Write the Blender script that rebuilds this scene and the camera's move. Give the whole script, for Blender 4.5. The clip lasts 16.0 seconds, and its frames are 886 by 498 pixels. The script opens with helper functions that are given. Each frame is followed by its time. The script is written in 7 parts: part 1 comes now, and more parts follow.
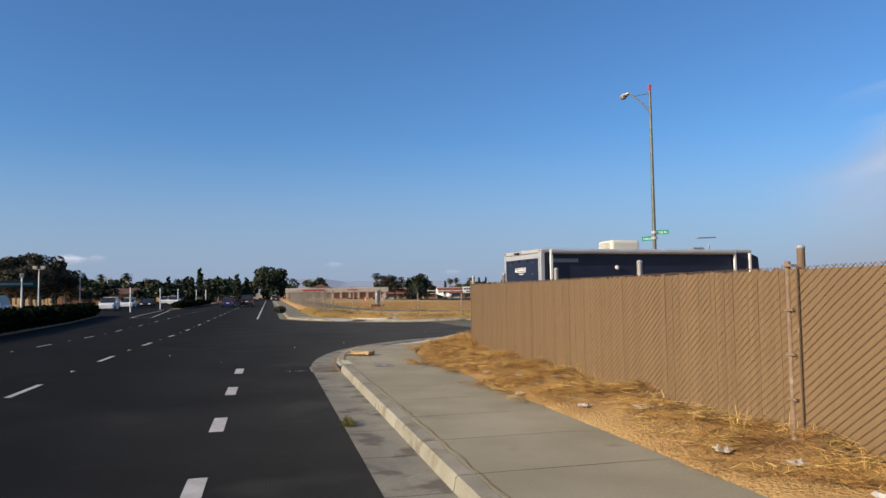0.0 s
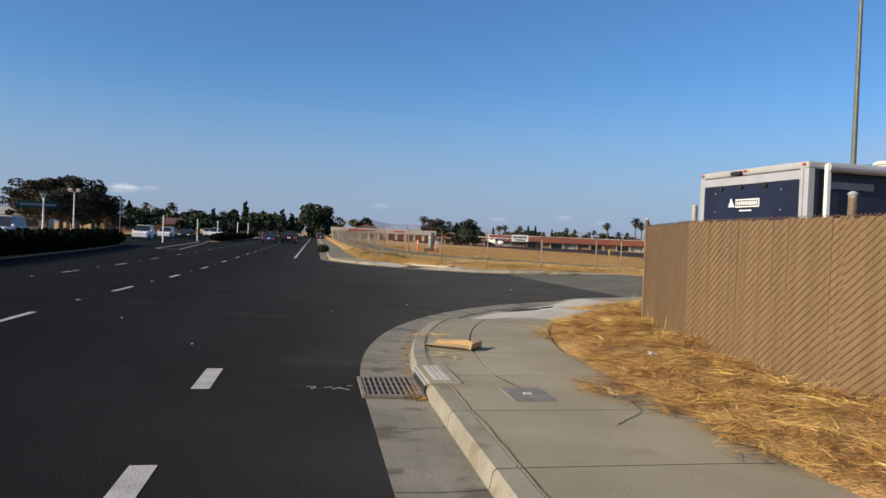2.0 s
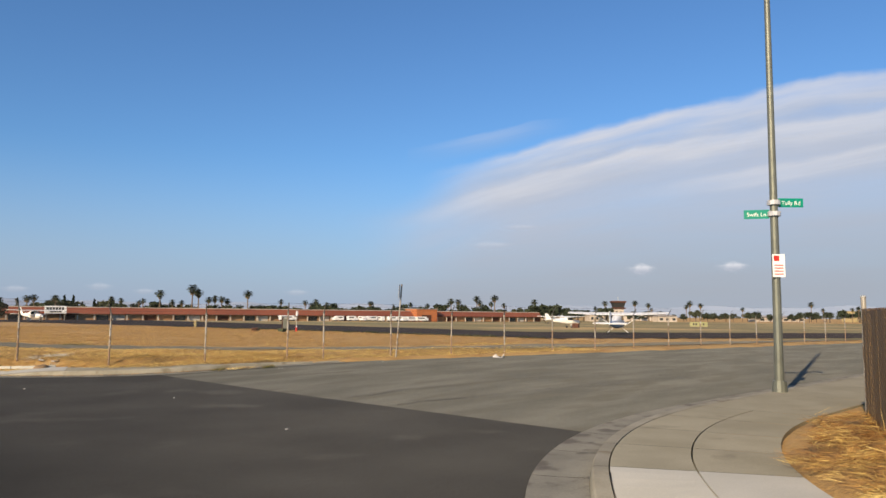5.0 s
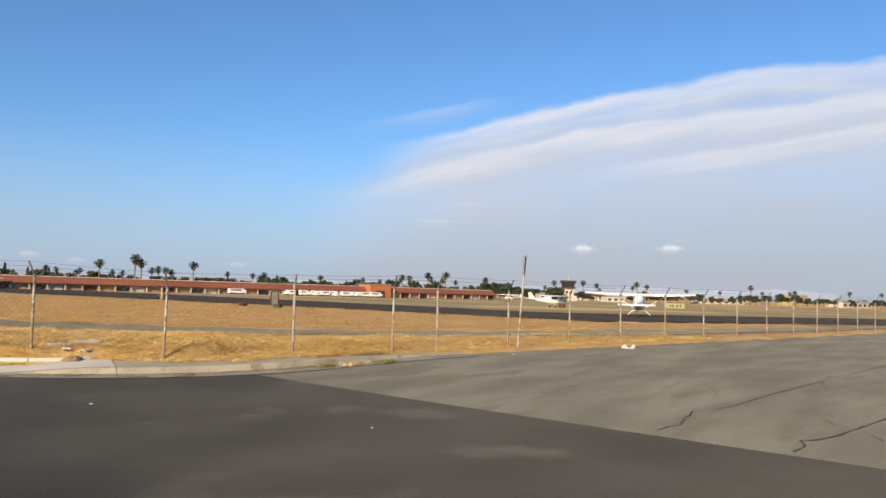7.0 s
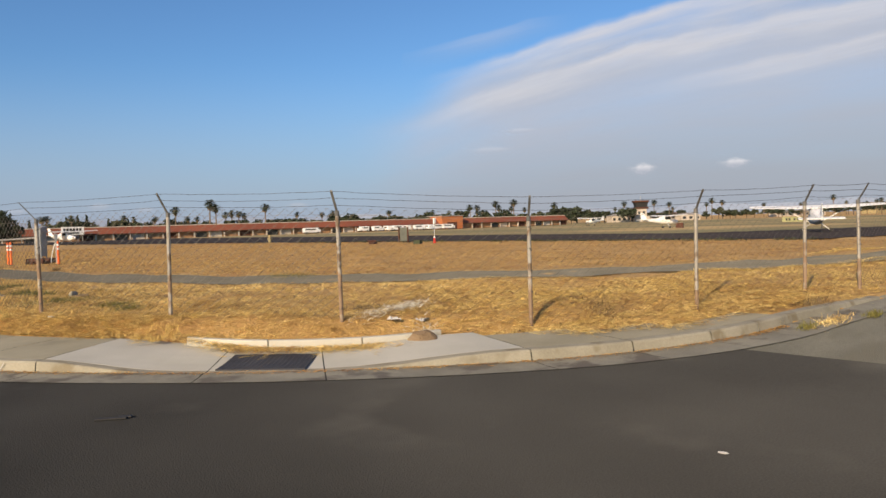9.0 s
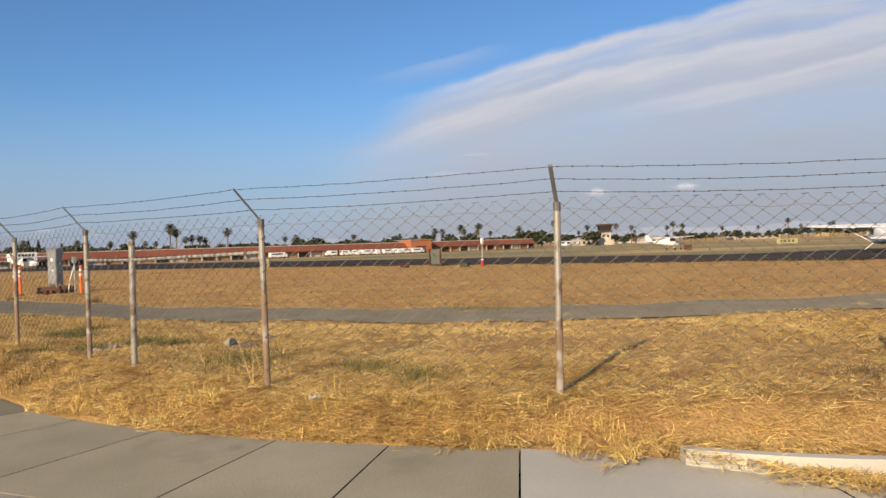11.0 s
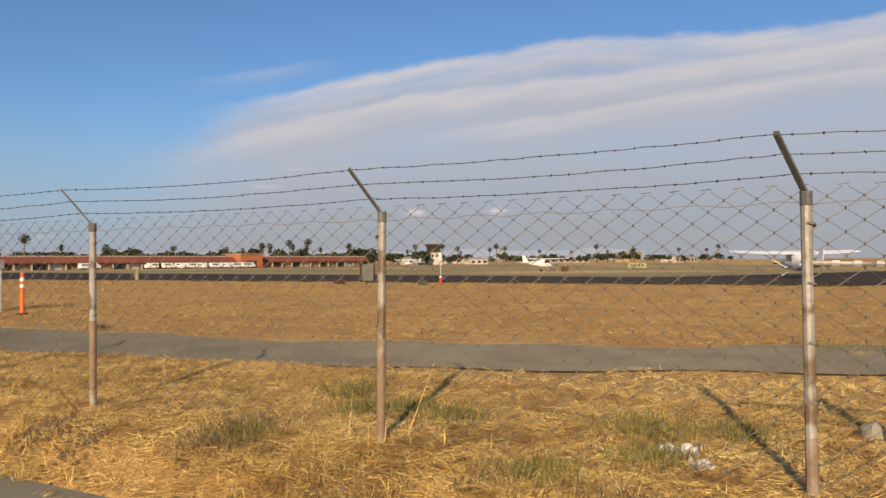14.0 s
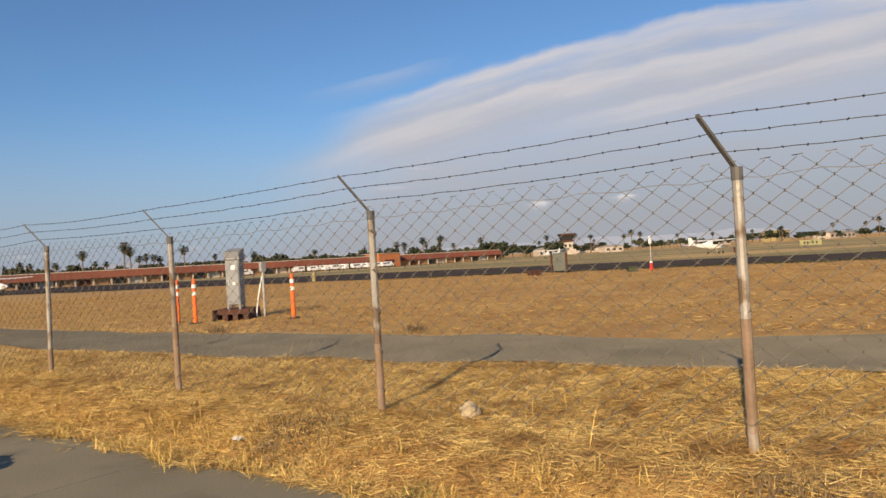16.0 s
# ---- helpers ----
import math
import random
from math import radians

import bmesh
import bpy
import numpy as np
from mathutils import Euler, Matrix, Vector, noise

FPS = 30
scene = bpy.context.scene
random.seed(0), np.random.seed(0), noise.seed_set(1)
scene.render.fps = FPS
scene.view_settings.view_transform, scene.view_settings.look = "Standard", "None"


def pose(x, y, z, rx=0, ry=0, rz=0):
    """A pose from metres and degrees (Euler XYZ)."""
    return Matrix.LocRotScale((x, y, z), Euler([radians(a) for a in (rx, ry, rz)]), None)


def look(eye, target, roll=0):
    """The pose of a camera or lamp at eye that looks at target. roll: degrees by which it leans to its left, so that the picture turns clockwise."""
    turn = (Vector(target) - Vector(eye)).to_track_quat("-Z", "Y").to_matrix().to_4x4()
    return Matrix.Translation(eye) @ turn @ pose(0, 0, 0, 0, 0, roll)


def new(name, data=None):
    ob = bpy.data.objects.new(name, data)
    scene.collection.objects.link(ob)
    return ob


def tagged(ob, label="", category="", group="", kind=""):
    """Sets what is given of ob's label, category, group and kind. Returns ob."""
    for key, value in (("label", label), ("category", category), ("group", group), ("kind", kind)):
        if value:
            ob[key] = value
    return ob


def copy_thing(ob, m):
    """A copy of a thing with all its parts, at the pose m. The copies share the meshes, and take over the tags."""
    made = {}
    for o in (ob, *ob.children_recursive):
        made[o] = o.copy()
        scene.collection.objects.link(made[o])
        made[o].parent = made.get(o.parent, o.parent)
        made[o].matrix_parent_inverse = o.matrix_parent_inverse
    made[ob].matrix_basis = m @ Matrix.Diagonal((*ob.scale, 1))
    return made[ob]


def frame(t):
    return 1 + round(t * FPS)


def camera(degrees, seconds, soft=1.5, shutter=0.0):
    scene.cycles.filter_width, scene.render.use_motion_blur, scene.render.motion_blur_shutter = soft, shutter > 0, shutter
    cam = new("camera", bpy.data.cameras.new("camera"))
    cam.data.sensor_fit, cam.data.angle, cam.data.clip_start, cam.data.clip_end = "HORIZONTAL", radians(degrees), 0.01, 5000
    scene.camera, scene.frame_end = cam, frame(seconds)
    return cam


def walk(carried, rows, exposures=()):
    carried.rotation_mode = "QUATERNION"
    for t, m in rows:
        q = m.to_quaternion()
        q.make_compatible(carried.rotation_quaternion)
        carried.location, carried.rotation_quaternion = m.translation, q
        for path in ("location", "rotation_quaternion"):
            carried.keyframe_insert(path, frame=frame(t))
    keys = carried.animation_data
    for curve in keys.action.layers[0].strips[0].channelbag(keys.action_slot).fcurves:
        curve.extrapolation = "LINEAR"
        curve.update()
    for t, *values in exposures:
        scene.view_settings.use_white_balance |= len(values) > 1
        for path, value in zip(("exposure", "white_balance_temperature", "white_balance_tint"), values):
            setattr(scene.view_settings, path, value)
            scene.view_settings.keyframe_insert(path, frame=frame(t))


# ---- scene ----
cam = camera(62.9, 16.0)
PATH = [
    (0, (2.292, -12.084, 1.741), (2.759, -10.143, 1.859), -0.8),
    (0.5, (2.329, -9.722, 1.711), (2.914, -7.816, 1.865), -1.3),
    (1, (2.495, -7.47, 1.668), (3.168, -5.597, 1.862), -3.1),
    (1.5, (2.694, -5.196, 1.649), (3.463, -3.351, 1.719), -1.9),
    (2, (2.705, -2.822, 1.599), (3.053, -0.853, 1.567), 2.3),
    (2.5, (2.743, -0.356, 1.597), (3.214, 1.587, 1.648), -0.6),
    (3, (2.608, 1.763, 1.615), (2.976, 3.727, 1.68), 1.0),
    (3.5, (2.806, 4.424, 1.626), (3.786, 6.155, 1.838), -1.1),
    (4, (2.811, 6.62, 1.674), (4.009, 8.208, 1.878), 0.6),
    (4.2, (2.779, 7.56, 1.716), (4.048, 9.088, 1.946), 1.4),
    (6.3, (2.986, 16.759, 1.747), (4.511, 18.05, 1.848), 0.9),
    (6.5, (3.039, 17.671, 1.742), (4.582, 18.939, 1.862), 2.2),
    (7, (3.166, 19.963, 1.706), (4.68, 21.264, 1.826), 1.6),
    (7.5, (3.299, 22.24, 1.661), (4.87, 23.477, 1.723), 1.1),
    (8, (3.311, 24.639, 1.643), (4.826, 25.942, 1.727), 2.9),
    (8.5, (3.177, 26.831, 1.645), (4.666, 28.166, 1.684), 2.0),
    (9, (2.988, 29.187, 1.634), (4.396, 30.605, 1.561), -1.7),
    (9.5, (2.743, 31.268, 1.638), (4.139, 32.7, 1.607), -1.2),
    (9.7, (2.748, 32.109, 1.612), (4.136, 33.55, 1.611), -0.1),
    (11.8, (2.621, 40.429, 1.564), (4.21, 41.643, 1.621), -2.8),
    (12, (2.557, 41.09, 1.555), (4.172, 42.267, 1.651), -2.2),
    (12.5, (2.419, 42.803, 1.537), (3.885, 44.162, 1.58), -3.7),
    (13, (2.236, 44.411, 1.445), (3.756, 45.711, 1.463), -7.0),
    (13.5, (2.232, 45.858, 1.518), (3.941, 46.897, 1.513), -2.5),
    (14, (2.186, 47.529, 1.574), (3.964, 48.444, 1.604), -0.3),
    (14.5, (2.304, 48.854, 1.484), (3.939, 50.006, 1.504), -0.8),
    (15, (2.137, 50.163, 1.487), (3.601, 51.526, 1.496), -0.7),
    (15.5, (2.119, 51.34, 1.511), (3.741, 52.51, 1.551), -1.6),
    (16, (2.165, 52.425, 1.495), (3.759, 53.633, 1.517), -3.3),
]
walk(cam, [(t, look(eye, target, roll)) for t, eye, target, roll in PATH], exposures=[(0, 0.45, 6250, 10), (0.5, 0.5, 6250, 10), (1, 0.35, 6250, 10), (2, 0.45, 6250, 10), (2.5, 0.6, 6250, 10), (3, 0.64, 6250, 10), (3.5, 0.6, 6250, 10), (4, 0.42, 6450, 10), (6.5, 0.78, 6800, 10), (7.5, 0.7, 6900, 11), (8.5, 0.35, 6950, 12), (9, 0.5, 6900, 11), (12, 0.45, 6950, 12), (12.5, 0.34, 7000, 12), (13.5, 0.45, 7300, 13), (14.5, 0.3, 7350, 13), (15.5, 0.48, 7350, 13), (16, 0.42, 7350, 13)])

# ---- light: low western sun, clear blue sky ----
SUN_AZ, SUN_EL = radians(-106.0), radians(25.0)
sun_way = Vector((math.sin(SUN_AZ) * math.cos(SUN_EL), math.cos(SUN_AZ) * math.cos(SUN_EL), math.sin(SUN_EL)))
world = bpy.data.worlds.new("sky_world")
scene.world = world
world.use_nodes = True
wt = world.node_tree
sky = wt.nodes.new("ShaderNodeTexSky")
sky.sky_type, sky.sun_disc = "NISHITA", False
sky.sun_elevation, sky.sun_rotation = SUN_EL, SUN_AZ
sky.air_density, sky.dust_density, sky.ozone_density = 1.0, 0.9, 2.0
bg = wt.nodes["Background"]
bg.inputs["Strength"].default_value = 0.078
tint = wt.nodes.new("ShaderNodeMix")
tint.data_type, tint.blend_type = "RGBA", "MULTIPLY"
tint.inputs[0].default_value, tint.inputs[7].default_value = 1.0, (0.58, 0.91, 1.26, 1)
wt.links.new(sky.outputs[0], tint.inputs[6])
wt.links.new(tint.outputs[2], bg.inputs["Color"])
scene.view_settings.exposure = 0.5
sun = new("sun", bpy.data.lights.new("sun", "SUN"))
sun.data.energy, sun.data.angle, sun.data.color = 5.0, radians(0.53), (1.0, 0.79, 0.55)
sun.matrix_world = sun_way.to_track_quat("Z", "Y").to_matrix().to_4x4()


CLOUD_TOP, CLOUD_LOW = (0.48, 0.485, 0.525), (0.33, 0.36, 0.43)
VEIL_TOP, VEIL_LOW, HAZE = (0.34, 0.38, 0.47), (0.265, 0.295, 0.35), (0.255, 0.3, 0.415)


# ---- materials ----
def surface(name, a, b, scale=3.0, rough=0.8, metal=0.0, fine=40.0, bump=0.3, depth=0.01, shade=0.25, each=0.0, island=0.0, spec=0.3, stain=None, stain_scale=0.6, stain_at=0.62, stretch=None, matte=0.0):
    """Two colours mixed by broad noise, fine grain, optional stains, relief, and a shift per object or per island."""
    m = bpy.data.materials.new(name)
    m.use_nodes = True
    nt = m.node_tree
    n, l = nt.nodes, nt.links
    p = n["Principled BSDF"]
    p.inputs["Roughness"].default_value, p.inputs["Metallic"].default_value = rough, metal
    p.inputs["Specular IOR Level"].default_value = spec
    p.inputs["Diffuse Roughness"].default_value = matte
    tc = n.new("ShaderNodeTexCoord")
    where = tc.outputs["Object"]
    if stretch:
        mp = n.new("ShaderNodeMapping")
        mp.inputs["Scale"].default_value = stretch
        l.new(where, mp.inputs["Vector"])
        where = mp.outputs[0]

    def noisy(s, detail=4.0):
        t = n.new("ShaderNodeTexNoise")
        t.inputs["Scale"].default_value, t.inputs["Detail"].default_value = s, detail
        l.new(where, t.inputs["Vector"])
        return t.outputs["Fac"]

    def mix(fac, x, y, kind="MIX"):
        t = n.new("ShaderNodeMix")
        t.data_type, t.blend_type = "RGBA", kind
        for src, sock in ((fac, t.inputs[0]), (x, t.inputs[6]), (y, t.inputs[7])):
            if isinstance(src, (int, float)):
                sock.default_value = src
            elif isinstance(src, tuple):
                sock.default_value = (*src, 1)
            else:
                l.new(src, sock)
        return t.outputs[2]

    def ramp(src, lo, hi):
        t = n.new("ShaderNodeMapRange")
        t.inputs[1].default_value, t.inputs[2].default_value = lo, hi
        l.new(src, t.inputs[0])
        return t.outputs[0]

    col = mix(ramp(noisy(scale), 0.35, 0.65), a, b)
    grain = ramp(noisy(fine, 6.0), 0.25, 0.75)
    col = mix(shade, col, mix(grain, (0.45, 0.45, 0.45), (1.0, 1.0, 1.0)), "MULTIPLY")
    if stain:
        col = mix(ramp(noisy(stain_scale, 5.0), stain_at, stain_at + 0.1), col, stain)
    for amount, node, sock in ((each, "ShaderNodeObjectInfo", "Random"), (island, "ShaderNodeNewGeometry", "Random Per Island")):
        if amount:
            o = n.new(node)
            t = n.new("ShaderNodeMapRange")
            t.inputs[3].default_value, t.inputs[4].default_value = 1 - amount, 1 + amount
            l.new(o.outputs[sock], t.inputs[0])
            h = n.new("ShaderNodeHueSaturation")
            l.new(t.outputs[0], h.inputs["Value"])
            l.new(col, h.inputs["Color"])
            col = h.outputs[0]
    l.new(col, p.inputs["Base Color"])
    if bump:
        bn = n.new("ShaderNodeBump")
        bn.inputs["Strength"].default_value, bn.inputs["Distance"].default_value = bump, depth
        l.new(grain, bn.inputs["Height"])
        l.new(bn.outputs[0], p.inputs["Normal"])
    return m


ASPHALT = surface("asphalt_new", (0.0238, 0.0243, 0.024), (0.0328, 0.0334, 0.0325), 0.35, 0.95, spec=0.05, matte=1.0, fine=60, bump=0.6, depth=0.01, shade=0.75, stain=(0.0318, 0.0322, 0.031), stain_scale=0.5, stain_at=0.58)

def falloff_and_dust(m, x0, x1, lo, hi):
    """Lens falloff is put into the colour as dark far lanes; dust greys the asphalt towards the kerb side and the side
    street.
    """
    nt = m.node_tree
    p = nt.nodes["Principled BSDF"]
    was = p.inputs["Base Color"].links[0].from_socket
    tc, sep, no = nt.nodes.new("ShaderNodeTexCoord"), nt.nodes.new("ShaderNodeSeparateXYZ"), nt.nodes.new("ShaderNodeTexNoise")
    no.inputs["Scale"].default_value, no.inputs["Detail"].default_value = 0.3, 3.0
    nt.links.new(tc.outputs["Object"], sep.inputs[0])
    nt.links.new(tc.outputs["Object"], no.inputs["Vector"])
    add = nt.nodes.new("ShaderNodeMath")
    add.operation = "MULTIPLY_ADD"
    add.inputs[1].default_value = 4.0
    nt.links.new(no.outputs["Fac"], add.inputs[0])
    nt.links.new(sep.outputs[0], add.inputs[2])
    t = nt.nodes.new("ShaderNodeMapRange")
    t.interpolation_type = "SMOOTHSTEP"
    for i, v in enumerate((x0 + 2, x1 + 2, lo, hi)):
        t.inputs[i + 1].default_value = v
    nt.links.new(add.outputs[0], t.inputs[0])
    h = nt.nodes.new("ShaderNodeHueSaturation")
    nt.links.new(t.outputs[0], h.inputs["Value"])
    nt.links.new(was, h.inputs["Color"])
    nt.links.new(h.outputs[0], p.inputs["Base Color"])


falloff_and_dust(ASPHALT, -3.0, 9.5, 0.5, 1.7)
ASPHALT_OLD = surface("asphalt_old", (0.092, 0.094, 0.085), (0.136, 0.138, 0.125), 0.9, 0.95, spec=0.08, matte=1.0, fine=70, bump=0.9, depth=0.012, shade=0.75, stain=(0.08, 0.08, 0.07), stain_scale=1.3, stain_at=0.52, stretch=(0.3, 1, 1))
ASPHALT_PATH = surface("asphalt_path", (0.105, 0.1, 0.082), (0.135, 0.128, 0.105), 1.2, 0.95, spec=0.05, matte=1.0, fine=60, bump=0.5, shade=0.4, stain=(0.3, 0.21, 0.09), stain_scale=0.8, stain_at=0.66)
TAXIWAY = surface("taxiway_asphalt", (0.021, 0.018, 0.019), (0.03, 0.026, 0.026), 0.1, 0.95, spec=0.05, matte=1.0, fine=8, shade=0.4)
CRACK = surface("crack_seal", (0.035, 0.033, 0.03), (0.05, 0.046, 0.042), 4, 0.9)
CONCRETE = surface("concrete_walk", (0.275, 0.252, 0.178), (0.33, 0.303, 0.22), 1.1, 0.85, fine=45, bump=0.35, depth=0.004, spec=0.12, shade=0.3, each=0.06, stain=(0.215, 0.195, 0.14), stain_scale=1.3, stain_at=0.62)
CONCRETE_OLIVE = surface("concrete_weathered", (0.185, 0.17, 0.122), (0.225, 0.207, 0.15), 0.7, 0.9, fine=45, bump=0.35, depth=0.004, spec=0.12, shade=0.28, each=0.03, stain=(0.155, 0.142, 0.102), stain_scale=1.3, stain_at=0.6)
CONCRETE_NEW = surface("concrete_new", (0.425, 0.412, 0.352), (0.49, 0.475, 0.41), 0.8, 0.85, fine=50, bump=0.3, depth=0.003, shade=0.22, each=0.04)
CURB = surface("concrete_curb", (0.25, 0.232, 0.178), (0.32, 0.3, 0.236), 1.5, 0.85, fine=40, bump=0.4, depth=0.005, spec=0.12, shade=0.35, each=0.06, stain=(0.19, 0.165, 0.115), stain_scale=2.5, stain_at=0.56)
GUTTER = surface("concrete_gutter", (0.2, 0.19, 0.153), (0.265, 0.252, 0.202), 1.4, 0.9, fine=40, bump=0.4, depth=0.005, spec=0.12, shade=0.4, stain=(0.12, 0.108, 0.09), stain_scale=2.2, stain_at=0.53)
GROUND = surface("dry_ground", (0.43, 0.267, 0.098), (0.515, 0.333, 0.132), 0.25, 1.0, fine=25, bump=0.8, depth=0.03, shade=0.5, stain=(0.35, 0.208, 0.078), stain_scale=0.55, stain_at=0.52)
DIRT = surface("bare_dirt", (0.22, 0.15, 0.085), (0.29, 0.205, 0.12), 3, 1.0, fine=40, bump=0.9, depth=0.02, shade=0.5)
STRAW = surface("straw", (0.62, 0.43, 0.125), (0.74, 0.55, 0.19), 0.8, 0.8, fine=10, bump=0, shade=0.2, island=0.5, stain=(0.3, 0.17, 0.055), stain_scale=3.2, stain_at=0.53)
STRAW_DULL = surface("weathered_straw", (0.63, 0.445, 0.155), (0.75, 0.56, 0.215), 0.8, 0.85, fine=10, bump=0, shade=0.2, island=0.55, stain=(0.32, 0.2, 0.07), stain_scale=2.6, stain_at=0.54)
STRAW_RED = surface("cut_straw", (0.36, 0.18, 0.045), (0.52, 0.31, 0.09), 0.9, 0.8, fine=10, bump=0, shade=0.2, island=0.6, stain=(0.2, 0.1, 0.035), stain_scale=4.2, stain_at=0.5)
WEED = surface("green_weed", (0.13, 0.125, 0.042), (0.19, 0.17, 0.06), 3, 0.95, spec=0.05, matte=1.0, bump=0, shade=0.2, island=0.4)
FIELD = surface("airfield_grass", (0.27, 0.21, 0.095), (0.2, 0.185, 0.08), 0.03, 1.0, fine=1.5, bump=0.5, depth=0.05, shade=0.4, stain=(0.42, 0.3, 0.13), stain_scale=0.02, stain_at=0.5)
SLAT = surface("brown_slat", (0.18, 0.119, 0.06), (0.212, 0.14, 0.073), 0.8, 0.5, fine=14, bump=0.15, depth=0.003, shade=0.18, each=0.08, stretch=(1, 1, 0.2))
SLAT_WIRE = surface("brown_vinyl_wire", (0.1, 0.064, 0.039), (0.13, 0.083, 0.052), 4, 0.6, bump=0)
POST_BROWN = surface("brown_post", (0.2, 0.135, 0.08), (0.16, 0.1, 0.058), 3, 0.55, fine=30, shade=0.35, stain=(0.26, 0.2, 0.14), stain_scale=4, stain_at=0.6)
GALV = surface("galvanised_steel", (0.31, 0.285, 0.245), (0.41, 0.385, 0.34), 3, 0.55, 0.35, fine=30, shade=0.35, stain=(0.17, 0.12, 0.08), stain_scale=5, stain_at=0.5)
GALV_CLEAN = surface("grey_steel", (0.4, 0.41, 0.4), (0.48, 0.49, 0.48), 3, 0.5, 0.4, fine=30, shade=0.25)
RUST = surface("rusty_steel", (0.22, 0.15, 0.098), (0.29, 0.205, 0.14), 5, 0.8, 0.1, fine=30, shade=0.4, stain=(0.32, 0.29, 0.24), stain_scale=4, stain_at=0.55)
WIRE = surface("weathered_wire", (0.118, 0.106, 0.088), (0.148, 0.134, 0.112), 6, 0.65, 0.15, bump=0)
BARB = surface("dark_barbed_wire", (0.03, 0.031, 0.034), (0.045, 0.045, 0.048), 6, 0.6, 0.2, bump=0)
ARM_STEEL = surface("dull_arm_steel", (0.1, 0.1, 0.098), (0.15, 0.145, 0.135), 6, 0.6, 0.2, fine=30, shade=0.35)
LAMP_STEEL = surface("lamp_pole_steel", (0.13, 0.14, 0.118), (0.17, 0.18, 0.15), 2, 0.5, 0.4, fine=25, shade=0.25)
WHITE = surface("white_paint", (0.78, 0.78, 0.76), (0.72, 0.72, 0.7), 2, 0.4, fine=20, shade=0.12, bump=0.1)
LINE = surface("road_line_paint", (0.5, 0.49, 0.47), (0.38, 0.37, 0.355), 3, 0.7, fine=50, shade=0.45, stain=(0.12, 0.12, 0.12), stain_scale=6, stain_at=0.66)
CREAM = surface("cream_plastic", (0.66, 0.62, 0.5), (0.72, 0.68, 0.56), 3, 0.5, shade=0.15)
ROOF_PALE = surface("weathered_white_roof", (0.34, 0.345, 0.34), (0.4, 0.4, 0.39), 1.5, 0.6, fine=12, bump=0.05, shade=0.15, stain=(0.3, 0.29, 0.27), stain_scale=3, stain_at=0.6)
NAVY = surface("navy_panel", (0.012, 0.016, 0.035), (0.018, 0.024, 0.05), 1.2, 0.4, fine=20, shade=0.2, bump=0.05)
ALU = surface("aluminium_trim", (0.39, 0.4, 0.415), (0.45, 0.46, 0.475), 3, 0.4, 0.2, bump=0, shade=0.08)
BLACK = surface("black_rubber", (0.02, 0.02, 0.02), (0.03, 0.03, 0.03), 5, 0.7)
GLASS_DARK = surface("dark_window_glass", (0.02, 0.025, 0.03), (0.03, 0.035, 0.04), 1, 0.08, spec=0.6, bump=0, shade=0.05)
GREEN_SIGN = surface("green_sign_face", (0.0, 0.19, 0.13), (0.0, 0.22, 0.15), 3, 0.4, shade=0.1, bump=0)
DARK_SIGN = surface("dark_green_sign_face", (0.01, 0.05, 0.035), (0.015, 0.06, 0.04), 3, 0.4, shade=0.1, bump=0)
RED = surface("red_paint", (0.5, 0.03, 0.02), (0.42, 0.03, 0.02), 3, 0.5, shade=0.15)
ORANGE = surface("orange_plastic", (0.85, 0.17, 0.03), (0.75, 0.13, 0.03), 4, 0.5, fine=20, shade=0.15)
BRICK_RED = surface("red_hangar_steel", (0.19, 0.06, 0.036), (0.23, 0.075, 0.042), 0.08, 0.7, fine=1.0, shade=0.3, each=0.12)
ORANGE_WALL = surface("orange_wall", (0.42, 0.15, 0.06), (0.38, 0.13, 0.05), 0.3, 0.7, shade=0.2)
ROOF_GREY = surface("grey_roof", (0.3, 0.28, 0.26), (0.38, 0.35, 0.32), 0.2, 0.8, fine=2, shade=0.3)
STUCCO = surface("pale_stucco", (0.44, 0.38, 0.32), (0.5, 0.44, 0.37), 0.5, 0.85, fine=3, shade=0.2)
STUCCO_TAN = surface("tan_stucco", (0.3, 0.17, 0.09), (0.36, 0.21, 0.11), 0.5, 0.85, fine=3, shade=0.2)
SIGN_LIME = surface("faded_yellow_sign", (0.25, 0.25, 0.12), (0.3, 0.29, 0.14), 0.6, 0.7, fine=4, shade=0.2)
YELLOW_WALL = surface("yellow_stucco", (0.31, 0.25, 0.125), (0.36, 0.285, 0.145), 0.4, 0.85, fine=3, shade=0.2)
TILE_ROOF = surface("tile_roof", (0.1, 0.055, 0.04), (0.13, 0.07, 0.05), 0.6, 0.85, fine=4, shade=0.3)
BARK = surface("bark", (0.14, 0.1, 0.07), (0.2, 0.15, 0.1), 2, 0.95, fine=12, bump=0.8, depth=0.03, shade=0.4)
# dark and olive foliage: distance haze is greyed into the base colour
LEAF_DARK = surface("dark_foliage", (0.03, 0.04, 0.024), (0.045, 0.056, 0.033), 0.5, 0.9, spec=0.1, bump=0, shade=0.2, island=0.5)
LEAF_OLIVE = surface("olive_foliage", (0.048, 0.056, 0.034), (0.072, 0.078, 0.046), 0.5, 0.9, spec=0.1, bump=0, shade=0.2, island=0.5)
LEAF_GUM = surface("gum_foliage", (0.045, 0.045, 0.032), (0.075, 0.068, 0.048), 0.5, 0.9, spec=0.1, bump=0, shade=0.2, island=0.55)
LEAF_BROWN = surface("brown_foliage", (0.17, 0.12, 0.06), (0.23, 0.165, 0.085), 0.5, 0.85, bump=0, shade=0.2, island=0.4)
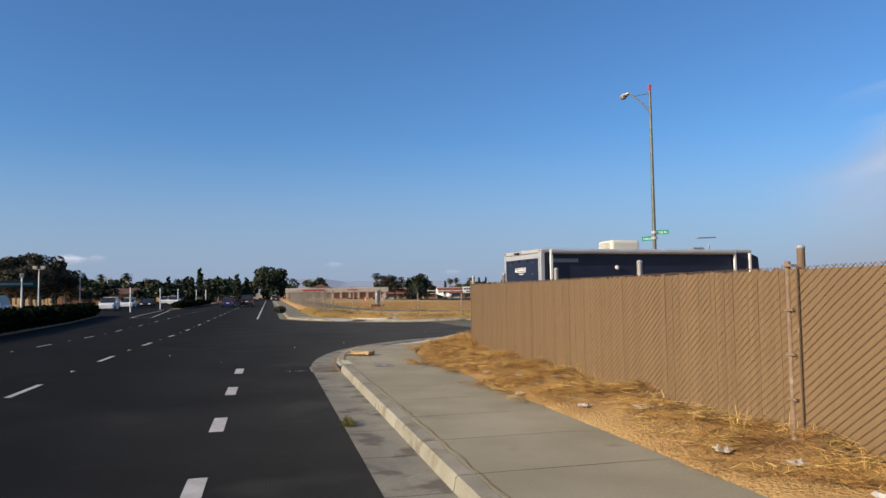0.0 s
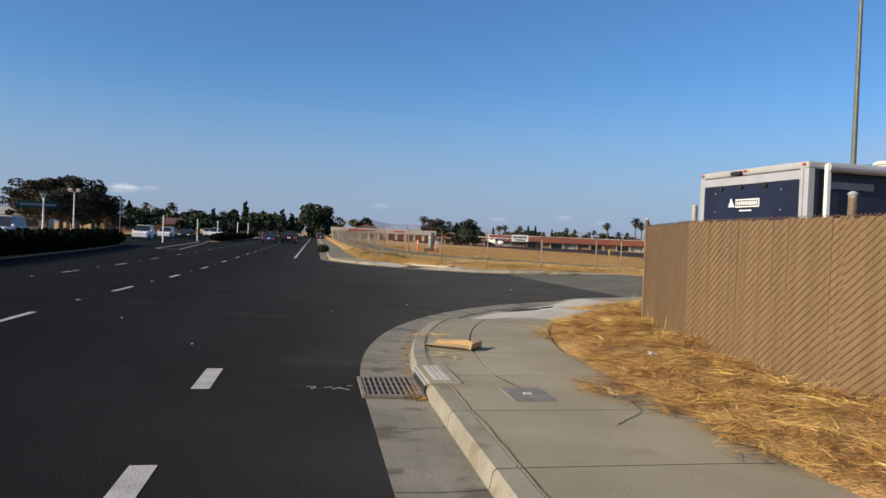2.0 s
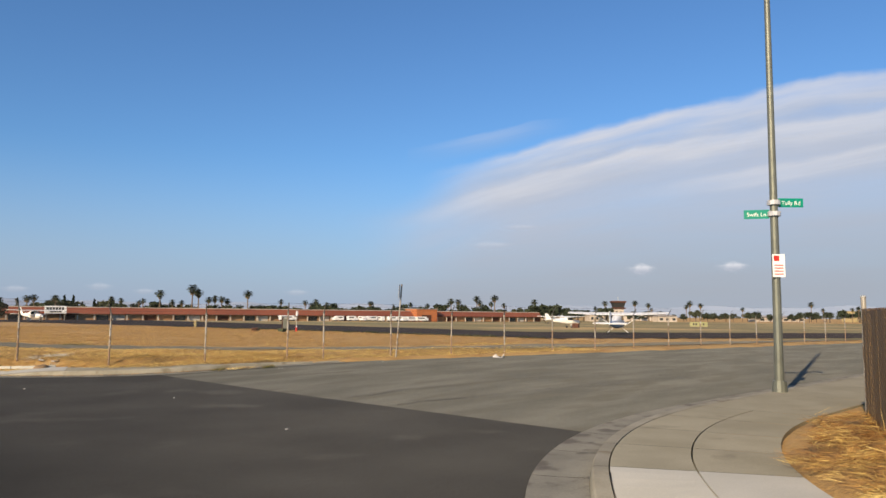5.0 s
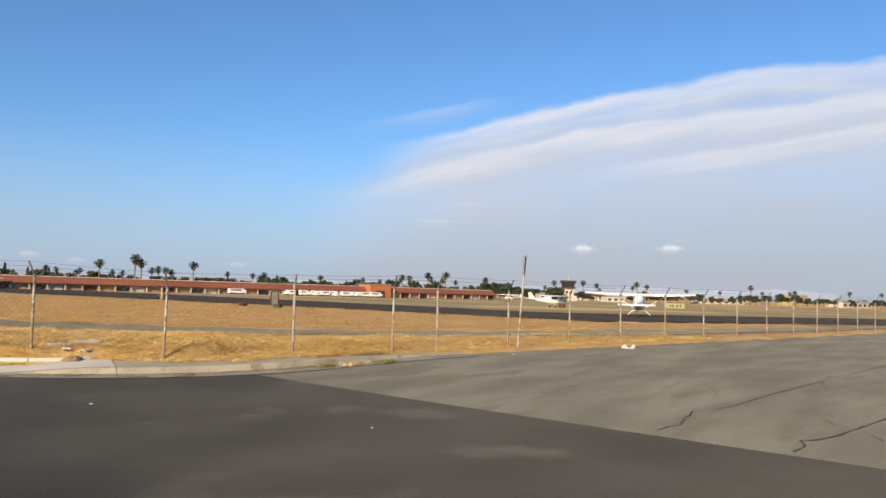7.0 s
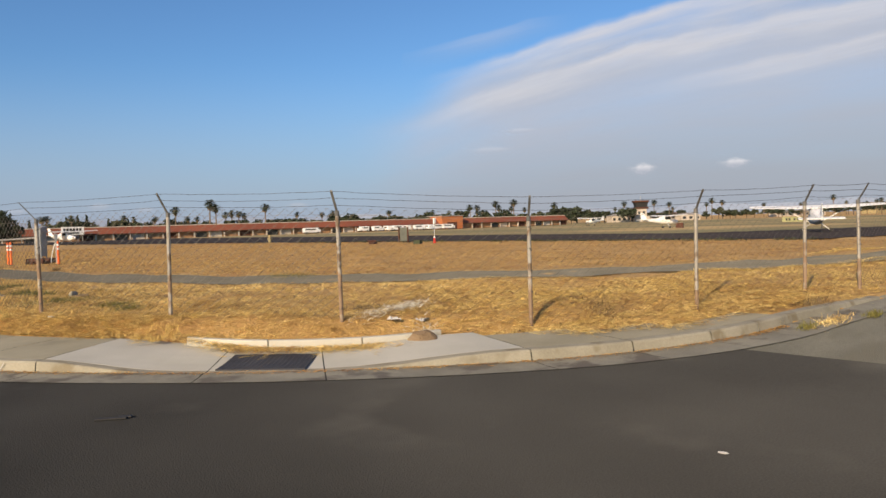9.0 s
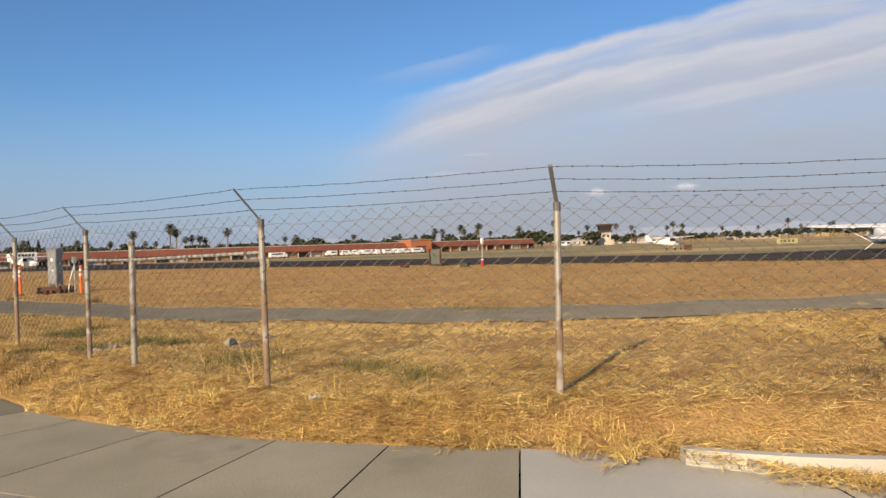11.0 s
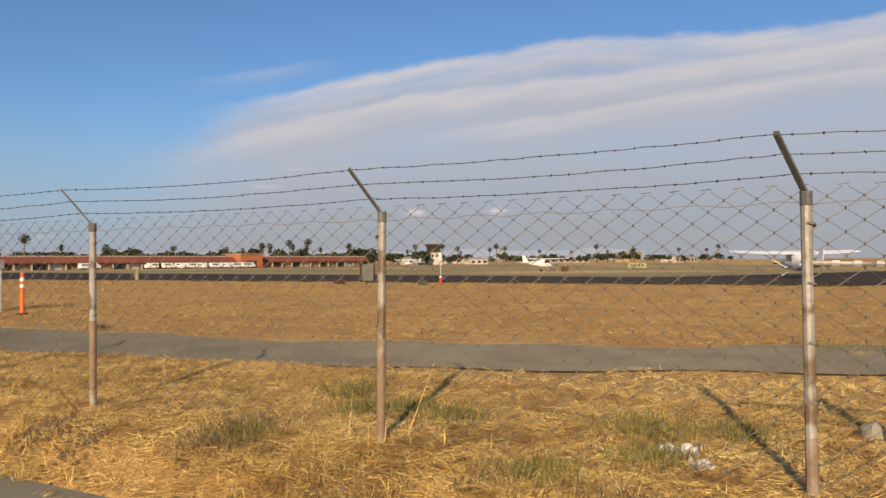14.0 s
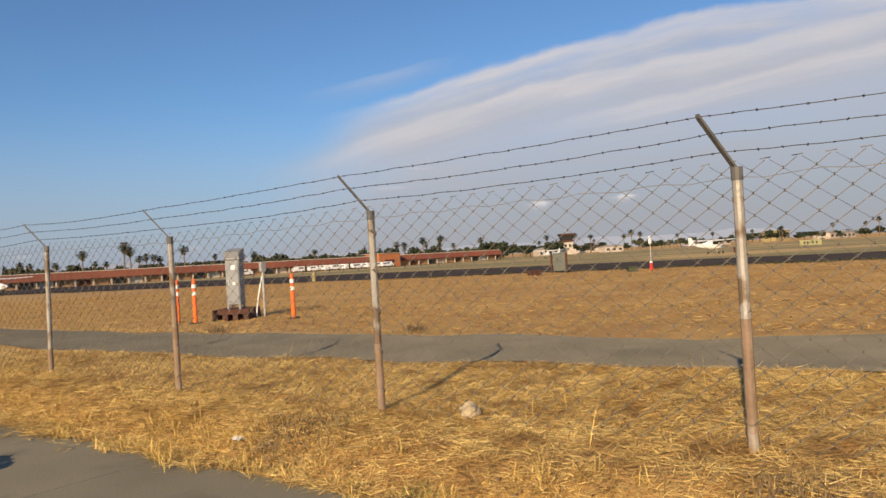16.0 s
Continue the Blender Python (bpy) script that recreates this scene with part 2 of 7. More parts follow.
LEAF_PALM = surface("palm_foliage", (0.036, 0.045, 0.026), (0.055, 0.064, 0.036), 0.8, 0.7, bump=0, shade=0.2, island=0.4)
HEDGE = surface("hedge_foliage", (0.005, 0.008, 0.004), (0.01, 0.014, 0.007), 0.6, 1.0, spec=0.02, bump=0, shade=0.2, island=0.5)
CARDBOARD = surface("cardboard", (0.48, 0.335, 0.17), (0.55, 0.39, 0.21), 4, 0.85, fine=30, shade=0.2)
GREY_BOX = surface("grey_cabinet_paint", (0.21, 0.225, 0.235), (0.25, 0.265, 0.275), 2, 0.5, 0.1, fine=20, shade=0.2)
MAROON = surface("rusty_skid", (0.06, 0.026, 0.018), (0.1, 0.042, 0.026), 5, 0.85, fine=20, shade=0.4)
DOMES = surface("dark_tactile_pad", (0.03, 0.03, 0.035), (0.045, 0.045, 0.05), 2, 0.7, fine=30, shade=0.3)
STEEL_PLATE = surface("steel_plate", (0.17, 0.165, 0.145), (0.22, 0.215, 0.19), 5, 0.75, 0.0, shade=0.3)
# aerial haze is painted into the hills' blue-grey base colour
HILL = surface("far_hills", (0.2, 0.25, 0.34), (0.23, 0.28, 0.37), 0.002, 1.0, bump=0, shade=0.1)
BLUE_CAR = surface("blue_car_paint", (0.015, 0.03, 0.12), (0.02, 0.035, 0.13), 1, 0.25, shade=0.05, bump=0, spec=0.5)
BLACK_CAR = surface("black_car_paint", (0.012, 0.012, 0.014), (0.015, 0.015, 0.017), 1, 0.25, shade=0.05, bump=0, spec=0.5)
WHITE_CAR = surface("white_car_paint", (0.7, 0.7, 0.7), (0.74, 0.74, 0.74), 1, 0.3, shade=0.05, bump=0, spec=0.5)
STONE = surface("pale_stone", (0.4, 0.32, 0.2), (0.48, 0.4, 0.27), 8, 0.9, fine=40, shade=0.4)
IRON = surface("cast_iron", (0.2, 0.175, 0.145), (0.27, 0.24, 0.2), 8, 0.7, 0.3, fine=60, shade=0.4)
PAPER = surface("white_litter", (0.55, 0.54, 0.52), (0.45, 0.43, 0.4), 10, 0.8, shade=0.2)


# ---- building helpers ----
class Shape:
    """Collects vertices and faces of one mesh."""

    def __init__(self):
        self.v, self.f = [], []

    def add(self, verts, faces, m=None):
        k = len(self.v)
        self.v += [tuple(m @ Vector(p)) if m else tuple(p) for p in verts]
        self.f += [tuple(k + i for i in f) for f in faces]
        return self

    def box(self, x0, y0, z0, x1, y1, z1, m=None, c=0.0):
        """A box; c: width of its chamfered edges."""
        if c <= 0:
            v = [(x, y, z) for z in (z0, z1) for x, y in ((x0, y0), (x1, y0), (x1, y1), (x0, y1))]
            return self.add(v, [(3, 2, 1, 0), (4, 5, 6, 7), (0, 1, 5, 4), (1, 2, 6, 5), (2, 3, 7, 6), (3, 0, 4, 7)], m)
        bm = bmesh.new()
        bmesh.ops.create_cube(bm, size=1)
        for p in bm.verts:
            p.co = Vector(((x0 + x1) / 2 + p.co.x * (x1 - x0), (y0 + y1) / 2 + p.co.y * (y1 - y0), (z0 + z1) / 2 + p.co.z * (z1 - z0)))
        bmesh.ops.bevel(bm, geom=bm.edges[:], offset=c, segments=2, affect="EDGES", profile=0.5)
        bm.verts.index_update()
        self.add([p.co[:] for p in bm.verts], [[p.index for p in f.verts] for f in bm.faces], m)
        bm.free()
        return self

    def tube(self, a, b, r, r2=None, n=8, caps=True, m=None):
        a, b = Vector(a), Vector(b)
        r2 = r if r2 is None else r2
        q = (b - a).to_track_quat("Z", "Y")
        ring = [Vector((math.cos(2 * math.pi * i / n), math.sin(2 * math.pi * i / n), 0)) for i in range(n)]
        v = [a + q @ (p * r) for p in ring] + [b + q @ (p * r2) for p in ring]
        f = [(i, (i + 1) % n, n + (i + 1) % n, n + i) for i in range(n)]
        if caps:
            f += [tuple(range(n - 1, -1, -1)), tuple(range(n, 2 * n))]
        return self.add(v, f, m)

    def path(self, pts, r, n=6):
        for a, b in zip(pts, pts[1:]):
            self.tube(a, b, r, r, n, True)
        return self

    def ball(self, c, r, n=8, k=5, m=None):
        rx, ry, rz = r if isinstance(r, tuple) else (r, r, r)
        v = [(c[0], c[1], c[2] - rz)]
        for j in range(1, k):
            t = math.pi * j / k
            v += [(c[0] + rx * math.sin(t) * math.cos(2 * math.pi * i / n), c[1] + ry * math.sin(t) * math.sin(2 * math.pi * i / n), c[2] - rz * math.cos(t)) for i in range(n)]
        v.append((c[0], c[1], c[2] + rz))
        f = [(0, 1 + (i + 1) % n, 1 + i) for i in range(n)]
        for j in range(k - 2):
            a, b = 1 + j * n, 1 + (j + 1) * n
            f += [(a + i, a + (i + 1) % n, b + (i + 1) % n, b + i) for i in range(n)]
        a = 1 + (k - 2) * n
        f += [(a + i, a + (i + 1) % n, len(v) - 1) for i in range(n)]
        return self.add(v, f, m)

    def loft(self, rings, caps=True):
        """Rings of equal length, joined in turn."""
        n = len(rings[0])
        k = [p for r in rings for p in r]
        f = [(j * n + i, j * n + (i + 1) % n, (j + 1) * n + (i + 1) % n, (j + 1) * n + i) for j in range(len(rings) - 1) for i in range(n)]
        if caps:
            f += [tuple(range(n - 1, -1, -1)), tuple(range((len(rings) - 1) * n, len(rings) * n))]
        return self.add(k, f)

    def done(self, name, mat, parent=None, label="", smooth=False):
        me = bpy.data.meshes.new(name)
        me.from_pydata(self.v, [], self.f)
        me.materials.append(mat)
        if smooth:
            me.polygons.foreach_set("use_smooth", [True] * len(me.polygons))
        me.update()
        ob = new(name, me)
        ob.parent = parent
        if label:
            ob["label"] = label
        return ob


def bulk(name, verts, faces, mat, parent=None):
    """A mesh from arrays of vertices and of triangles or quads."""
    me = bpy.data.meshes.new(name)
    n, k = faces.shape
    me.vertices.add(len(verts))
    me.vertices.foreach_set("co", np.ascontiguousarray(verts, dtype=np.float32).ravel())
    me.loops.add(n * k)
    me.loops.foreach_set("vertex_index", np.ascontiguousarray(faces, dtype=np.int32).ravel())
    me.polygons.add(n)
    me.polygons.foreach_set("loop_start", np.arange(0, n * k, k, dtype=np.int32))
    me.polygons.foreach_set("loop_total", np.full(n, k, dtype=np.int32))
    me.update(calc_edges=True)
    me.materials.append(mat)
    ob = new(name, me)
    ob.parent = parent
    return ob


def thing(name, label, category, at=(0, 0, 0), turn=0.0, group="", kind=""):
    ob = new(name)
    ob.empty_display_size = 0.2
    ob.matrix_basis = pose(at[0], at[1], at[2], 0, 0, turn)
    return tagged(ob, label, category, group, kind)


def soft_step(a):
    a = np.clip(a, 0.0, 1.0)
    return a * a * (3 - 2 * a)


# ---- lie of the land ----
def road_z(x, y):
    """The street falls a little towards the far corner and rises again into the side street."""
    x, y = np.asarray(x, float), np.asarray(y, float)
    return -0.2 * soft_step((y - 8) / 24) * (1 - soft_step((x - 10) / 9))


NEAR_C, NEAR_A, NEAR_B, NEAR_N = (15.6, 4.6), 12.36, 13.6, 2.0
FAR_C, FAR_A, FAR_B, FAR_N, SKEW = (14.5, 46.0), 11.4, 13.3, 1.65, 0.13


def near_in(x, y):
    """Metres inside the gutter's edge of the near corner lot (negative on the street)."""
    u, v = np.maximum(0, (NEAR_C[0] - x) / NEAR_A), np.maximum(0, (y - NEAR_C[1]) / NEAR_B)
    return (1 - (u**NEAR_N + v**NEAR_N) ** (1 / NEAR_N)) * NEAR_A


def far_in(x, y):
    """The same for the far corner lot and the airfield behind it."""
    y = y + SKEW * np.maximum(0, x - FAR_C[0])
    u, v = np.maximum(0, (FAR_C[0] - x) / FAR_A), np.maximum(0, (FAR_C[1] - y) / FAR_B)
    return (1 - (u**FAR_N + v**FAR_N) ** (1 / FAR_N)) * 12.0


def near_at(s, d):
    """Point at run s along the near kerb, d metres inside its gutter edge. s: -80..0 straight, 0..1 round the corner, then along the side street."""
    k = 1 - d / NEAR_A
    if s <= 0:
        return NEAR_C[0] - NEAR_A * k, NEAR_C[1] + s
    if s >= 1:
        return NEAR_C[0] + (s - 1), NEAR_C[1] + NEAR_B * k
    a, e = s * math.pi / 2, 2 / NEAR_N
    return NEAR_C[0] - NEAR_A * k * math.cos(a) ** e, NEAR_C[1] + NEAR_B * k * math.sin(a) ** e


def far_at(s, d):
    """The same along the far kerb, from the north, round the corner and along the side street."""
    k = 1 - d / 12.0
    if s <= 0:
        return FAR_C[0] - FAR_A * k, FAR_C[1] - s
    if s >= 1:
        return FAR_C[0] + (s - 1), FAR_C[1] - FAR_B * k - SKEW * (s - 1)
    a, e = s * math.pi / 2, 2 / FAR_N
    return FAR_C[0] - FAR_A * k * math.cos(a) ** e, FAR_C[1] - FAR_B * k * math.sin(a) ** e


def field_z(x, y):
    r = np.maximum(0, np.hypot(x - 8, y - 40) - 30) * soft_step((x - 10) / 40)
    return np.maximum(-1.7, 0.17 - 0.0058 * r)


def land_z(x, y):
    """Height of the soil: just under the paved surfaces, and above them on the lots."""
    x, y = np.asarray(x, float), np.asarray(y, float)
    rz, dn, df = road_z(x, y), near_in(x, y), far_in(x, y)
    near = rz - 0.06 + 0.25 * soft_step((dn - 2.3) / 0.5) + 0.15 * soft_step((dn - 2.7) / 1.0) * (1 - 0.6 * soft_step((y - 8) / 4))
    low = -0.06 + 0.14 * soft_step((x - 13.5) / 1.5)
    far = rz + low + (field_z(x, y) - rz - low) * soft_step((df - 2.2) / 1.2)
    bump = 0.035 * np.sin(x * 1.7 + 1.3 * np.sin(y * 0.9)) * np.sin(y * 1.3 + np.sin(x * 0.7))
    z = np.where((dn > 0.66) & (y < 25), near + bump * soft_step((dn - 2.8) / 0.5), rz - 0.07)
    z = np.where((df > 0.66) & (y >= 25), far + bump * soft_step((df - 2.7) / 0.5), z)
    west = soft_step((-28 - x) / 8)
    return z * (1 - west) + west * (rz + 0.05)


def soil(x, y):
    return float(land_z(x, y))


def axis(*parts):
    return np.unique(np.concatenate([np.linspace(a, b, n) for a, b, n in parts]).round(3))


def sheet(name, xs, ys, high, mat, keep=None, label="", category=""):
    gx, gy = np.meshgrid(xs, ys)
    gz = high(gx, gy)
    v = np.stack([gx, gy, gz], -1).reshape(-1, 3)
    i = np.arange(len(ys) - 1)[:, None] * len(xs) + np.arange(len(xs) - 1)[None]
    f = np.stack([i, i + 1, i + len(xs) + 1, i + len(xs)], -1).reshape(-1, 4)
    if keep is not None:
        c = v[f].mean(1)
        f = f[keep(c[:, 0], c[:, 1])]
    ob = bulk(name, v, f, mat)
    ob.data.polygons.foreach_set("use_smooth", [True] * len(ob.data.polygons))
    return tagged(ob, label, category, kind="structure")


ground = sheet("ground", axis((-4500, -200, 12), (-200, -30, 30), (-30, 2, 30), (2, 24, 111), (24, 60, 60), (60, 500, 60), (500, 4500, 14)),
               axis((-4500, -200, 12), (-200, -20, 25), (-20, 20, 161), (20, 31, 20), (31, 66, 176), (66, 120, 60), (120, 500, 50), (500, 4500, 14)),
               land_z, GROUND, label="dry yellow grass and soil spreading to the horizon", category="ground")

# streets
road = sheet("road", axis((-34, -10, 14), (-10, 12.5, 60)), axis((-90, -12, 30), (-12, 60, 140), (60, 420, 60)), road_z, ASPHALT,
             label="wide dark asphalt main street with worn lane lines", category="road")
side_road = sheet("side_road", axis((12.5, 40, 90), (40, 190, 320)), axis((-16, 8, 12), (8, 16, 10), (16, 19.5, 40), (19.5, 26, 12), (26, 34, 100), (34, 44, 10)), lambda x, y: road_z(x, y) + np.where(x < 12.55, -0.012, -0.004), ASPHALT_OLD,
                  keep=lambda x, y: (near_in(x, y) < 1.5) & (far_in(x, y) < 1.5) & (y > 16), label="old grey cracked asphalt of the side street", category="road")


# ---- kerbs, gutters and walks ----
def ribbon(name, at, runs, ds, zs, mat, parent=None, label=""):
    """A strip swept along a kerb: offsets ds with heights zs(s) over the street, one row for each run."""
    v, f = [], []
    for s in runs:
        for d, z in zip(ds, zs(s)):
            x, y = at(s, d)
            v.append((x, y, float(road_z(x, y)) + z))
    n = len(ds)
    for j in range(len(runs) - 1):
        f += [(j * n + i, j * n + i + 1, (j + 1) * n + i + 1, (j + 1) * n + i) for i in range(n - 1)]
    ob = Shape().add(v, f).done(name, mat, parent, label)
    return ob


def near_rise(s):
    """Height of the near kerb: full, down to the ramp at the corner, up again on the side street."""
    return 0.15 * (1 - soft_step((s - 0.27) / 0.09) * (1 - soft_step((s - 0.56) / 0.1)))


def far_rise(s):
    return 0.15 * (1 - soft_step((s - 0.37) / 0.1) * (1 - soft_step((s - 0.56) / 0.13))) * (1 - 0.7 * soft_step((s - 1) / 4))


def near_back(s):
    return 0.155


def far_back(s):
    """Height of the pavement's back edge: the landing behind the far ramp lies low."""
    return 0.06 + 0.095 * min(1.0, far_rise(s) / 0.15)


def steps(a, b, n):
    return [a + (b - a) * i / n for i in range(n + 1)]


def kerbside(tag, at, rise, runs, width, new_part, parent_label, walk_end, plain=CONCRETE, joint=0.006, split=None, back=near_back):
    gut = thing("gutter_" + tag, "stained concrete gutter along the kerb", "gutter", kind="structure")
    kerb = thing("kerb_" + tag, "worn pale concrete kerb", "kerb", kind="structure")
    walkway = thing("pavement_" + tag, parent_label, "pavement", kind="structure")
    for a, b in zip(runs, runs[1:]):
        inner = 0.0004 if 0 <= a < 1 else joint
        n = 6 if 0 <= a < 1 else 2
        run = steps(a + inner, b - inner, n)
        ribbon("slab", at, run, (0.0, 0.3, 0.6, 0.605), lambda s: (0.012, 0.006, 0.014, -0.1), GUTTER, gut)
        ribbon("kerb_stone", at, run, (0.598, 0.6, 0.625, 0.645, 0.792, 0.798), lambda s: (-0.1, 0.0, rise(s) * 0.85, rise(s), rise(s) + 0.004, rise(s) - 0.1), CURB, kerb)
        if a < walk_end:
            w = width(a), width(b)
            mid = (a + b) / 2
            mat = CONCRETE_NEW if new_part[0] < mid < new_part[1] else CONCRETE if a >= 0 else plain
            bands = [(0.8, min(w))]
            if split and 0 <= a < 1:
                seam = split[0] if mid < new_part[0] else split[1]
                bands = [(0.805, seam - 0.006), (seam + 0.006, min(w))]
            for lo, hi in bands:
                ds = (lo, lo + 0.003, *(d for d in (1.2, 1.6, 2.05) if lo + 0.03 < d < hi - 0.03), hi - 0.003, hi)
                ribbon("slab", at, run, ds, lambda s: (-0.1, *(rise(s) + 0.004 + (back(s) - rise(s)) * soft_step((d - 0.8) / 1.25) for d in ds[1:-1]), -0.08), mat, walkway)
    return walkway


near_runs = [-90 + 3 * i for i in range(20)] + [-30 + 1.5 * i for i in range(20)] + steps(0, 1, 12) + [1 + 3.0 * i for i in range(1, 30)]
kerbside("near", near_at, near_rise, near_runs, lambda s: 2.75 - 0.15 * soft_step(s / 0.2), (0.32, 0.67), "pale concrete pavement with joints, straw blown over it", 60, split=(1.42, 1.65))
far_runs = [-300 + 12 * i for i in range(20)] + [-60 + 3 * i for i in range(20)] + [0, 0.083, 0.167, 0.25, 0.312, 0.375, 0.49, 0.565, 0.7, 0.78, 0.86, 0.93, 1] + [2.5, 4, 5.5]
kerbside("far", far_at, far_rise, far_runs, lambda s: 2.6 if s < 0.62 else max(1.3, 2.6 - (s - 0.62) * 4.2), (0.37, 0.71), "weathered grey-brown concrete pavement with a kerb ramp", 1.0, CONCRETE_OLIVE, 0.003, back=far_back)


NEAR_PAD, FAR_PAD = ((0.455, 0.514), (0.82, 1.62)), ((0.492, 0.552), (0.64, 1.5))


def far_pad_at(s, d):
    """Point on the far ramp's square pad, by the same run and offset as its kerb."""
    u, v = (s - FAR_PAD[0][0]) / (FAR_PAD[0][1] - FAR_PAD[0][0]), (d - FAR_PAD[1][0]) / (FAR_PAD[1][1] - FAR_PAD[1][0])
    return 7.42 + 0.77 * u + 0.63 * v, 37.9 - 0.91 * u + 0.61 * v


def tactile_pad(corners_s, at, d0, d1, rise, back):
    pad = thing("tactile_pad", "dark rubber pad with rows of small domes in the ramp", "tactile pad")
    s0, s1 = corners_s
    ds = (d0, d0 + 0.006, *steps(d0 + 0.1, d1 - 0.1, 6), d1 - 0.006, d1)

    def top(s, d):
        return rise(s) + (back(s) - rise(s)) * soft_step((d - 0.8) / 1.25) + 0.022

    ribbon("base", at, steps(s0, s1, 5), ds, lambda s: (-0.02, *(top(s, d) for d in ds[1:-1]), -0.02), DOMES, pad)
    sh = Shape()
    for i in range(18):
        for j in range(12):
            d = d0 + 0.05 + (d1 - d0 - 0.1) * j / 11
            x, y = at(s0 + (s1 - s0) * (i + 0.5) / 18, d)
            z = float(road_z(x, y)) + top(s0 + (s1 - s0) * (i + 0.5) / 18, d)
            sh.tube((x, y, z - 0.002), (x, y, z + 0.006), 0.016, 0.01, 5)
    sh.done("dome_field", DOMES, pad)["kind"] = "stuff"


tactile_pad(NEAR_PAD[0], near_at, *NEAR_PAD[1], near_rise, near_back)
tactile_pad(FAR_PAD[0], far_pad_at, *FAR_PAD[1], far_rise, far_back)

# low concrete edging behind the far ramp and beside the near one
def edging_at(s, d):
    return far_at(s, d + 0.55 * ((s - 0.56) / 0.125) ** 2)


for nm, at, a, b, d, h in (("edging_far", edging_at, 0.445, 0.675, 1.98, 0.085), ("edging_near", near_at, 0.355, 0.57, 2.6, 0.07)):
    edge = thing("kerb_" + nm, "low pale concrete edging kerb half buried in straw", "kerb", kind="structure")
    cuts = steps(a, b, 3)
    for p, q in zip(cuts, cuts[1:]):
        run = [p + 0.0004, *steps(p + 0.0006, q - 0.0006, 4), q - 0.0004]
        ribbon("kerb_stone", at, run, (d, d + 0.005, d + 0.015, d + 0.12, d + 0.13, d + 0.135), lambda s: (0.05, h + 0.1, h + 0.11, h + 0.11, h + 0.1, 0.05) if run[0] < s < run[-1] else (0.05, 0.05, 0.05, 0.05, 0.05, 0.05), CONCRETE_NEW, edge)

# ---- street markings ----
marks = thing("lane_lines", "worn white lane lines on the dark asphalt", "road marking", kind="structure")


def stripe(x0, y0, x1, y1, w, name="stripe"):
    n = max(1, int(abs(y1 - y0) / 2))
    v, f = [], []
    dx, dy = x1 - x0, y1 - y0
    L = math.hypot(dx, dy)
    px, py = -dy / L * w / 2, dx / L * w / 2
    for i in range(n + 1):
        x, y = x0 + dx * i / n, y0 + dy * i / n
        for k in (1, -1):
            v.append((x + k * px, y + k * py, float(road_z(x, y)) + 0.004))
    f = [(2 * i, 2 * i + 1, 2 * i + 3, 2 * i + 2) for i in range(n)]
    Shape().add(v, f).done(name, LINE, marks)


for k in range(-6, 1):
    stripe(1.635, 4.63 + 3.48 * k, 1.635, 5.72 + 3.48 * k, 0.18)
for k in range(-6, 28):
    stripe(-2.15, 2.1 + 7.02 * k, -2.15, 4.0 + 7.02 * k, 0.12)
    stripe(-5.95, 3.2 + 7.02 * k, -5.95, 5.1 + 7.02 * k, 0.09)
stripe(1.4, 46.5, 1.4, 240, 0.15)
stripe(-9.9, 59, -11.6, 93, 0.15)
stripe(-7.9, 57.2, -10.4, 90, 0.13)
stripe(-9.9, 59, -9.2, 57.4, 0.2)
stripe(-9.2, 57.4, -7.9, 57.2, 0.2)
for k in range(0, 14):
    sh = Shape()
    for x, y in ((-2.15, 6.5 + 7.02 * k), (-5.95, 7.6 + 7.02 * k)):
        sh.tube((x, y, float(road_z(x, y))), (x, y, float(road_z(x, y)) + 0.02), 0.06, 0.045, 8)
    sh.done("reflector_stud", GUTTER, marks)
for x, y, w, a in ((2.98, 4.62, 0.1, 1.2), (3.06, 4.68, 0.1, -0.8), (2.9, 4.72, 0.09, 0.3), (2.72, 4.75, 0.1, 0.1), (2.74, 4.65, 0.05, 1.4), (3.12, 4.8, 0.06, 0.2)):
    stripe(x - w / 2, y, x + w / 2, y + a * w, 0.02, "chalk_mark")
# letters sprayed on the far kerb's face, and a strip of dark rubber on the street
spray = Shape()
for pts, w in ((((7.87, 12.59), (7.96, 12.63), (7.98, 12.49)), 0.035), (((7.91, 12.57), (7.8, 12.4), (7.62, 12.18), (7.51, 12.05), (7.37, 11.84)), 0.045), (((7.29, 11.83), (7.42, 11.82)), 0.035), (((7.39, 12.16), (7.62, 12.18)), 0.07), (((7.62, 12.18), (7.95, 12.05)), 0.025)):
    for (x0, y0), (x1, y1) in zip(pts, pts[1:]):
        x0, y0, x1, y1 = x0 + 0.05, y0 - 0.1, x1 + 0.05, y1 - 0.1
        L = math.hypot(x1 - x0, y1 - y0)
        px, py = -(y1 - y0) / L * w / 2, (x1 - x0) / L * w / 2
        spray.add([(x + k * px, y + k * py, float(road_z(x, y)) + 0.166) for x, y, k in ((x0, y0, 1), (x0, y0, -1), (x1, y1, -1), (x1, y1, 1))], [(0, 1, 2, 3)])
tagged(spray.done("survey_mark", WHITE, None), "white sprayed survey mark on the pavement", "marking", kind="structure")
kerb_mark = Shape()
for k in range(4):
    x, y = far_at(0.338 + 0.0032 * k, 0.612)
    x2, y2 = far_at(0.338 + 0.0032 * (k + (1 if k % 2 else 0.15)), 0.612)
    z = float(road_z(x, y))
    kerb_mark.add([(x - 0.012, y - 0.012, z + 0.03), (x2 - 0.012, y2 - 0.012, z + 0.13), (x2 - 0.006, y2 - 0.024, z + 0.13), (x - 0.006, y - 0.024, z + 0.03)], [(0, 1, 2, 3)])
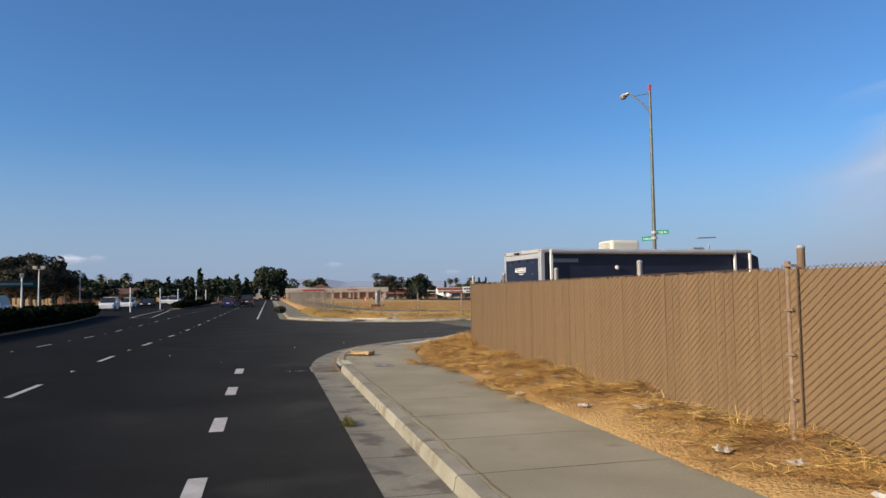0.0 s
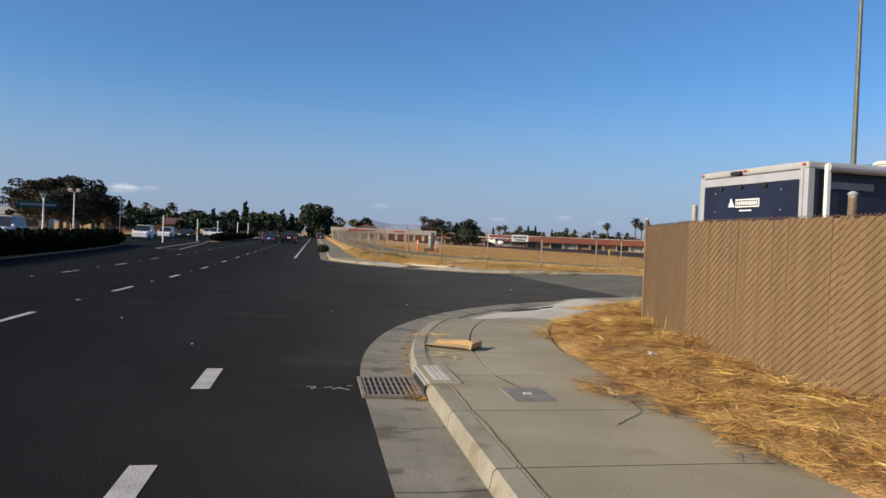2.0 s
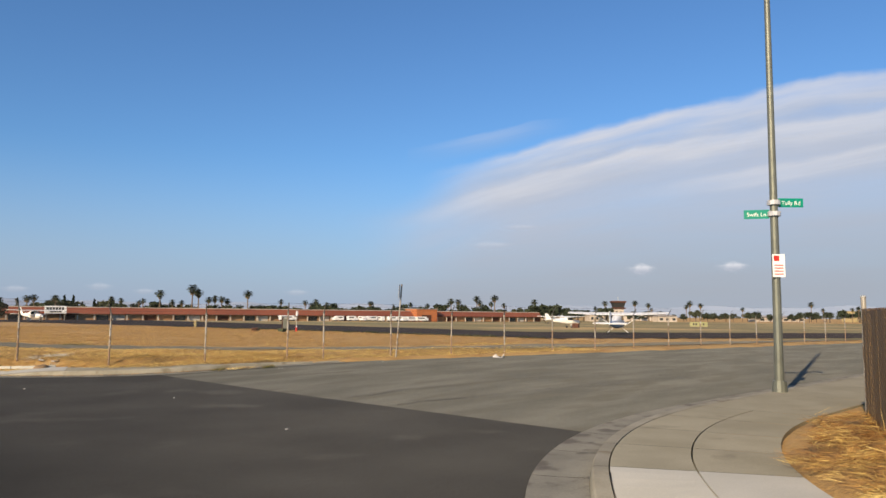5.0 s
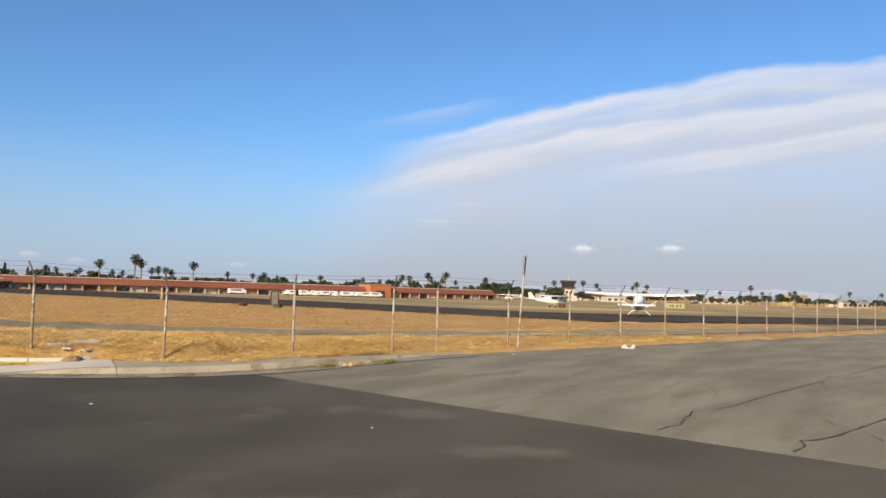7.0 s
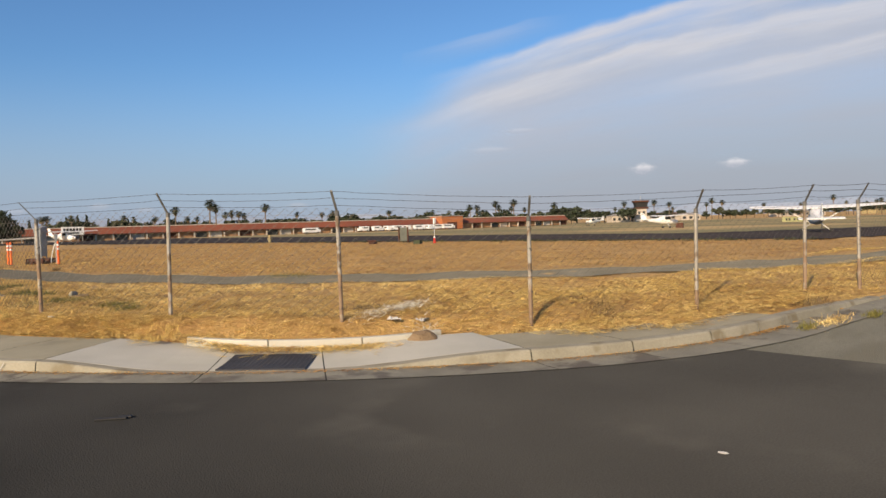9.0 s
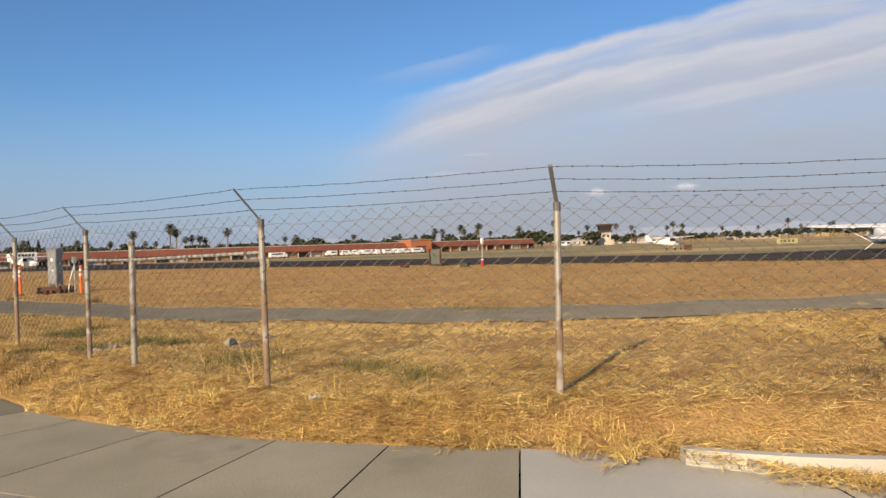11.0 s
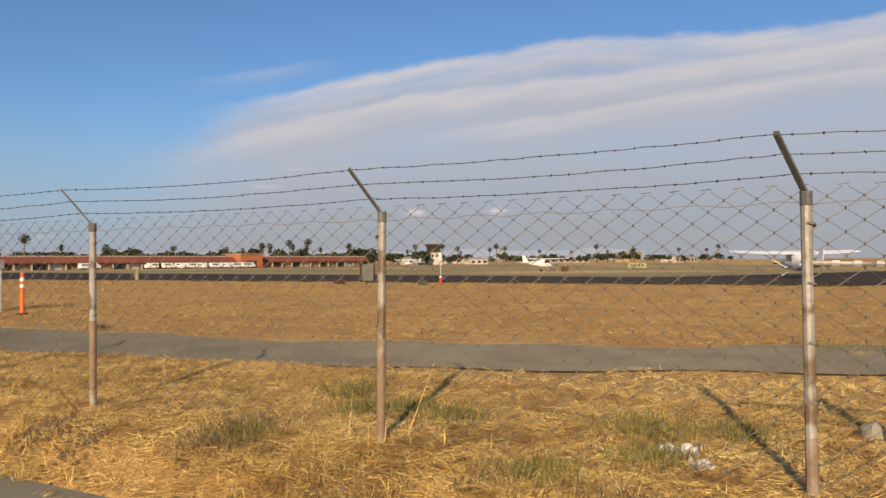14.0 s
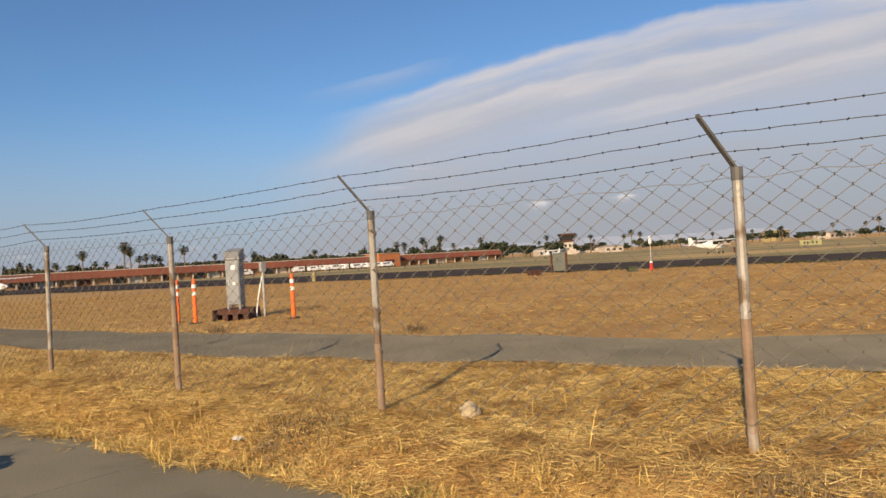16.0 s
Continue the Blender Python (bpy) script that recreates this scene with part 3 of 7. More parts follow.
tagged(kerb_mark.done("kerb_mark", LINE, None), "white sprayed strokes on the kerb face", "marking", kind="structure")
scrap = Shape().box(-0.22, -0.012, 0.0, 0.24, 0.014, 0.012, c=0.003).box(0.1, 0.005, 0.002, 0.3, 0.03, 0.014, c=0.003)
scrap_ob = tagged(scrap.done("rubber_strip", BLACK, None), "torn strip of black rubber on the asphalt", "debris")
scrap_ob.matrix_basis = pose(5.59, 36.5, float(road_z(5.59, 36.5)) + 0.004, 0, 0, -35) @ Matrix.Diagonal((0.65, 2.2, 1.6, 1))
for x, y, s in ((9.39, 21.33, 0.04), (8.34, 31.6, 0.045), (10.2, 27.2, 0.03), (1.1, 7.5, 0.04), (3.1, 12.2, 0.03), (-0.5, 10.3, 0.03), (4.9, 14.2, 0.03)):
    bit = Shape().ball((0, 0, 0.008), (s, s * 0.5, 0.008), 7, 4).done("litter", PAPER, None)
    bit.matrix_basis = pose(x, y, float(road_z(x, y)) + 0.002, 0, 0, x * 77)
    tagged(bit, "tiny scrap of pale litter on the asphalt", "litter", "scraps on the street")

# tar lines and cracks in the old asphalt
cracks = thing("crack_lines", "dark sealed cracks in the old side street asphalt", "road crack", kind="structure")
random.seed(4)


def crack(x0, y0, x1, y1, w, wob=0.1):
    n = int(math.hypot(x1 - x0, y1 - y0) / 0.14) + 2
    v, f, off = [], [], 0.0
    for i in range(n + 1):
        off = off * 0.93 + random.uniform(-wob, wob)
        t = i / n
        x, y, ww = x0 + (x1 - x0) * t + 0.5 * random.uniform(-wob, wob), y0 + (y1 - y0) * t + off * math.sin(math.pi * min(1, 3 * t)), w * random.uniform(0.15, 1.1)
        v += [(x, y - ww, float(road_z(x, y)) + 0.002), (x, y + ww, float(road_z(x, y)) + 0.002)]
    f = [(2 * i, 2 * i + 2, 2 * i + 3, 2 * i + 1) for i in range(n)]
    Shape().add(v, f).done("crack", CRACK, cracks)


crack(12.9, 24.3, 21, 24.0, 0.022)
crack(21.6, 24.1, 31, 23.6, 0.016)
crack(12.8, 22.5, 17.4, 21.9, 0.026)
crack(17.6, 21.8, 24, 21.0, 0.018)
crack(13.0, 27.5, 22, 26.9, 0.01, 0.08)
crack(24.0, 26.8, 36, 26.0, 0.01, 0.08)
for k in range(18):
    x, y = random.uniform(13.2, 27), random.uniform(20.5, 29.5)
    a, L = random.uniform(-0.5, 3.5), random.uniform(0.5, 2.2)
    crack(x, y, x + L * math.cos(a), y + 0.5 * L * math.sin(a), random.uniform(0.003, 0.006), 0.06)

for x, y, a, L, w in ((15.2, 23.2, 1.2, 2.6, 0.022), (15.9, 24.4, 0.5, 3.0, 0.016), (17.2, 22.6, 1.0, 2.2, 0.014), (18.6, 23.4, 0.3, 3.4, 0.018), (16.4, 21.6, 0.15, 3.0, 0.016), (20.2, 24.6, 1.1, 1.8, 0.012), (14.6, 25.4, 0.2, 3.6, 0.014), (19.4, 21.8, 0.9, 2.4, 0.014), (22.0, 23.0, 0.25, 4.0, 0.016), (14.2, 21.8, 0.7, 1.8, 0.016), (17.8, 26.0, 0.1, 4.2, 0.012), (21.0, 27.6, 0.2, 5.0, 0.012), (16.0, 28.6, 0.1, 5.0, 0.01), (25.5, 22.4, 0.6, 2.4, 0.014), (24.0, 25.0, 0.15, 5.0, 0.014), (14.0, 24.0, 1.3, 1.4, 0.014)):
    crack(x, y, x + L * math.cos(a), y + L * math.sin(a), w * 0.45, 0.09)
    crack(x + 0.5 * L * math.cos(a), y + 0.5 * L * math.sin(a), x + 0.5 * L * math.cos(a) + 0.8, y + 0.5 * L * math.sin(a) - 0.5, w * 0.3, 0.06)

# cracks and joints opened in the near pavement
walk_cracks = thing("pavement_cracks", "dark cracks and open joints in the concrete pavement", "pavement crack", kind="structure")


def walk_crack(way, w, wob=0.006, mat=CRACK):
    """way: runs and offsets along the near kerb."""
    v, f = [], []
    for (s0, d0), (s1, d1) in zip(way, way[1:]):
        for i in range(14):
            t = i / 14
            s, d = s0 + (s1 - s0) * t, d0 + (d1 - d0) * t + random.uniform(-wob, wob)
            x, y = near_at(s, d)
            x2, y2 = near_at(s + 0.001, d + (d1 - d0) * 0.001 / (s1 - s0 + 1e-9))
            nx, ny = -(y2 - y), x2 - x
            q = w * random.uniform(0.4, 1.1) / (math.hypot(nx, ny) + 1e-9)
            z = float(road_z(x, y)) + float(near_rise(s)) + 0.004 + (0.155 - float(near_rise(s))) * float(soft_step((d - 0.8) / 1.25)) + 0.006
            v += [(x - nx * q, y - ny * q, z), (x + nx * q, y + ny * q, z)]
    n = len(v) // 2
    Shape().add(v, [(2 * i, 2 * i + 1, 2 * i + 3, 2 * i + 2) for i in range(n - 1)]).done("crack", mat, walk_cracks)


walk_crack(((-12, 0.83), (-8, 0.85), (-4, 0.83), (-0.1, 0.82)), 0.007, 0.02, DIRT)
walk_crack(((0.001, 0.81), (0.2, 0.82), (0.32, 0.82)), 0.006, 0.01, DIRT)
walk_crack(((0.24, 0.806), (0.28, 0.808), (0.33, 0.806)), 0.005, 0.002)
walk_crack(((0.34, 0.806), (0.5, 0.805), (0.66, 0.806)), 0.005, 0.002)
walk_crack(((-1.0, 1.6), (-0.4, 1.45), (-0.01, 1.38)), 0.007, 0.01)
walk_crack(((-2.0, 1.9), (-1.6, 2.3), (-1.1, 2.4)), 0.006, 0.01)

# drain grate in the gutter with its kerb inlet
grate = thing("drain_grate", "dark iron street drain grate in the gutter", "drain grate", (3.52, 4.65, 0.03))
# solid black block under the bars paints the hollow's shade
Shape().box(-0.3, -0.46, -0.02, 0.3, 0.46, -0.002).done("pit", BLACK, grate)
Shape().box(-0.31, -0.47, -0.02, -0.27, 0.47, 0.014, c=0.004).box(0.27, -0.47, -0.02, 0.31, 0.47, 0.014, c=0.004).box(-0.27, -0.47, -0.02, 0.27, -0.43, 0.014, c=0.004).box(-0.27, 0.43, -0.02, 0.27, 0.47, 0.014, c=0.004).done("frame", IRON, grate)
for i in range(10):
    Shape().box(-0.257 + i * 0.055, -0.43, -0.02, -0.239 + i * 0.055, 0.43, 0.012).done("bar", IRON, grate)
for y in (-0.22, 0.0, 0.22):
    Shape().box(-0.27, y - 0.008, -0.018, 0.27, y + 0.008, 0.006).done("bar", IRON, grate)
lid = thing("inlet_lid", "weathered concrete lid over the kerb inlet", "inlet lid", (4.03, 4.7, 0.155))
Shape().box(-0.17, -0.5, -0.02, 0.17, 0.5, 0.012, c=0.008).done("slab", CONCRETE, lid)
panel = Shape().box(-0.1, -0.4, 0.01, 0.08, 0.4, 0.018, c=0.003)
for k in range(10):
    for j in range(3):
        panel.box(-0.075 + 0.05 * j, -0.37 + 0.076 * k, 0.017, -0.05 + 0.05 * j, -0.33 + 0.076 * k, 0.023)
panel.done("panel", CONCRETE_NEW, lid, "pale studded cover plate")
# thin black plate on the unbroken kerb face paints the inlet mouth's shade
Shape().box(-0.197, -0.4, -0.135, -0.186, 0.4, -0.035).done("opening", BLACK, lid)
Shape().box(-0.203, -0.45, -0.035, -0.17, 0.45, -0.012, c=0.004).done("steel_lip", GALV_CLEAN, lid)
plate = thing("utility_plate", "bluish steel utility cover set in the pavement", "utility cover", (4.72, 3.7, 0.158))
Shape().box(-0.2, -0.28, -0.02, 0.2, 0.28, 0.008, c=0.004).done("cover", STEEL_PLATE, plate)
Shape().box(-0.04, -0.03, 0.006, 0.04, 0.03, 0.014).done("label_tag", PAPER, plate)

# ---- airfield surfaces ----
PATH_MID = ((9.2, 200.0), (9.4, 90.0), (9.8, 68.0), (10.6, 58.0), (11.3, 53.5), (13.4, 47.6), (16.3, 43.8), (23.9, 37.6), (40.0, 33.5), (120.0, 22.0))


def lane(name, mids, w, mat, lift, label):
    pts = []
    for i in range(len(mids) - 1):
        p0, p1, p2, p3 = (Vector(mids[max(0, min(len(mids) - 1, i + k))]) for k in (-1, 0, 1, 2))
        for j in range(12):
            t = j / 12
            pts.append(0.5 * (2 * p1 + (p2 - p0) * t + (2 * p0 - 5 * p1 + 4 * p2 - p3) * t * t + (3 * p1 - p0 - 3 * p2 + p3) * t**3))
    v, f = [], []
    for i in range(len(pts)):
        d = (pts[min(i + 1, len(pts) - 1)] - pts[max(i - 1, 0)]).normalized()
        for k in range(7):
            e = (k / 6 - 0.5) * (w + 0.12 * math.sin(i * 1.3 + k))
            x, y = pts[i].x - d.y * e, pts[i].y + d.x * e
            v.append((x, y, soil(x, y) + lift * (1 - 0.5 * abs(k / 3 - 1))))
    f = [(i * 7 + k, (i + 1) * 7 + k, (i + 1) * 7 + k + 1, i * 7 + k + 1) for i in range(len(pts) - 1) for k in range(6)]
    return tagged(Shape().add(v, f).done(name, mat, None, smooth=True), label, "path", kind="structure")


lane("path", PATH_MID, 2.6, ASPHALT_PATH, 0.05, "grey asphalt patrol track inside the fence")
apron = sheet("taxiway", axis((34, 130, 90)), axis((10, 80, 60), (80, 420, 90)), lambda x, y: field_z(x, y) + 0.05, TAXIWAY,
              keep=lambda x, y: (x > 45 + 0.02 * (y - 80) + 2.5 * np.maximum(0, 43 - y)) & (x < 64 + 0.24 * np.maximum(0, y - 60) + 60 * soft_step((62 - y) / 30)), label="dark asphalt taxiway across the airfield", category="taxiway")
airfield = sheet("airfield", axis((62, 500, 60)), axis((0, 420, 70)), lambda x, y: field_z(x, y) + 0.03, FIELD,
                 keep=lambda x, y: x > 62, label="dull green and tan mown airfield grass", category="grass")


# ---- brown slatted chain-link fence round the near lot ----
BROWN = [(6.95, -36.8 + 3.04 * k) for k in range(10)] + [(7.0, -6.38), (7.05, -3.3), (7.05, -0.4), (7.1, 2.6), (7.22, 5.4), (8.0, 8.2), (9.28, 10.9), (11.8, 13.1), (14.4, 14.3), (17.3, 14.5), (20.3, 14.5), (23.3, 14.5), (26.3, 14.5), (29.3, 14.5)]


def fence_top(y):
    """Height of the brown fence's upper edge."""
    return 1.93 - 0.05 * float(soft_step((y - 6) / 5))


brown_fence = thing("slat_fence", "brown chain-link fence filled with brown privacy slats", "fence")
slat_mesh = Shape().box(-0.0415, -0.006, 0, 0.0415, 0.006, 1.83, c=0.003)
SLAT_ME = None
random.seed(11)


def wire_run(sh, a, b, r):
    """A thin three-sided wire from a to b."""
    return sh.tube(a, b, r, r, 3, False)


def slat_bay(a, b):
    global SLAT_ME
    ax, ay = a
    bx, by = b
    L = math.hypot(bx - ax, by - ay)
    turn = math.degrees(math.atan2(by - ay, bx - ax))
    base = fence_top((ay + by) / 2) - 1.85
    m = pose(ax, ay, base, 0, 0, turn)
    n = int(L / 0.079)
    if ay < -6.5 or ax > 13:
        sh = Shape()
        for i in range(n):
            sh.box(i * L / n, -0.006, 0.02, i * L / n + 0.081, 0.006, 1.82, m)
        sh.done("slats", SLAT, brown_fence)["kind"] = "stuff"
    else:
        for i in range(n):
            if (a == BROWN[15] and i == 0) or (b == BROWN[15] and i == n - 1):
                continue
            if SLAT_ME is None:
                SLAT_ME = slat_mesh.done("slat", SLAT, brown_fence).data
                ob = bpy.data.objects["slat"]
            else:
                ob = new("slat", SLAT_ME)
                ob.parent = brown_fence
            ob.matrix_basis = m @ pose((i + 0.5) * L / n, random.uniform(-0.003, 0.003), random.uniform(-0.015, 0.01), 0, random.gauss(0, 0.12) + (random.uniform(-0.5, 0.5) if random.random() < 0.1 else 0), random.uniform(-2.5, 2.5))
            if i % 13 in (2, 5, 9) and ay > 0:
                ob.scale.x = 0.9
    sh = Shape()
    w, h, top = 0.105, 0.078, 1.85
    k = -int(top / h) - 1
    while k * w < L + 0.01:
        x0, x1, z0, z1 = k * w, k * w + top / h * w, 0.0, top
        if x0 < 0:
            z0, x0 = -x0 / w * h, 0.0
        if x1 > L:
            z1, x1 = z1 - (x1 - L) / w * h, L
        if z1 > z0:
            pts = 4
            for s in (0.013,):
                wob = [((x0 + (x1 - x0) * i / pts), s, z0 + (z1 - z0) * i / pts + 0.006 * math.sin(i * 2.1 + k)) for i in range(pts + 1)]
                for p, q in zip(wob, wob[1:]):
                    wire_run(sh, m @ Vector((L - p[0], p[1], p[2])), m @ Vector((L - q[0], q[1], q[2])), 0.003)
            if z1 > top - 0.01:
                for off in (0.0, w / 2):
                    wire_run(sh, m @ Vector((x1 + off, 0.006, top - 0.03)), m @ Vector((x1 + off + 0.025, 0.0, top + 0.002)), 0.003)
                    wire_run(sh, m @ Vector((x1 + off, 0.006, top - 0.03)), m @ Vector((x1 + off - 0.025, 0.0, top)), 0.003)
        k += 1
    sh.done("wire_mesh", SLAT_WIRE, brown_fence)["kind"] = "stuff"


for a, b in zip(BROWN, BROWN[1:]):
    slat_bay(a, b)
for i, (x, y) in enumerate(BROWN):
    z = soil(x, y)
    off, top = 0.0 if i == 15 else 0.05, fence_top(y) + (0.11 if i == 15 else 0.17)
    sh = Shape().tube((x + off, y, z - 0.3), (x + off, y, top), 0.03 if i == 15 else 0.036, n=12)
    post = sh.done("post", POST_BROWN if i in (10, 15) else GALV, brown_fence)
    Shape().ball((x + off, y, top), (0.034, 0.034, 0.025) if i == 15 else (0.042, 0.042, 0.03), 10, 4).done("cap", GALV_CLEAN, post)
# the joint where two lengths of fence meet: a second post, tension bars and clips in a narrow gap
for x, y in ((6.98, -6.33),):
    z = soil(x, y) - 0.2
    if y < 0:
        Shape().tube((x + 0.02, y + 0.07, z - 0.1), (x + 0.02, y + 0.07, fence_top(y) + 0.05), 0.026, n=12).done("post", RUST, brown_fence)
    for k in range(5):
        Shape().box(x - 0.02, y - 0.02, z + 0.15 + k * 0.41, x + 0.04, y + 0.1, z + 0.17 + k * 0.41).done("clip", RUST, brown_fence)
    Shape().box(x - 0.025, y - 0.1, z + 0.05, x - 0.015, y - 0.08, z + 1.8).done("tension_bar", POST_BROWN, brown_fence)

# ---- chain-link fence with barbed wire along the airfield ----
FENCE = [(6.8, 53.65 + 3.05 * k) for k in range(34, -1, -1)] + [(6.87, 50.48), (6.81, 47.56), (7.1, 43.9), (8.29, 41.1), (9.95, 38.54), (12.15, 36.45), (14.83, 34.95), (17.6, 34.12), (18.77, 33.5)] + [(21.8 + 3.03 * k, 33.2 - 0.385 * k) for k in range(34)]
air_fence = thing("chain_link_fence", "rusty galvanised chain-link fence topped with three strands of barbed wire", "fence")
tips = []
for i, (x, y) in enumerate(FENCE):
    p, q = FENCE[max(0, i - 1)], FENCE[min(len(FENCE) - 1, i + 1)]
    d = Vector((q[0] - p[0], q[1] - p[1])).normalized()
    out = Vector((d.y, -d.x))
    if out.x * (0 - x) + out.y * (20 - y) < 0:
        out = -out
    z = soil(x, y)
    lean = 0.02 * math.sin(i * 2.7)
    top = Vector((x + lean, y + 0.02 * math.cos(i * 1.9), z + 1.74))
    post = Shape().tube((x, y, z - 0.15), top, 0.032, n=10).done("post", GALV, air_fence)
    if 20 < i < 60:
        foot = Vector((x, y, z - 0.15)).lerp(top, (0.5, 0.27, 0.6, 0.4, 0.52)[i % 5])
        Shape().tube((x, y, z - 0.15), foot, 0.0335, n=10).done("rusty_foot", RUST, post)
    swing = 0.15 if y > 42 else 0.03
    tip = top + Vector((out.x * 0.22 - d.x * swing, out.y * 0.22 - d.y * swing, 0.33))
    arm = Shape()
    u = (tip - top).normalized()
    side = Vector((-u.y, u.x, 0)).normalized() * 0.018 if abs(u.x) + abs(u.y) > 0.01 else Vector((0.018, 0, 0))
    up = Vector((0, 0, 0.012))
    arm.add([top - side - up, top + side - up, top + side + up, top - side + up, tip - side - up, tip + side - up, tip + side + up, tip - side + up], [(3, 2, 1, 0), (4, 5, 6, 7), (0, 1, 5, 4), (1, 2, 6, 5), (2, 3, 7, 6), (3, 0, 4, 7)])
    arm.tube(top - Vector((0, 0, 0.06)), top + Vector((0, 0, 0.02)), 0.0355, n=10)
    arm.done("barb_arm", ARM_STEEL, post)
    tips.append((top, tip))
    if 25 < i < 48:
        for k in range(5):
            Shape().tube((x, y, z + 0.2 + k * 0.34), (x + lean, y, z + 0.212 + k * 0.34), 0.037, n=8).done("tie_wire", WIRE, post)

random.seed(5)
for i in range(len(FENCE) - 1):
    (t0, e0), (t1, e1) = tips[i], tips[i + 1]
    L = (t1 - t0).length
    close = 24 <= i <= 58
    # three strands with barbs
    for k, s in enumerate((0.34, 0.67, 0.98)):
        sh = Shape()
        a, b = t0.lerp(e0, s), t1.lerp(e1, s)
        sag = random.uniform(0.01, 0.035)
        n = 24 if close else 4
        pts = [a.lerp(b, j / n) - Vector((0, 0, sag * 4 * (j / n) * (1 - j / n) + (random.uniform(-0.004, 0.004) if close else 0))) for j in range(n + 1)]
        for p, q in zip(pts, pts[1:]):
            wire_run(sh, p, q, 0.0032)
            if close:
                c = p.lerp(q, 0.5)
                for _ in range(2):
                    r = Vector((random.uniform(-1, 1), random.uniform(-1, 1), random.uniform(-1, 1))).normalized() * 0.0085
                    wire_run(sh, c - r, c + r, 0.0042)
        sh.done("barbed_strand", BARB, air_fence)
    # diamond wire fabric
    w, h = 0.18, 0.135
    sh = Shape()
    (x0, y0), (x1, y1) = FENCE[i], FENCE[i + 1]
    Lf = math.hypot(x1 - x0, y1 - y0)
    w = Lf / round(Lf / w)
    z0, z1 = soil(x0, y0) + 0.04, soil(x1, y1) + 0.04
    H = 1.745
    rows = H / h

    def on(u, v):
        t = u / Lf
        bow = 0.02 * math.sin(math.pi * t) * math.sin(3 * v + i)
        return Vector((x0 + (x1 - x0) * t + bow, y0 + (y1 - y0) * t, z0 + (z1 - z0) * t + v))

    if 6 <= i <= 66:
        k = -int(rows) - 1
        while k * w < Lf:
            for flip in (False, True):
                ua, ub, va, vb = k * w, k * w + rows * w, 0.0, H
                if ua < 0:
                    va, ua = -ua / w * h, 0.0
                if ub > Lf:
                    vb, ub = vb - (ub - Lf) / w * h, Lf
                if vb - va > 0.01:
                    n = max(1, int((vb - va) / (h if close else 1)))
                    for j in range(n):
                        u0, u1 = ua + (ub - ua) * j / n, ua + (ub - ua) * (j + 1) / n
                        v0, v1 = va + (vb - va) * j / n, va + (vb - va) * (j + 1) / n
                        if flip:
                            u0, u1 = Lf - u0, Lf - u1
                        wire_run(sh, on(u0, v0), on(u1, v1), (0.006 if i < 24 else 0.0028 if y0 > 40 else 0.0019) * (0.55 if flip else 1.0))
                    if vb > H - 0.01 and close and not flip:
                        wire_run(sh, on(max(0, ub - 0.028), H + 0.008), on(min(Lf, ub + 0.034), H + 0.014), 0.0034)
            k += 1
        if close and y0 > 40:
            for a in range(int(Lf / w * 2) + 1):
                for b in range(int(rows * 2) + 1):
                    if (a + b) % 2 == 0 and a * w / 2 < Lf and b * h / 2 < H:
                        c = on(a * w / 2, b * h / 2)
                        wire_run(sh, c - Vector((0.004, 0, 0.01)), c + Vector((-0.004, 0, 0.01)), 0.0044)
        for a in range(20):
            wire_run(sh, on(Lf * a / 20, H - 0.09 + 0.012 * math.sin(a * 1.9 + i)), on(Lf * (a + 1) / 20, H - 0.09 + 0.012 * math.sin(a * 1.9 + 1.9 + i)), 0.0023)
        sh.done("wire_fabric", WIRE, air_fence)["kind"] = "stuff"

for (ax, ay), (bx, by) in (((6.81, 47.56), (6.95, 46.57)), ((6.95, 46.57), (7.1, 43.9))):
    a, b = Vector((ax, ay, soil(ax, ay) + 1.27 + 0.018 * (51.9 - ay))), Vector((bx, by, soil(bx, by) + 1.27 + 0.018 * (51.9 - by)))
    rail = Shape().tube(a, b, 0.016, n=8).done("brace_rail", GALV, air_fence)
    for k in range(1, int((b - a).length / 0.11)):
        Shape().tube(a.lerp(b, k * 0.11 / (b - a).length), a.lerp(b, (k * 0.11 + 0.04) / (b - a).length), 0.02, n=6).done("tie_wire", GALV_CLEAN, rail)
short_post = thing("short_post", "weathered bare grey steel post without wire", "post", (6.95, 46.57, soil(6.95, 46.57)))
Shape().tube((0, 0, -0.2), (0.02, 0.01, 1.58), 0.04, n=12).done("pole", GALV, short_post)
Shape().tube((0.02, 0.01, 1.55), (0.02, 0.01, 1.6), 0.044, 0.04, n=12).done("collar", RUST, short_post)

# leaning sign post seen edge-on at the side street
lean_sign = thing("leaning_sign", "leaning steel sign post with a thin plate seen edge-on", "sign post", (21.67, 32.76, soil(21.67, 32.76)))
Shape().tube((0, 0, -0.2), (0.14, -0.16, 2.85), 0.03, n=8).done("pole", GALV, lean_sign)
Shape().box(-0.004, -0.15, 2.3, 0.004, 0.15, 2.85, pose(0.0, -0.02, 0, 3, 2.6, -48), c=0.002).done("plate", GALV_CLEAN, lean_sign)

# ---- street lamp with name signs ----
lx, ly = 19.12, 17.25
lamp = thing("street_lamp", "tall tapered grey street lamp with a curved arm and cobra head", "street lamp", (lx, ly, soil(lx, ly) + 0.2))
Shape().tube((0, 0, -0.1), (0, 0, 0.25), 0.17, 0.14, 12).tube((0, 0, 0.25), (0, 0, 10.59), 0.098, 0.055, 12).done("pole", LAMP_STEEL, lamp, smooth=False)
arm = Shape()
pts = [Vector((-0.2 * math.sin(t * math.pi / 2), 1.7 * math.sin(t * math.pi / 2), 9.59 + 1.35 * (1 - (1 - t) ** 2.2))) for t in [i / 12 for i in range(13)]]
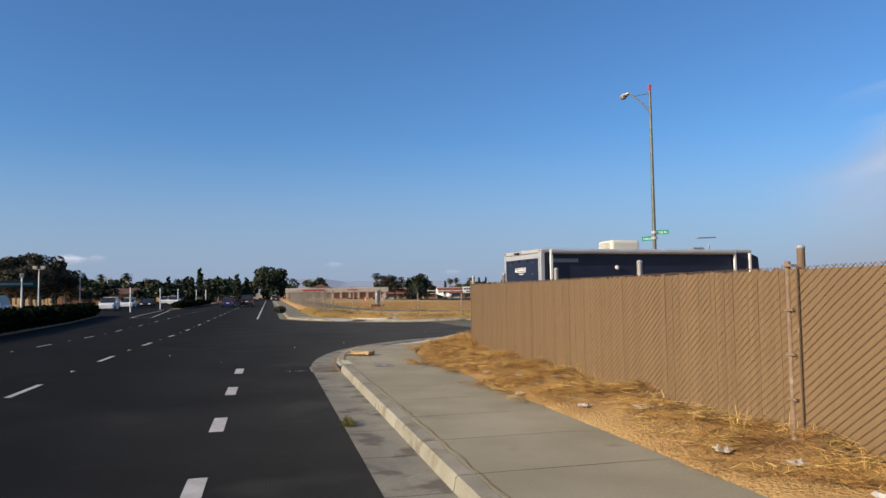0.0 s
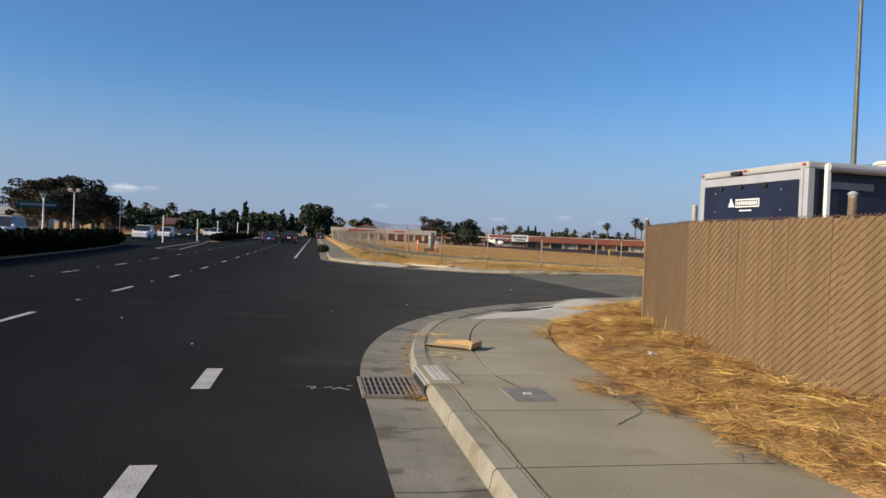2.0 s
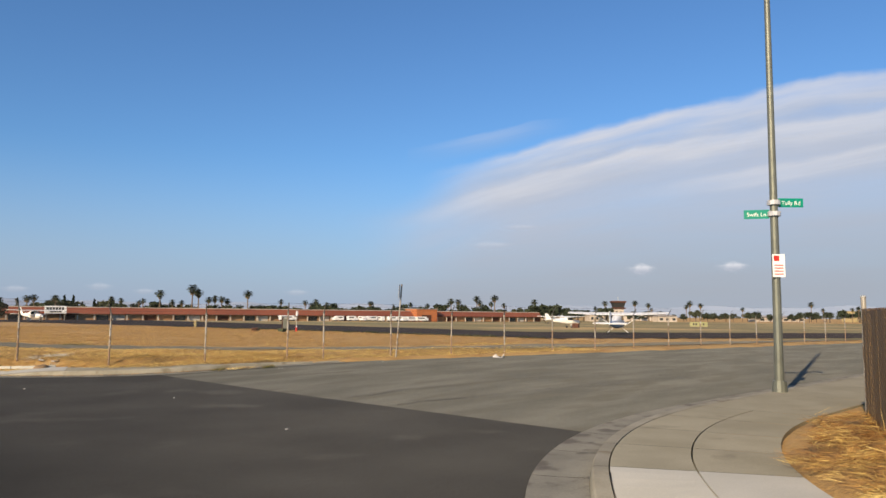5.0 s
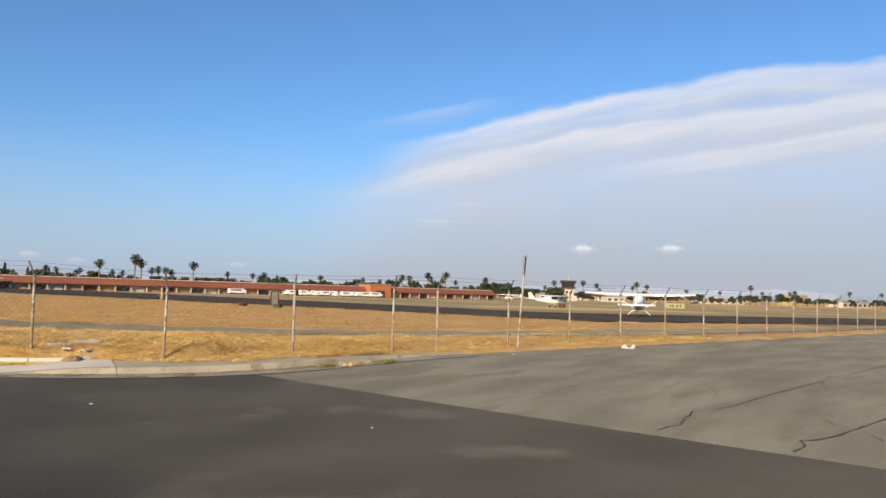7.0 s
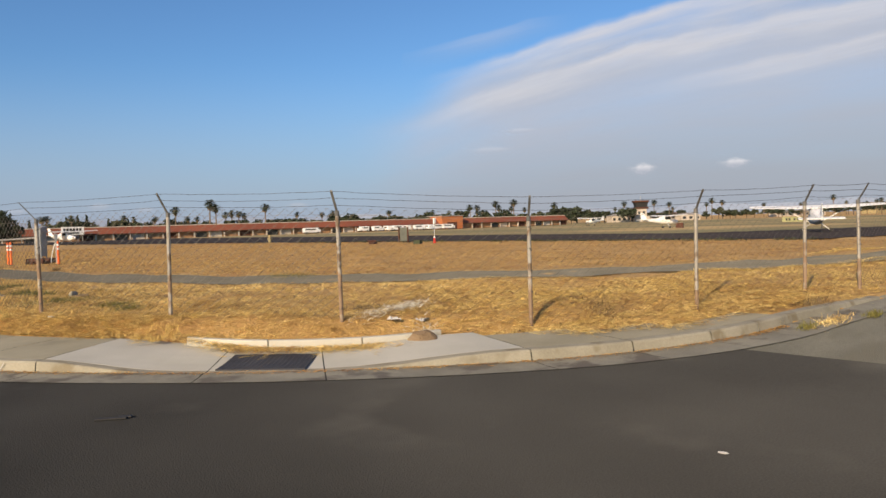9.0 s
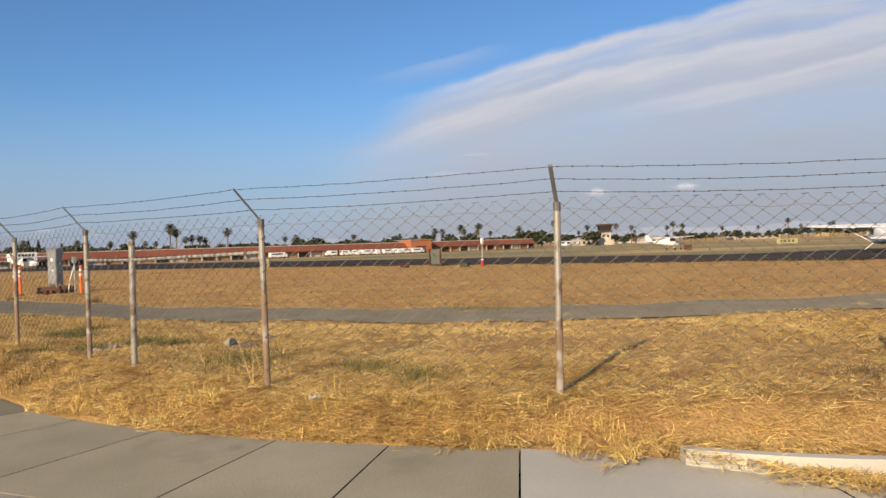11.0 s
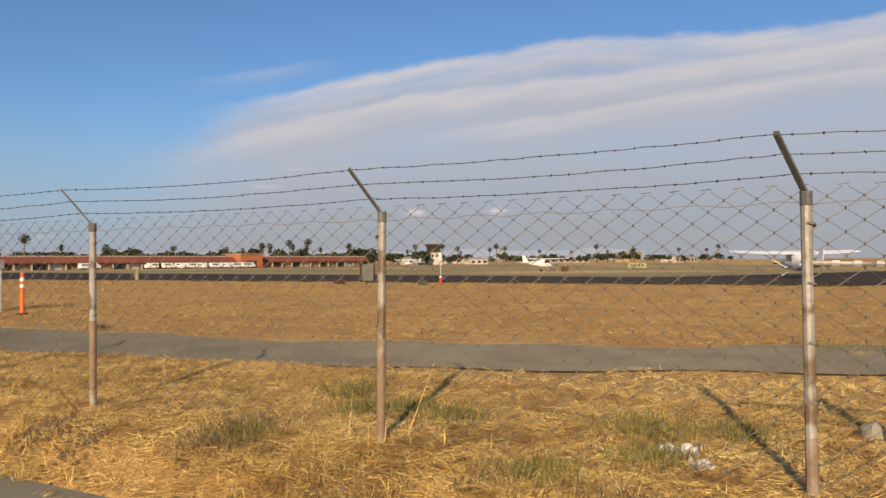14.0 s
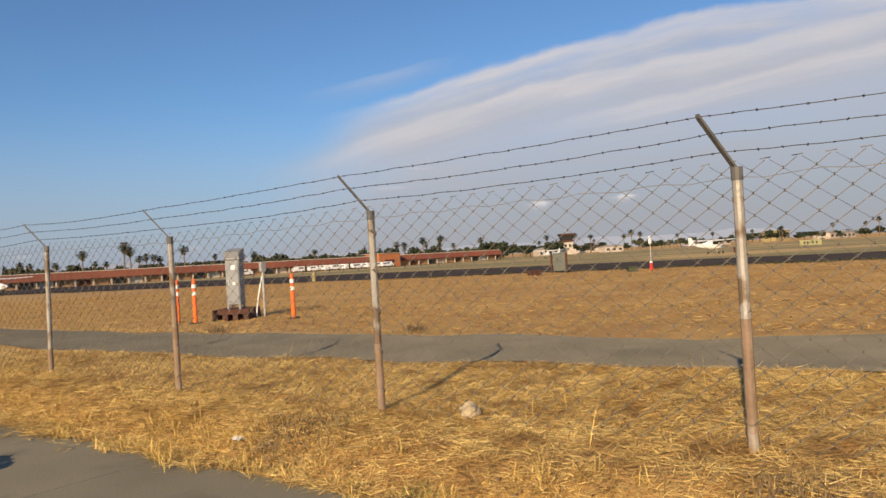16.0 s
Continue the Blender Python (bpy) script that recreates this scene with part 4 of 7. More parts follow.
arm.path(pts, 0.035, 8)
arm.done("arm", LAMP_STEEL, lamp)
Shape().path([Vector((0, 0, 10.49)), pts[6]], 0.018, 6).done("brace", LAMP_STEEL, lamp)
head = Shape().ball((0, 0.3, 0), (0.16, 0.4, 0.1), 12, 6, pose(-0.2, 1.65, 10.9, -4, 0, 6)).done("lamp_head", GALV_CLEAN, lamp, smooth=True)
Shape().ball((0, 0.36, -0.08), (0.12, 0.2, 0.08), 10, 5, pose(-0.2, 1.65, 10.9, -4, 0, 6)).done("lens", GALV, head, smooth=True)
Shape().tube((0, 0, 10.59), (0, 0, 10.74), 0.06, 0.05, 10).ball((0, 0, 10.8), (0.07, 0.07, 0.1), 8, 5).done("beacon", RED, lamp)


def lettering(text, size, m, mat, parent):
    cu = bpy.data.curves.new("lettering", "FONT")
    cu.body, cu.size, cu.align_x, cu.align_y, cu.extrude = text, size, "CENTER", "CENTER", 0.001
    cu.materials.append(mat)
    ob = new("lettering", cu)
    ob.parent = parent
    ob.matrix_basis = m
    return ob


def name_sign(text, size, at, turn, w, side):
    sg = thing("street_sign", "green street name sign with white letters", "street sign", at, turn)
    Shape().box(side * 0.1 if side > 0 else -0.1 - w, -0.006, -0.1, side * 0.1 + w if side > 0 else -0.1, 0.006, 0.1, c=0.003).done("blade", GREEN_SIGN, sg)
    c = side * (0.1 + w / 2)
    for s, a in ((-0.012, 0), (0.012, 180)):
        lettering(text, size, pose(c, s, -0.01, 90, 0, a), WHITE, sg)
    Shape().box(-0.11, -0.02, -0.07, 0.11, 0.02, 0.07, c=0.005).tube((0, 0, -0.05), (0, 0, 0.05), 0.14, n=10).done("bracket", ALU, sg)


name_sign("Tully Rd", 0.125, (lx, ly, soil(lx, ly) + 4.33), -45, 0.55, 1)
name_sign("Swift Ln", 0.125, (lx, ly, soil(lx, ly) + 4.08), -60, 0.52, -1)
park = thing("parking_sign", "small white and red parking sign strapped to the lamp pole", "sign", (lx - 0.08, ly - 0.09, soil(lx, ly) + 2.93), -42)
Shape().box(-0.14, -0.015, -0.25, 0.14, -0.005, 0.25, c=0.004).done("plate", WHITE, park)
Shape().box(-0.11, -0.018, 0.1, 0.01, -0.015, 0.22).done("red_square", RED, park)
for k in range(4):
    Shape().box(-0.1, -0.018, 0.0 - k * 0.065, 0.1, -0.015, 0.022 - k * 0.065).done("red_bar", RED, park)
Shape().box(-0.03, -0.005, 0.15, 0.03, 0.1, 0.2).box(-0.03, -0.005, -0.2, 0.03, 0.1, -0.15).done("strap", ALU, park)

# ---- travel trailer behind the brown fence ----
trailer = thing("travel_trailer", "dark navy travel trailer with white trim behind the fence", "trailer", (9.42, 6.22, soil(10, 7.5) + 0.03), 4.5)
TL, TW, T0, T1 = 7.2, 2.48, 0.5, 2.37
body = Shape().box(0.03, 0.03, T0, TL - 0.35, TW - 0.03, T1, c=0.03)
body.loft([[(TL - 0.36, 0.03, T0), (TL - 0.36, TW - 0.03, T0), (TL - 0.36, TW - 0.03, T1), (TL - 0.36, 0.03, T1)], [(TL - 0.05, 0.03, T0 + 0.1), (TL - 0.05, TW - 0.03, T0 + 0.1), (TL - 0.05, TW - 0.03, T1 - 0.12), (TL - 0.05, 0.03, T1 - 0.12)], [(TL, 0.05, T0 + 0.3), (TL, TW - 0.05, T0 + 0.3), (TL, TW - 0.05, T1 - 0.4), (TL, 0.05, T1 - 0.4)]])
body.done("body", NAVY, trailer)
Shape().box(-0.02, 0.0, T1 - 0.005, TL - 0.3, TW, T1 + 0.1, c=0.03).done("roof", ROOF_PALE, trailer)
for y0, y1 in ((-0.02, 0.07), (TW - 0.07, TW + 0.02)):
    Shape().box(-0.03, y0, T0, 0.08, y1, T1, c=0.01).done("corner_trim", ALU, trailer)
    Shape().box(TL - 0.4, y0, T0, TL - 0.33, y1, T1, c=0.01).done("corner_trim", WHITE, trailer)
ramp = Shape().box(-0.035, 0.13, T0 + 0.05, 0.035, TW - 0.13, T1 - 0.15, c=0.008).done("ramp_door", NAVY, trailer)
for a, b, c_, d_ in ((0.07, 0.13, T0, T1), (TW - 0.13, TW - 0.07, T0, T1), (0.13, TW - 0.13, T1 - 0.15, T1 - 0.02)):
    Shape().box(-0.045, a, c_, 0.03, b, d_, c=0.006).done("door_frame", ALU, trailer)
for y in (0.82, 1.38, 1.88):
    Shape().tube((-0.07, y, T1 - 0.19), (-0.02, y, T1 - 0.19), 0.035, n=10).done("hinge", BLACK, trailer)
for y in (0.5, 2.05):
    for k in range(5):
        Shape().tube((-0.045, y, 0.9 + k * 0.3), (-0.03, y, 0.9 + k * 0.3), 0.012, n=6).done("rivet", ALU, trailer)
Shape().box(-0.09, 1.4, T1 + 0.0, -0.02, 1.62, T1 + 0.06, c=0.01).done("clearance_lamp", BLACK, trailer)
for y in (0.04, 1.3, TW - 0.08):
    Shape().box(-0.045, y, T1 + 0.045, -0.018, y + 0.06, T1 + 0.07, c=0.006).done("marker_lamp", RED, trailer)
# a plain white badge on the rear door and the side
bd = Shape().add([(-0.04, 1.7, 1.87), (-0.04, 1.54, 1.87), (-0.04, 1.64, 2.02)], [(0, 1, 2)])
bd.box(-0.042, 0.96, 1.86, -0.036, 1.52, 1.99, c=0.002).box(-0.042, 1.13, 1.8, -0.036, 1.42, 1.82)
bd.done("badge", WHITE, trailer)
Shape().box(-0.044, 0.98, 1.88, -0.04, 1.5, 1.97, c=0.001).done("badge_field", NAVY, trailer)
for k in range(10):
    Shape().box(-0.046, 1.0 + 0.05 * k, 1.895, -0.043, 1.032 + 0.05 * k, 1.955).done("badge_bar", WHITE, trailer)
Shape().box(0.35, -0.002, 2.1, 1.1, 0.028, 2.2).done("badge", GREY_BOX, trailer)
Shape().tube((0.25, -0.06, T1 + 0.02), (TL - 1.0, -0.06, T1 + 0.02), 0.07, n=12).done("awning_roll", ALU, trailer)
for x in (0.22, TL - 1.0):
    Shape().box(x, -0.09, 0.8, x + 0.07, -0.03, T1 + 0.06, c=0.01).done("awning_arm", WHITE, trailer)
Shape().box(2.7, 0.9, T1 + 0.08, 3.65, 1.7, T1 + 0.42, c=0.08).done("air_conditioner", CREAM, trailer)
sh = Shape()
for k in range(6):
    sh.box(2.685, 1.0, T1 + 0.14 + k * 0.04, 2.7, 1.6, T1 + 0.155 + k * 0.04)
sh.done("grille", GREY_BOX, trailer)
Shape().box(4.4, 0.9, T1 + 0.08, 4.85, 1.3, T1 + 0.16, c=0.02).done("roof_vent", WHITE, trailer)
ant = Shape().tube((5.9, 0.7, T1 + 0.08), (5.95, 0.7, T1 + 0.3), 0.025, n=8).box(5.3, 0.6, T1 + 0.08, 5.7, 0.9, T1 + 0.2, c=0.03)
ant.box(5.6, 0.62, T1 + 0.28, 6.25, 0.78, T1 + 0.31, pose(0, 0, 0, 0, -2, 0), c=0.01)
ant.done("antenna", GREY_BOX, trailer)
Shape().ball((2.3, -0.02, 1.95), (0.07, 0.04, 0.06), 8, 5).done("porch_lamp", WHITE, trailer)
for x in (2.9, 3.8):
    for y in (0.12, TW - 0.12):
        wheel = Shape().tube((x, y - 0.11, 0.36), (x, y + 0.11, 0.36), 0.36, n=18).done("wheel", BLACK, trailer)
        Shape().tube((x, y - 0.115, 0.36), (x, y + 0.115, 0.36), 0.19, n=12).done("rim", WHITE, wheel)
Shape().box(0.2, 0.3, 0.42, TL - 0.2, TW - 0.3, T0 + 0.02).box(TL - 0.2, 1.2, 0.42, TL + 1.1, 1.3, 0.52).done("chassis", BLACK, trailer)
Shape().tube((TL + 0.9, 1.25, 0), (TL + 0.9, 1.25, 0.55), 0.03, n=8).done("jack", GALV_CLEAN, trailer)

# a striped tail fin of a parked aeroplane beyond the fence
fin = thing("tail_fin", "orange and white striped tail fin rising behind the fence", "tail fin", (20.0, 13.2, soil(20.0, 13.0)), -30)
for k in range(4):
    z = 1.7 + 0.32 * k
    Shape().loft([[(-0.62 + 0.2 * k, -0.02, z), (0.3, -0.02, z), (0.3, 0.02, z), (-0.62 + 0.2 * k, 0.02, z)], [(-0.42 + 0.2 * k, -0.02, z + 0.31), (0.3, -0.02, z + 0.31), (0.3, 0.02, z + 0.31), (-0.42 + 0.2 * k, 0.02, z + 0.31)]]).done("stripe", ORANGE if k % 2 else WHITE, fin)
Shape().tube((0, 0, 0), (0, 0, 1.72), 0.06, n=8).done("boom", WHITE, fin)


# ---- things on the airfield ----
cab = thing("utility_cabinet", "tall grey metal utility cabinet on a rusty timber skid", "cabinet", (14.05, 68.35, soil(14.05, 68.35)), 35)
cab.scale = (0.84, 0.84, 0.97)
body = Shape().box(-0.25, -0.22, 0.42, 0.25, 0.22, 1.62, c=0.02).done("body", GREY_BOX, cab)
Shape().box(-0.29, -0.26, 1.62, 0.29, 0.26, 1.68, c=0.02).loft([[(-0.26, -0.24, 1.68), (0.27, -0.24, 1.68), (0.27, 0.24, 1.68), (-0.26, 0.24, 1.68)], [(-0.3, -0.24, 1.84), (0.27, -0.24, 1.94), (0.27, 0.24, 1.94), (-0.3, 0.24, 1.84)]]).done("hood", GREY_BOX, cab)
Shape().box(-0.272, -0.19, 0.5, -0.248, 0.19, 1.56, c=0.008).done("door", GREY_BOX, body)
Shape().box(-0.284, -0.1, 1.36, -0.27, 0.03, 1.48).box(-0.284, -0.08, 0.95, -0.27, -0.01, 1.03).done("notice", WHITE, body)
Shape().box(-0.294, 0.1, 0.95, -0.27, 0.135, 1.1, c=0.005).done("handle", ALU, body)
for x, y in ((-0.21, -0.18), (0.21, -0.18), (0.21, 0.18), (-0.21, 0.18)):
    Shape().box(x - 0.03, y - 0.03, 0.3, x + 0.03, y + 0.03, 0.43).done("leg", GREY_BOX, cab)
for k in range(4):
    Shape().box(-0.6, -0.55 + k * 0.32, 0.0, 0.75, -0.38 + k * 0.32, 0.17, c=0.015).done("skid_beam", MAROON, cab)
for k in range(3):
    Shape().box(-0.55 + k * 0.5, -0.55, 0.17, -0.35 + k * 0.5, 0.6, 0.31, c=0.015).done("skid_beam", MAROON, cab)
cond = thing("conduit_post", "thin grey conduit post with a bent cable beside the cabinet", "conduit", (14.6, 67.9, soil(14.6, 67.9)))
Shape().tube((0, 0, 0), (0, 0, 1.45), 0.03, n=8).box(-0.08, -0.05, 1.2, 0.08, 0.05, 1.45, c=0.01).done("post", GALV_CLEAN, cond)
Shape().path([Vector((-0.25 * math.sin(t * 1.4), 0.02, 1.1 - t * 1.05)) for t in [i / 8 for i in range(9)]], 0.018, 6).done("cable", WHITE, cond)


def delineator(x, y, h=1.08):
    d = thing("delineator_post", "orange plastic delineator post with two white bands", "marker post", (x, y, soil(x, y)), group="orange posts round the cabinet")
    Shape().tube((0, 0, 0), (0, 0, 0.03), 0.16, 0.15, 12).done("base", BLACK, d)
    Shape().tube((0, 0, 0.03), (0, 0, h), 0.055, 0.045, 12).ball((0, 0, h), (0.045, 0.045, 0.03), 12, 4).done("tube", ORANGE, d)
    for z in (h - 0.2, h - 0.38):
        Shape().tube((0, 0, z), (0, 0, z + 0.09), 0.056, 0.055, 12).done("band", WHITE, d)


delineator(14.2, 66.3)
delineator(12.8, 69.1)
delineator(12.7, 68.2)

board = thing("field_board", "grey double panel board on short posts in the grass", "board", (43.3, 74.4, soil(43.3, 74.4)), -88)
Shape().box(-0.42, -0.03, 0.12, 0.42, 0.03, 1.25, c=0.01).done("panel", LAMP_STEEL, board)
for x in (-0.55, 0.5):
    Shape().box(x - 0.05, -0.05, -0.1, x + 0.05, 0.05, 1.3, c=0.005).done("post", MAROON, board)
    Shape().box(x - 0.1, -0.02, 0.9, x + 0.1, 0.02, 0.98, c=0.003).done("bracket", RUST, board)
ysign = thing("taxiway_sign", "long low yellow-green sign panel beside the taxiway", "sign", (139.5, 77.3, soil(139.5, 77.3)), 12)
Shape().box(-0.06, -1.7, 0.35, 0.06, 1.7, 1.25, c=0.02).done("panel", SIGN_LIME, ysign)
for y in (-1.3, 0.0, 1.3):
    Shape().box(-0.04, y - 0.04, -0.1, 0.04, y + 0.04, 0.35).done("leg", RUST, ysign)
for y in (-1.1, -0.5, 0.3, 0.8):
    Shape().box(-0.068, y, 0.6, -0.06, y + 0.3, 1.0).done("sign_bar", BLACK, ysign)
dsign = thing("marker_box", "low dark red marker box beside the taxiway", "marker", (99.9, 78.7, soil(99.9, 78.7)), 20)
Shape().box(-0.3, -0.5, 0.1, 0.3, 0.5, 0.8, c=0.03).done("body", MAROON, dsign)
Shape().box(-0.35, -0.55, 0.8, 0.35, 0.55, 0.86, c=0.01).done("lid", RUST, dsign)
wood = thing("timber_pile", "low pile of reddish timber offcuts in the grass", "timber pile", (39.6, 74.2, soil(39.6, 74.2)), 40)
for k in range(6):
    Shape().box(-0.6 + 0.05 * k, -0.4 + 0.2 * (k % 3), 0.16 * (k // 3), 0.6, -0.25 + 0.2 * (k % 3), 0.14 + 0.16 * (k // 3), pose(0, 0, 0, 0, 0, 5 * k), c=0.01).done("offcut", MAROON, wood)
mast = thing("marker_mast", "thin mast with a red and white marker at its foot", "marker", (39.7, 67.0, soil(39.7, 67.0)))
Shape().tube((0, 0, 0), (0.04, 0, 1.9), 0.025, n=8).done("mast", GALV_CLEAN, mast)
Shape().box(-0.06, -0.06, 1.45, 0.12, 0.06, 1.85, c=0.02).done("head", WHITE, mast)
Shape().tube((0, 0, 0.03), (0, 0, 0.42), 0.1, 0.075, 12).done("marker", RED, mast)
Shape().tube((0, 0, 0.42), (0, 0, 0.5), 0.08, 0.07, 12).done("marker_band", WHITE, mast)
gbox = thing("green_box", "low dark green metal box in the grass", "box", (38.6, 67.6, soil(38.6, 67.6)), 30)
Shape().box(-0.35, -0.25, 0, 0.35, 0.25, 0.24, c=0.03).done("body", LEAF_OLIVE, gbox)
Shape().box(-0.37, -0.27, 0.24, 0.37, 0.27, 0.28, c=0.01).done("lid", LEAF_OLIVE, gbox)
hyd = thing("hydrant", "small yellow hydrant at the edge of the taxiway", "hydrant", (46.6, 100.7, soil(46.6, 100.7)))
Shape().tube((0, 0, 0), (0, 0, 0.65), 0.18, 0.16, 10).ball((0, 0, 0.68), 0.17, 10, 5).done("barrel", YELLOW_WALL, hyd)
Shape().tube((-0.28, 0, 0.45), (0.28, 0, 0.45), 0.08, n=8).done("outlets", YELLOW_WALL, hyd)


def aeroplane(x, y, turn, label, s=1.0, tail_low=False):
    """High-wing light aircraft, nose along +y. tail_low: it rests on a tail wheel."""
    p = thing("light_aircraft", label, "aeroplane", (x, y, soil(x, y) + 0.05), turn, group="parked light aircraft")
    if tail_low:
        p.matrix_basis = pose(x, y, soil(x, y) - 0.05, 0, 0, turn) @ pose(0, 0, 0, 4, 0, 0)
    rings = []
    for yy, w, z0, z1 in ((2.0, 0.28, 0.95, 1.45), (1.5, 0.5, 0.8, 1.6), (0.6, 0.56, 0.75, 1.75), (0.1, 0.56, 0.75, 2.2), (-1.2, 0.54, 0.8, 2.25), (-2.2, 0.36, 1.0, 1.95), (-4.2, 0.18, 1.3, 1.75), (-5.6, 0.08, 1.5, 1.7)):
        c, h = (z0 + z1) / 2, (z1 - z0) / 2
        rings.append([(w * math.copysign(abs(math.cos(a)) ** 0.7, math.cos(a)), yy, c + h * math.copysign(abs(math.sin(a)) ** 0.7, math.sin(a))) for a in [2 * math.pi * i / 12 for i in range(12)]])
    Shape().loft(rings).done("fuselage", WHITE, p, smooth=True)
    for sd in (-1, 1):
        w = Shape().loft([[(0, 0.75, 2.25), (0, -0.85, 2.22), (0, -0.85, 2.27), (0, 0.6, 2.42)], [(sd * 2.8, 0.75, 2.28), (sd * 2.8, -0.85, 2.25), (sd * 2.8, -0.85, 2.29), (sd * 2.8, 0.6, 2.44)], [(sd * 5.45, 0.6, 2.4), (sd * 5.45, -0.5, 2.38), (sd * 5.45, -0.5, 2.41), (sd * 5.45, 0.5, 2.5)]])
        wing = w.done("wing", WHITE, p)
        Shape().tube((sd * 0.5, 0.2, 0.95), (sd * 2.7, 0.15, 2.26), 0.04, n=6).done("strut", WHITE, p)
        Shape().loft([[(0, -4.6, 1.62), (0, -5.75, 1.63), (0, -5.75, 1.71), (0, -4.6, 1.75)], [(sd * 1.75, -4.8, 1.64), (sd * 1.75, -5.65, 1.64), (sd * 1.75, -5.65, 1.7), (sd * 1.75, -4.8, 1.73)]]).done("tailplane", WHITE, p)
        Shape().tube((sd * 0.45, -0.3, 0.85), (sd * 1.15, -0.3, 0.25), 0.035, n=6).done("gear_leg", WHITE, p)
        Shape().tube((sd * 1.1, -0.3, 0.2), (sd * 1.25, -0.3, 0.2), 0.2, n=12).done("wheel", BLACK, p)
        Shape().box(sd * 0.545 - 0.012, -0.9, 1.6, sd * 0.545 + 0.012, 0.3, 2.1, c=0.005).done("side_window", GLASS_DARK, p)
    Shape().loft([[(-0.03, -4.3, 1.7), (0.03, -4.3, 1.7), (0.03, -5.7, 1.65), (-0.03, -5.7, 1.65)], [(-0.02, -5.2, 2.95), (0.02, -5.2, 2.95), (0.02, -5.85, 2.95), (-0.02, -5.85, 2.95)]]).done("tail_fin", WHITE, p)
    Shape().box(-0.45, 0.35, 1.72, 0.45, 0.4, 2.15, pose(0, 0.18, 0.02, 35, 0, 0) @ pose(0, -0.2, -0.6)).done("windscreen", GLASS_DARK, p)
    if tail_low:
        Shape().tube((0, -5.4, 1.5), (0, -5.5, 0.58), 0.03, n=6).tube((-0.04, -5.5, 0.52), (0.04, -5.5, 0.52), 0.1, n=10).done("tail_wheel", BLACK, p)
    else:
        Shape().tube((0, 1.8, 0.85), (0, 1.9, 0.3), 0.035, n=6).tube((-0.06, 1.9, 0.18), (0.06, 1.9, 0.18), 0.17, n=12).done("nose_wheel", BLACK, p)
    Shape().ball((0, 2.1, 1.2), (0.14, 0.22, 0.14), 10, 6).done("spinner", WHITE, p)
    Shape().box(-0.95, 2.08, 1.15, 0.95, 2.11, 1.25, pose(0, 0, 0, 0, 0, 0)).done("propeller", BLACK, p)
    if s != 1.0:
        p.scale = (s, s, s)
    return p


aeroplane(46, 166, 195, "white high-wing light aircraft parked facing the street")
aeroplane(64.4, 49.1, -67, "white high-wing light aircraft standing tail-low on the taxiway", 0.88, tail_low=True)
aeroplane(104.5, 83, -118, "white high-wing light aircraft seen from the side on the taxiway", 0.8)
aeroplane(215, 170, 80, "white high-wing light aircraft standing on the far apron", 1.1)

# ---- long red hangars with an orange end block ----
HX0, HY0, HX1, HY1 = 30.0, 315.0, 325.0, 258.0
hang_len = math.hypot(HX1 - HX0, HY1 - HY0)
hang_turn = math.degrees(math.atan2(HY1 - HY0, HX1 - HX0))
hz = soil(200, 290)
hang = thing("hangar_row", "long low row of rust-red steel hangars with a pale roof edge", "hangar", (HX0, HY0, hz), hang_turn)
Shape().box(0, 0.6, 0, hang_len, 14, 2.9).done("wall", STUCCO_TAN, hang)
Shape().loft([[(0, -0.8, 2.55), (hang_len, -0.8, 2.55), (hang_len, 14.6, 2.55), (0, 14.6, 2.55)], [(0, 2.2, 5.0), (hang_len, 2.2, 5.0), (hang_len, 12.0, 5.0), (0, 12.0, 5.0)]]).done("roof", BRICK_RED, hang)
Shape().box(0, 2.0, 4.95, hang_len, 2.3, 5.25).done("ridge", STUCCO, hang)
Shape().box(0, -0.95, 2.4, hang_len, -0.8, 2.62).done("fascia", MAROON, hang)
n_bay = 52
for i in range(n_bay):
    x0 = i * hang_len / n_bay
    Shape().box(x0 + 0.7, 0.5, 0.1, x0 + hang_len / n_bay - 0.7, 0.62, 2.2).done("door", (STUCCO_TAN, GLASS_DARK, MAROON, STUCCO, STUCCO_TAN)[(i * 7) % 5], hang)
    Shape().box(x0 - 0.2, -0.5, 0, x0 + 0.2, -0.1, 2.5).done("pillar", STUCCO, hang)
    if i % 4 == 0:
        Shape().box(x0 - 0.12, -0.8, 0.0, x0 + 0.12, 2.4, 0.12, pose(0, 0, 2.6, 39.2, 0, 0)).done("roof_seam", MAROON, hang)
og = thing("orange_block", "orange painted end block between the hangars", "building", (249, 271.5, hz), hang_turn)
Shape().box(-6, -2, 0, 6, 12, 6.0, c=0.1).done("wall", ORANGE_WALL, og)
Shape().box(-6.3, -2.3, 6.0, 6.3, 12.3, 6.3, c=0.05).done("roof", ROOF_GREY, og)
Shape().box(-3, -2.1, 0, 2.5, -1.95, 3.2, c=0.03).done("door", MAROON, og)
sg = thing("billboard", "white advertising board with dark illegible lettering on the hangar front", "sign", (90, 300.5, hz), hang_turn)
Shape().box(-3.6, -0.2, 2.6, 3.6, 0.1, 5.4, c=0.05).done("panel", WHITE, sg)
sh = Shape()
for k in range(6):
    sh.box(-3.0 + k * 1.0, -0.24, 4.0, -2.25 + k * 1.0, -0.2, 4.9)
sh.box(-2.0, -0.24, 3.0, 2.0, -0.2, 3.5)
sh.done("bars", BLACK, sg)
for x in (-3, 3):
    Shape().box(x - 0.15, -0.1, 0, x + 0.15, 0.1, 2.7).done("post", GALV, sg)


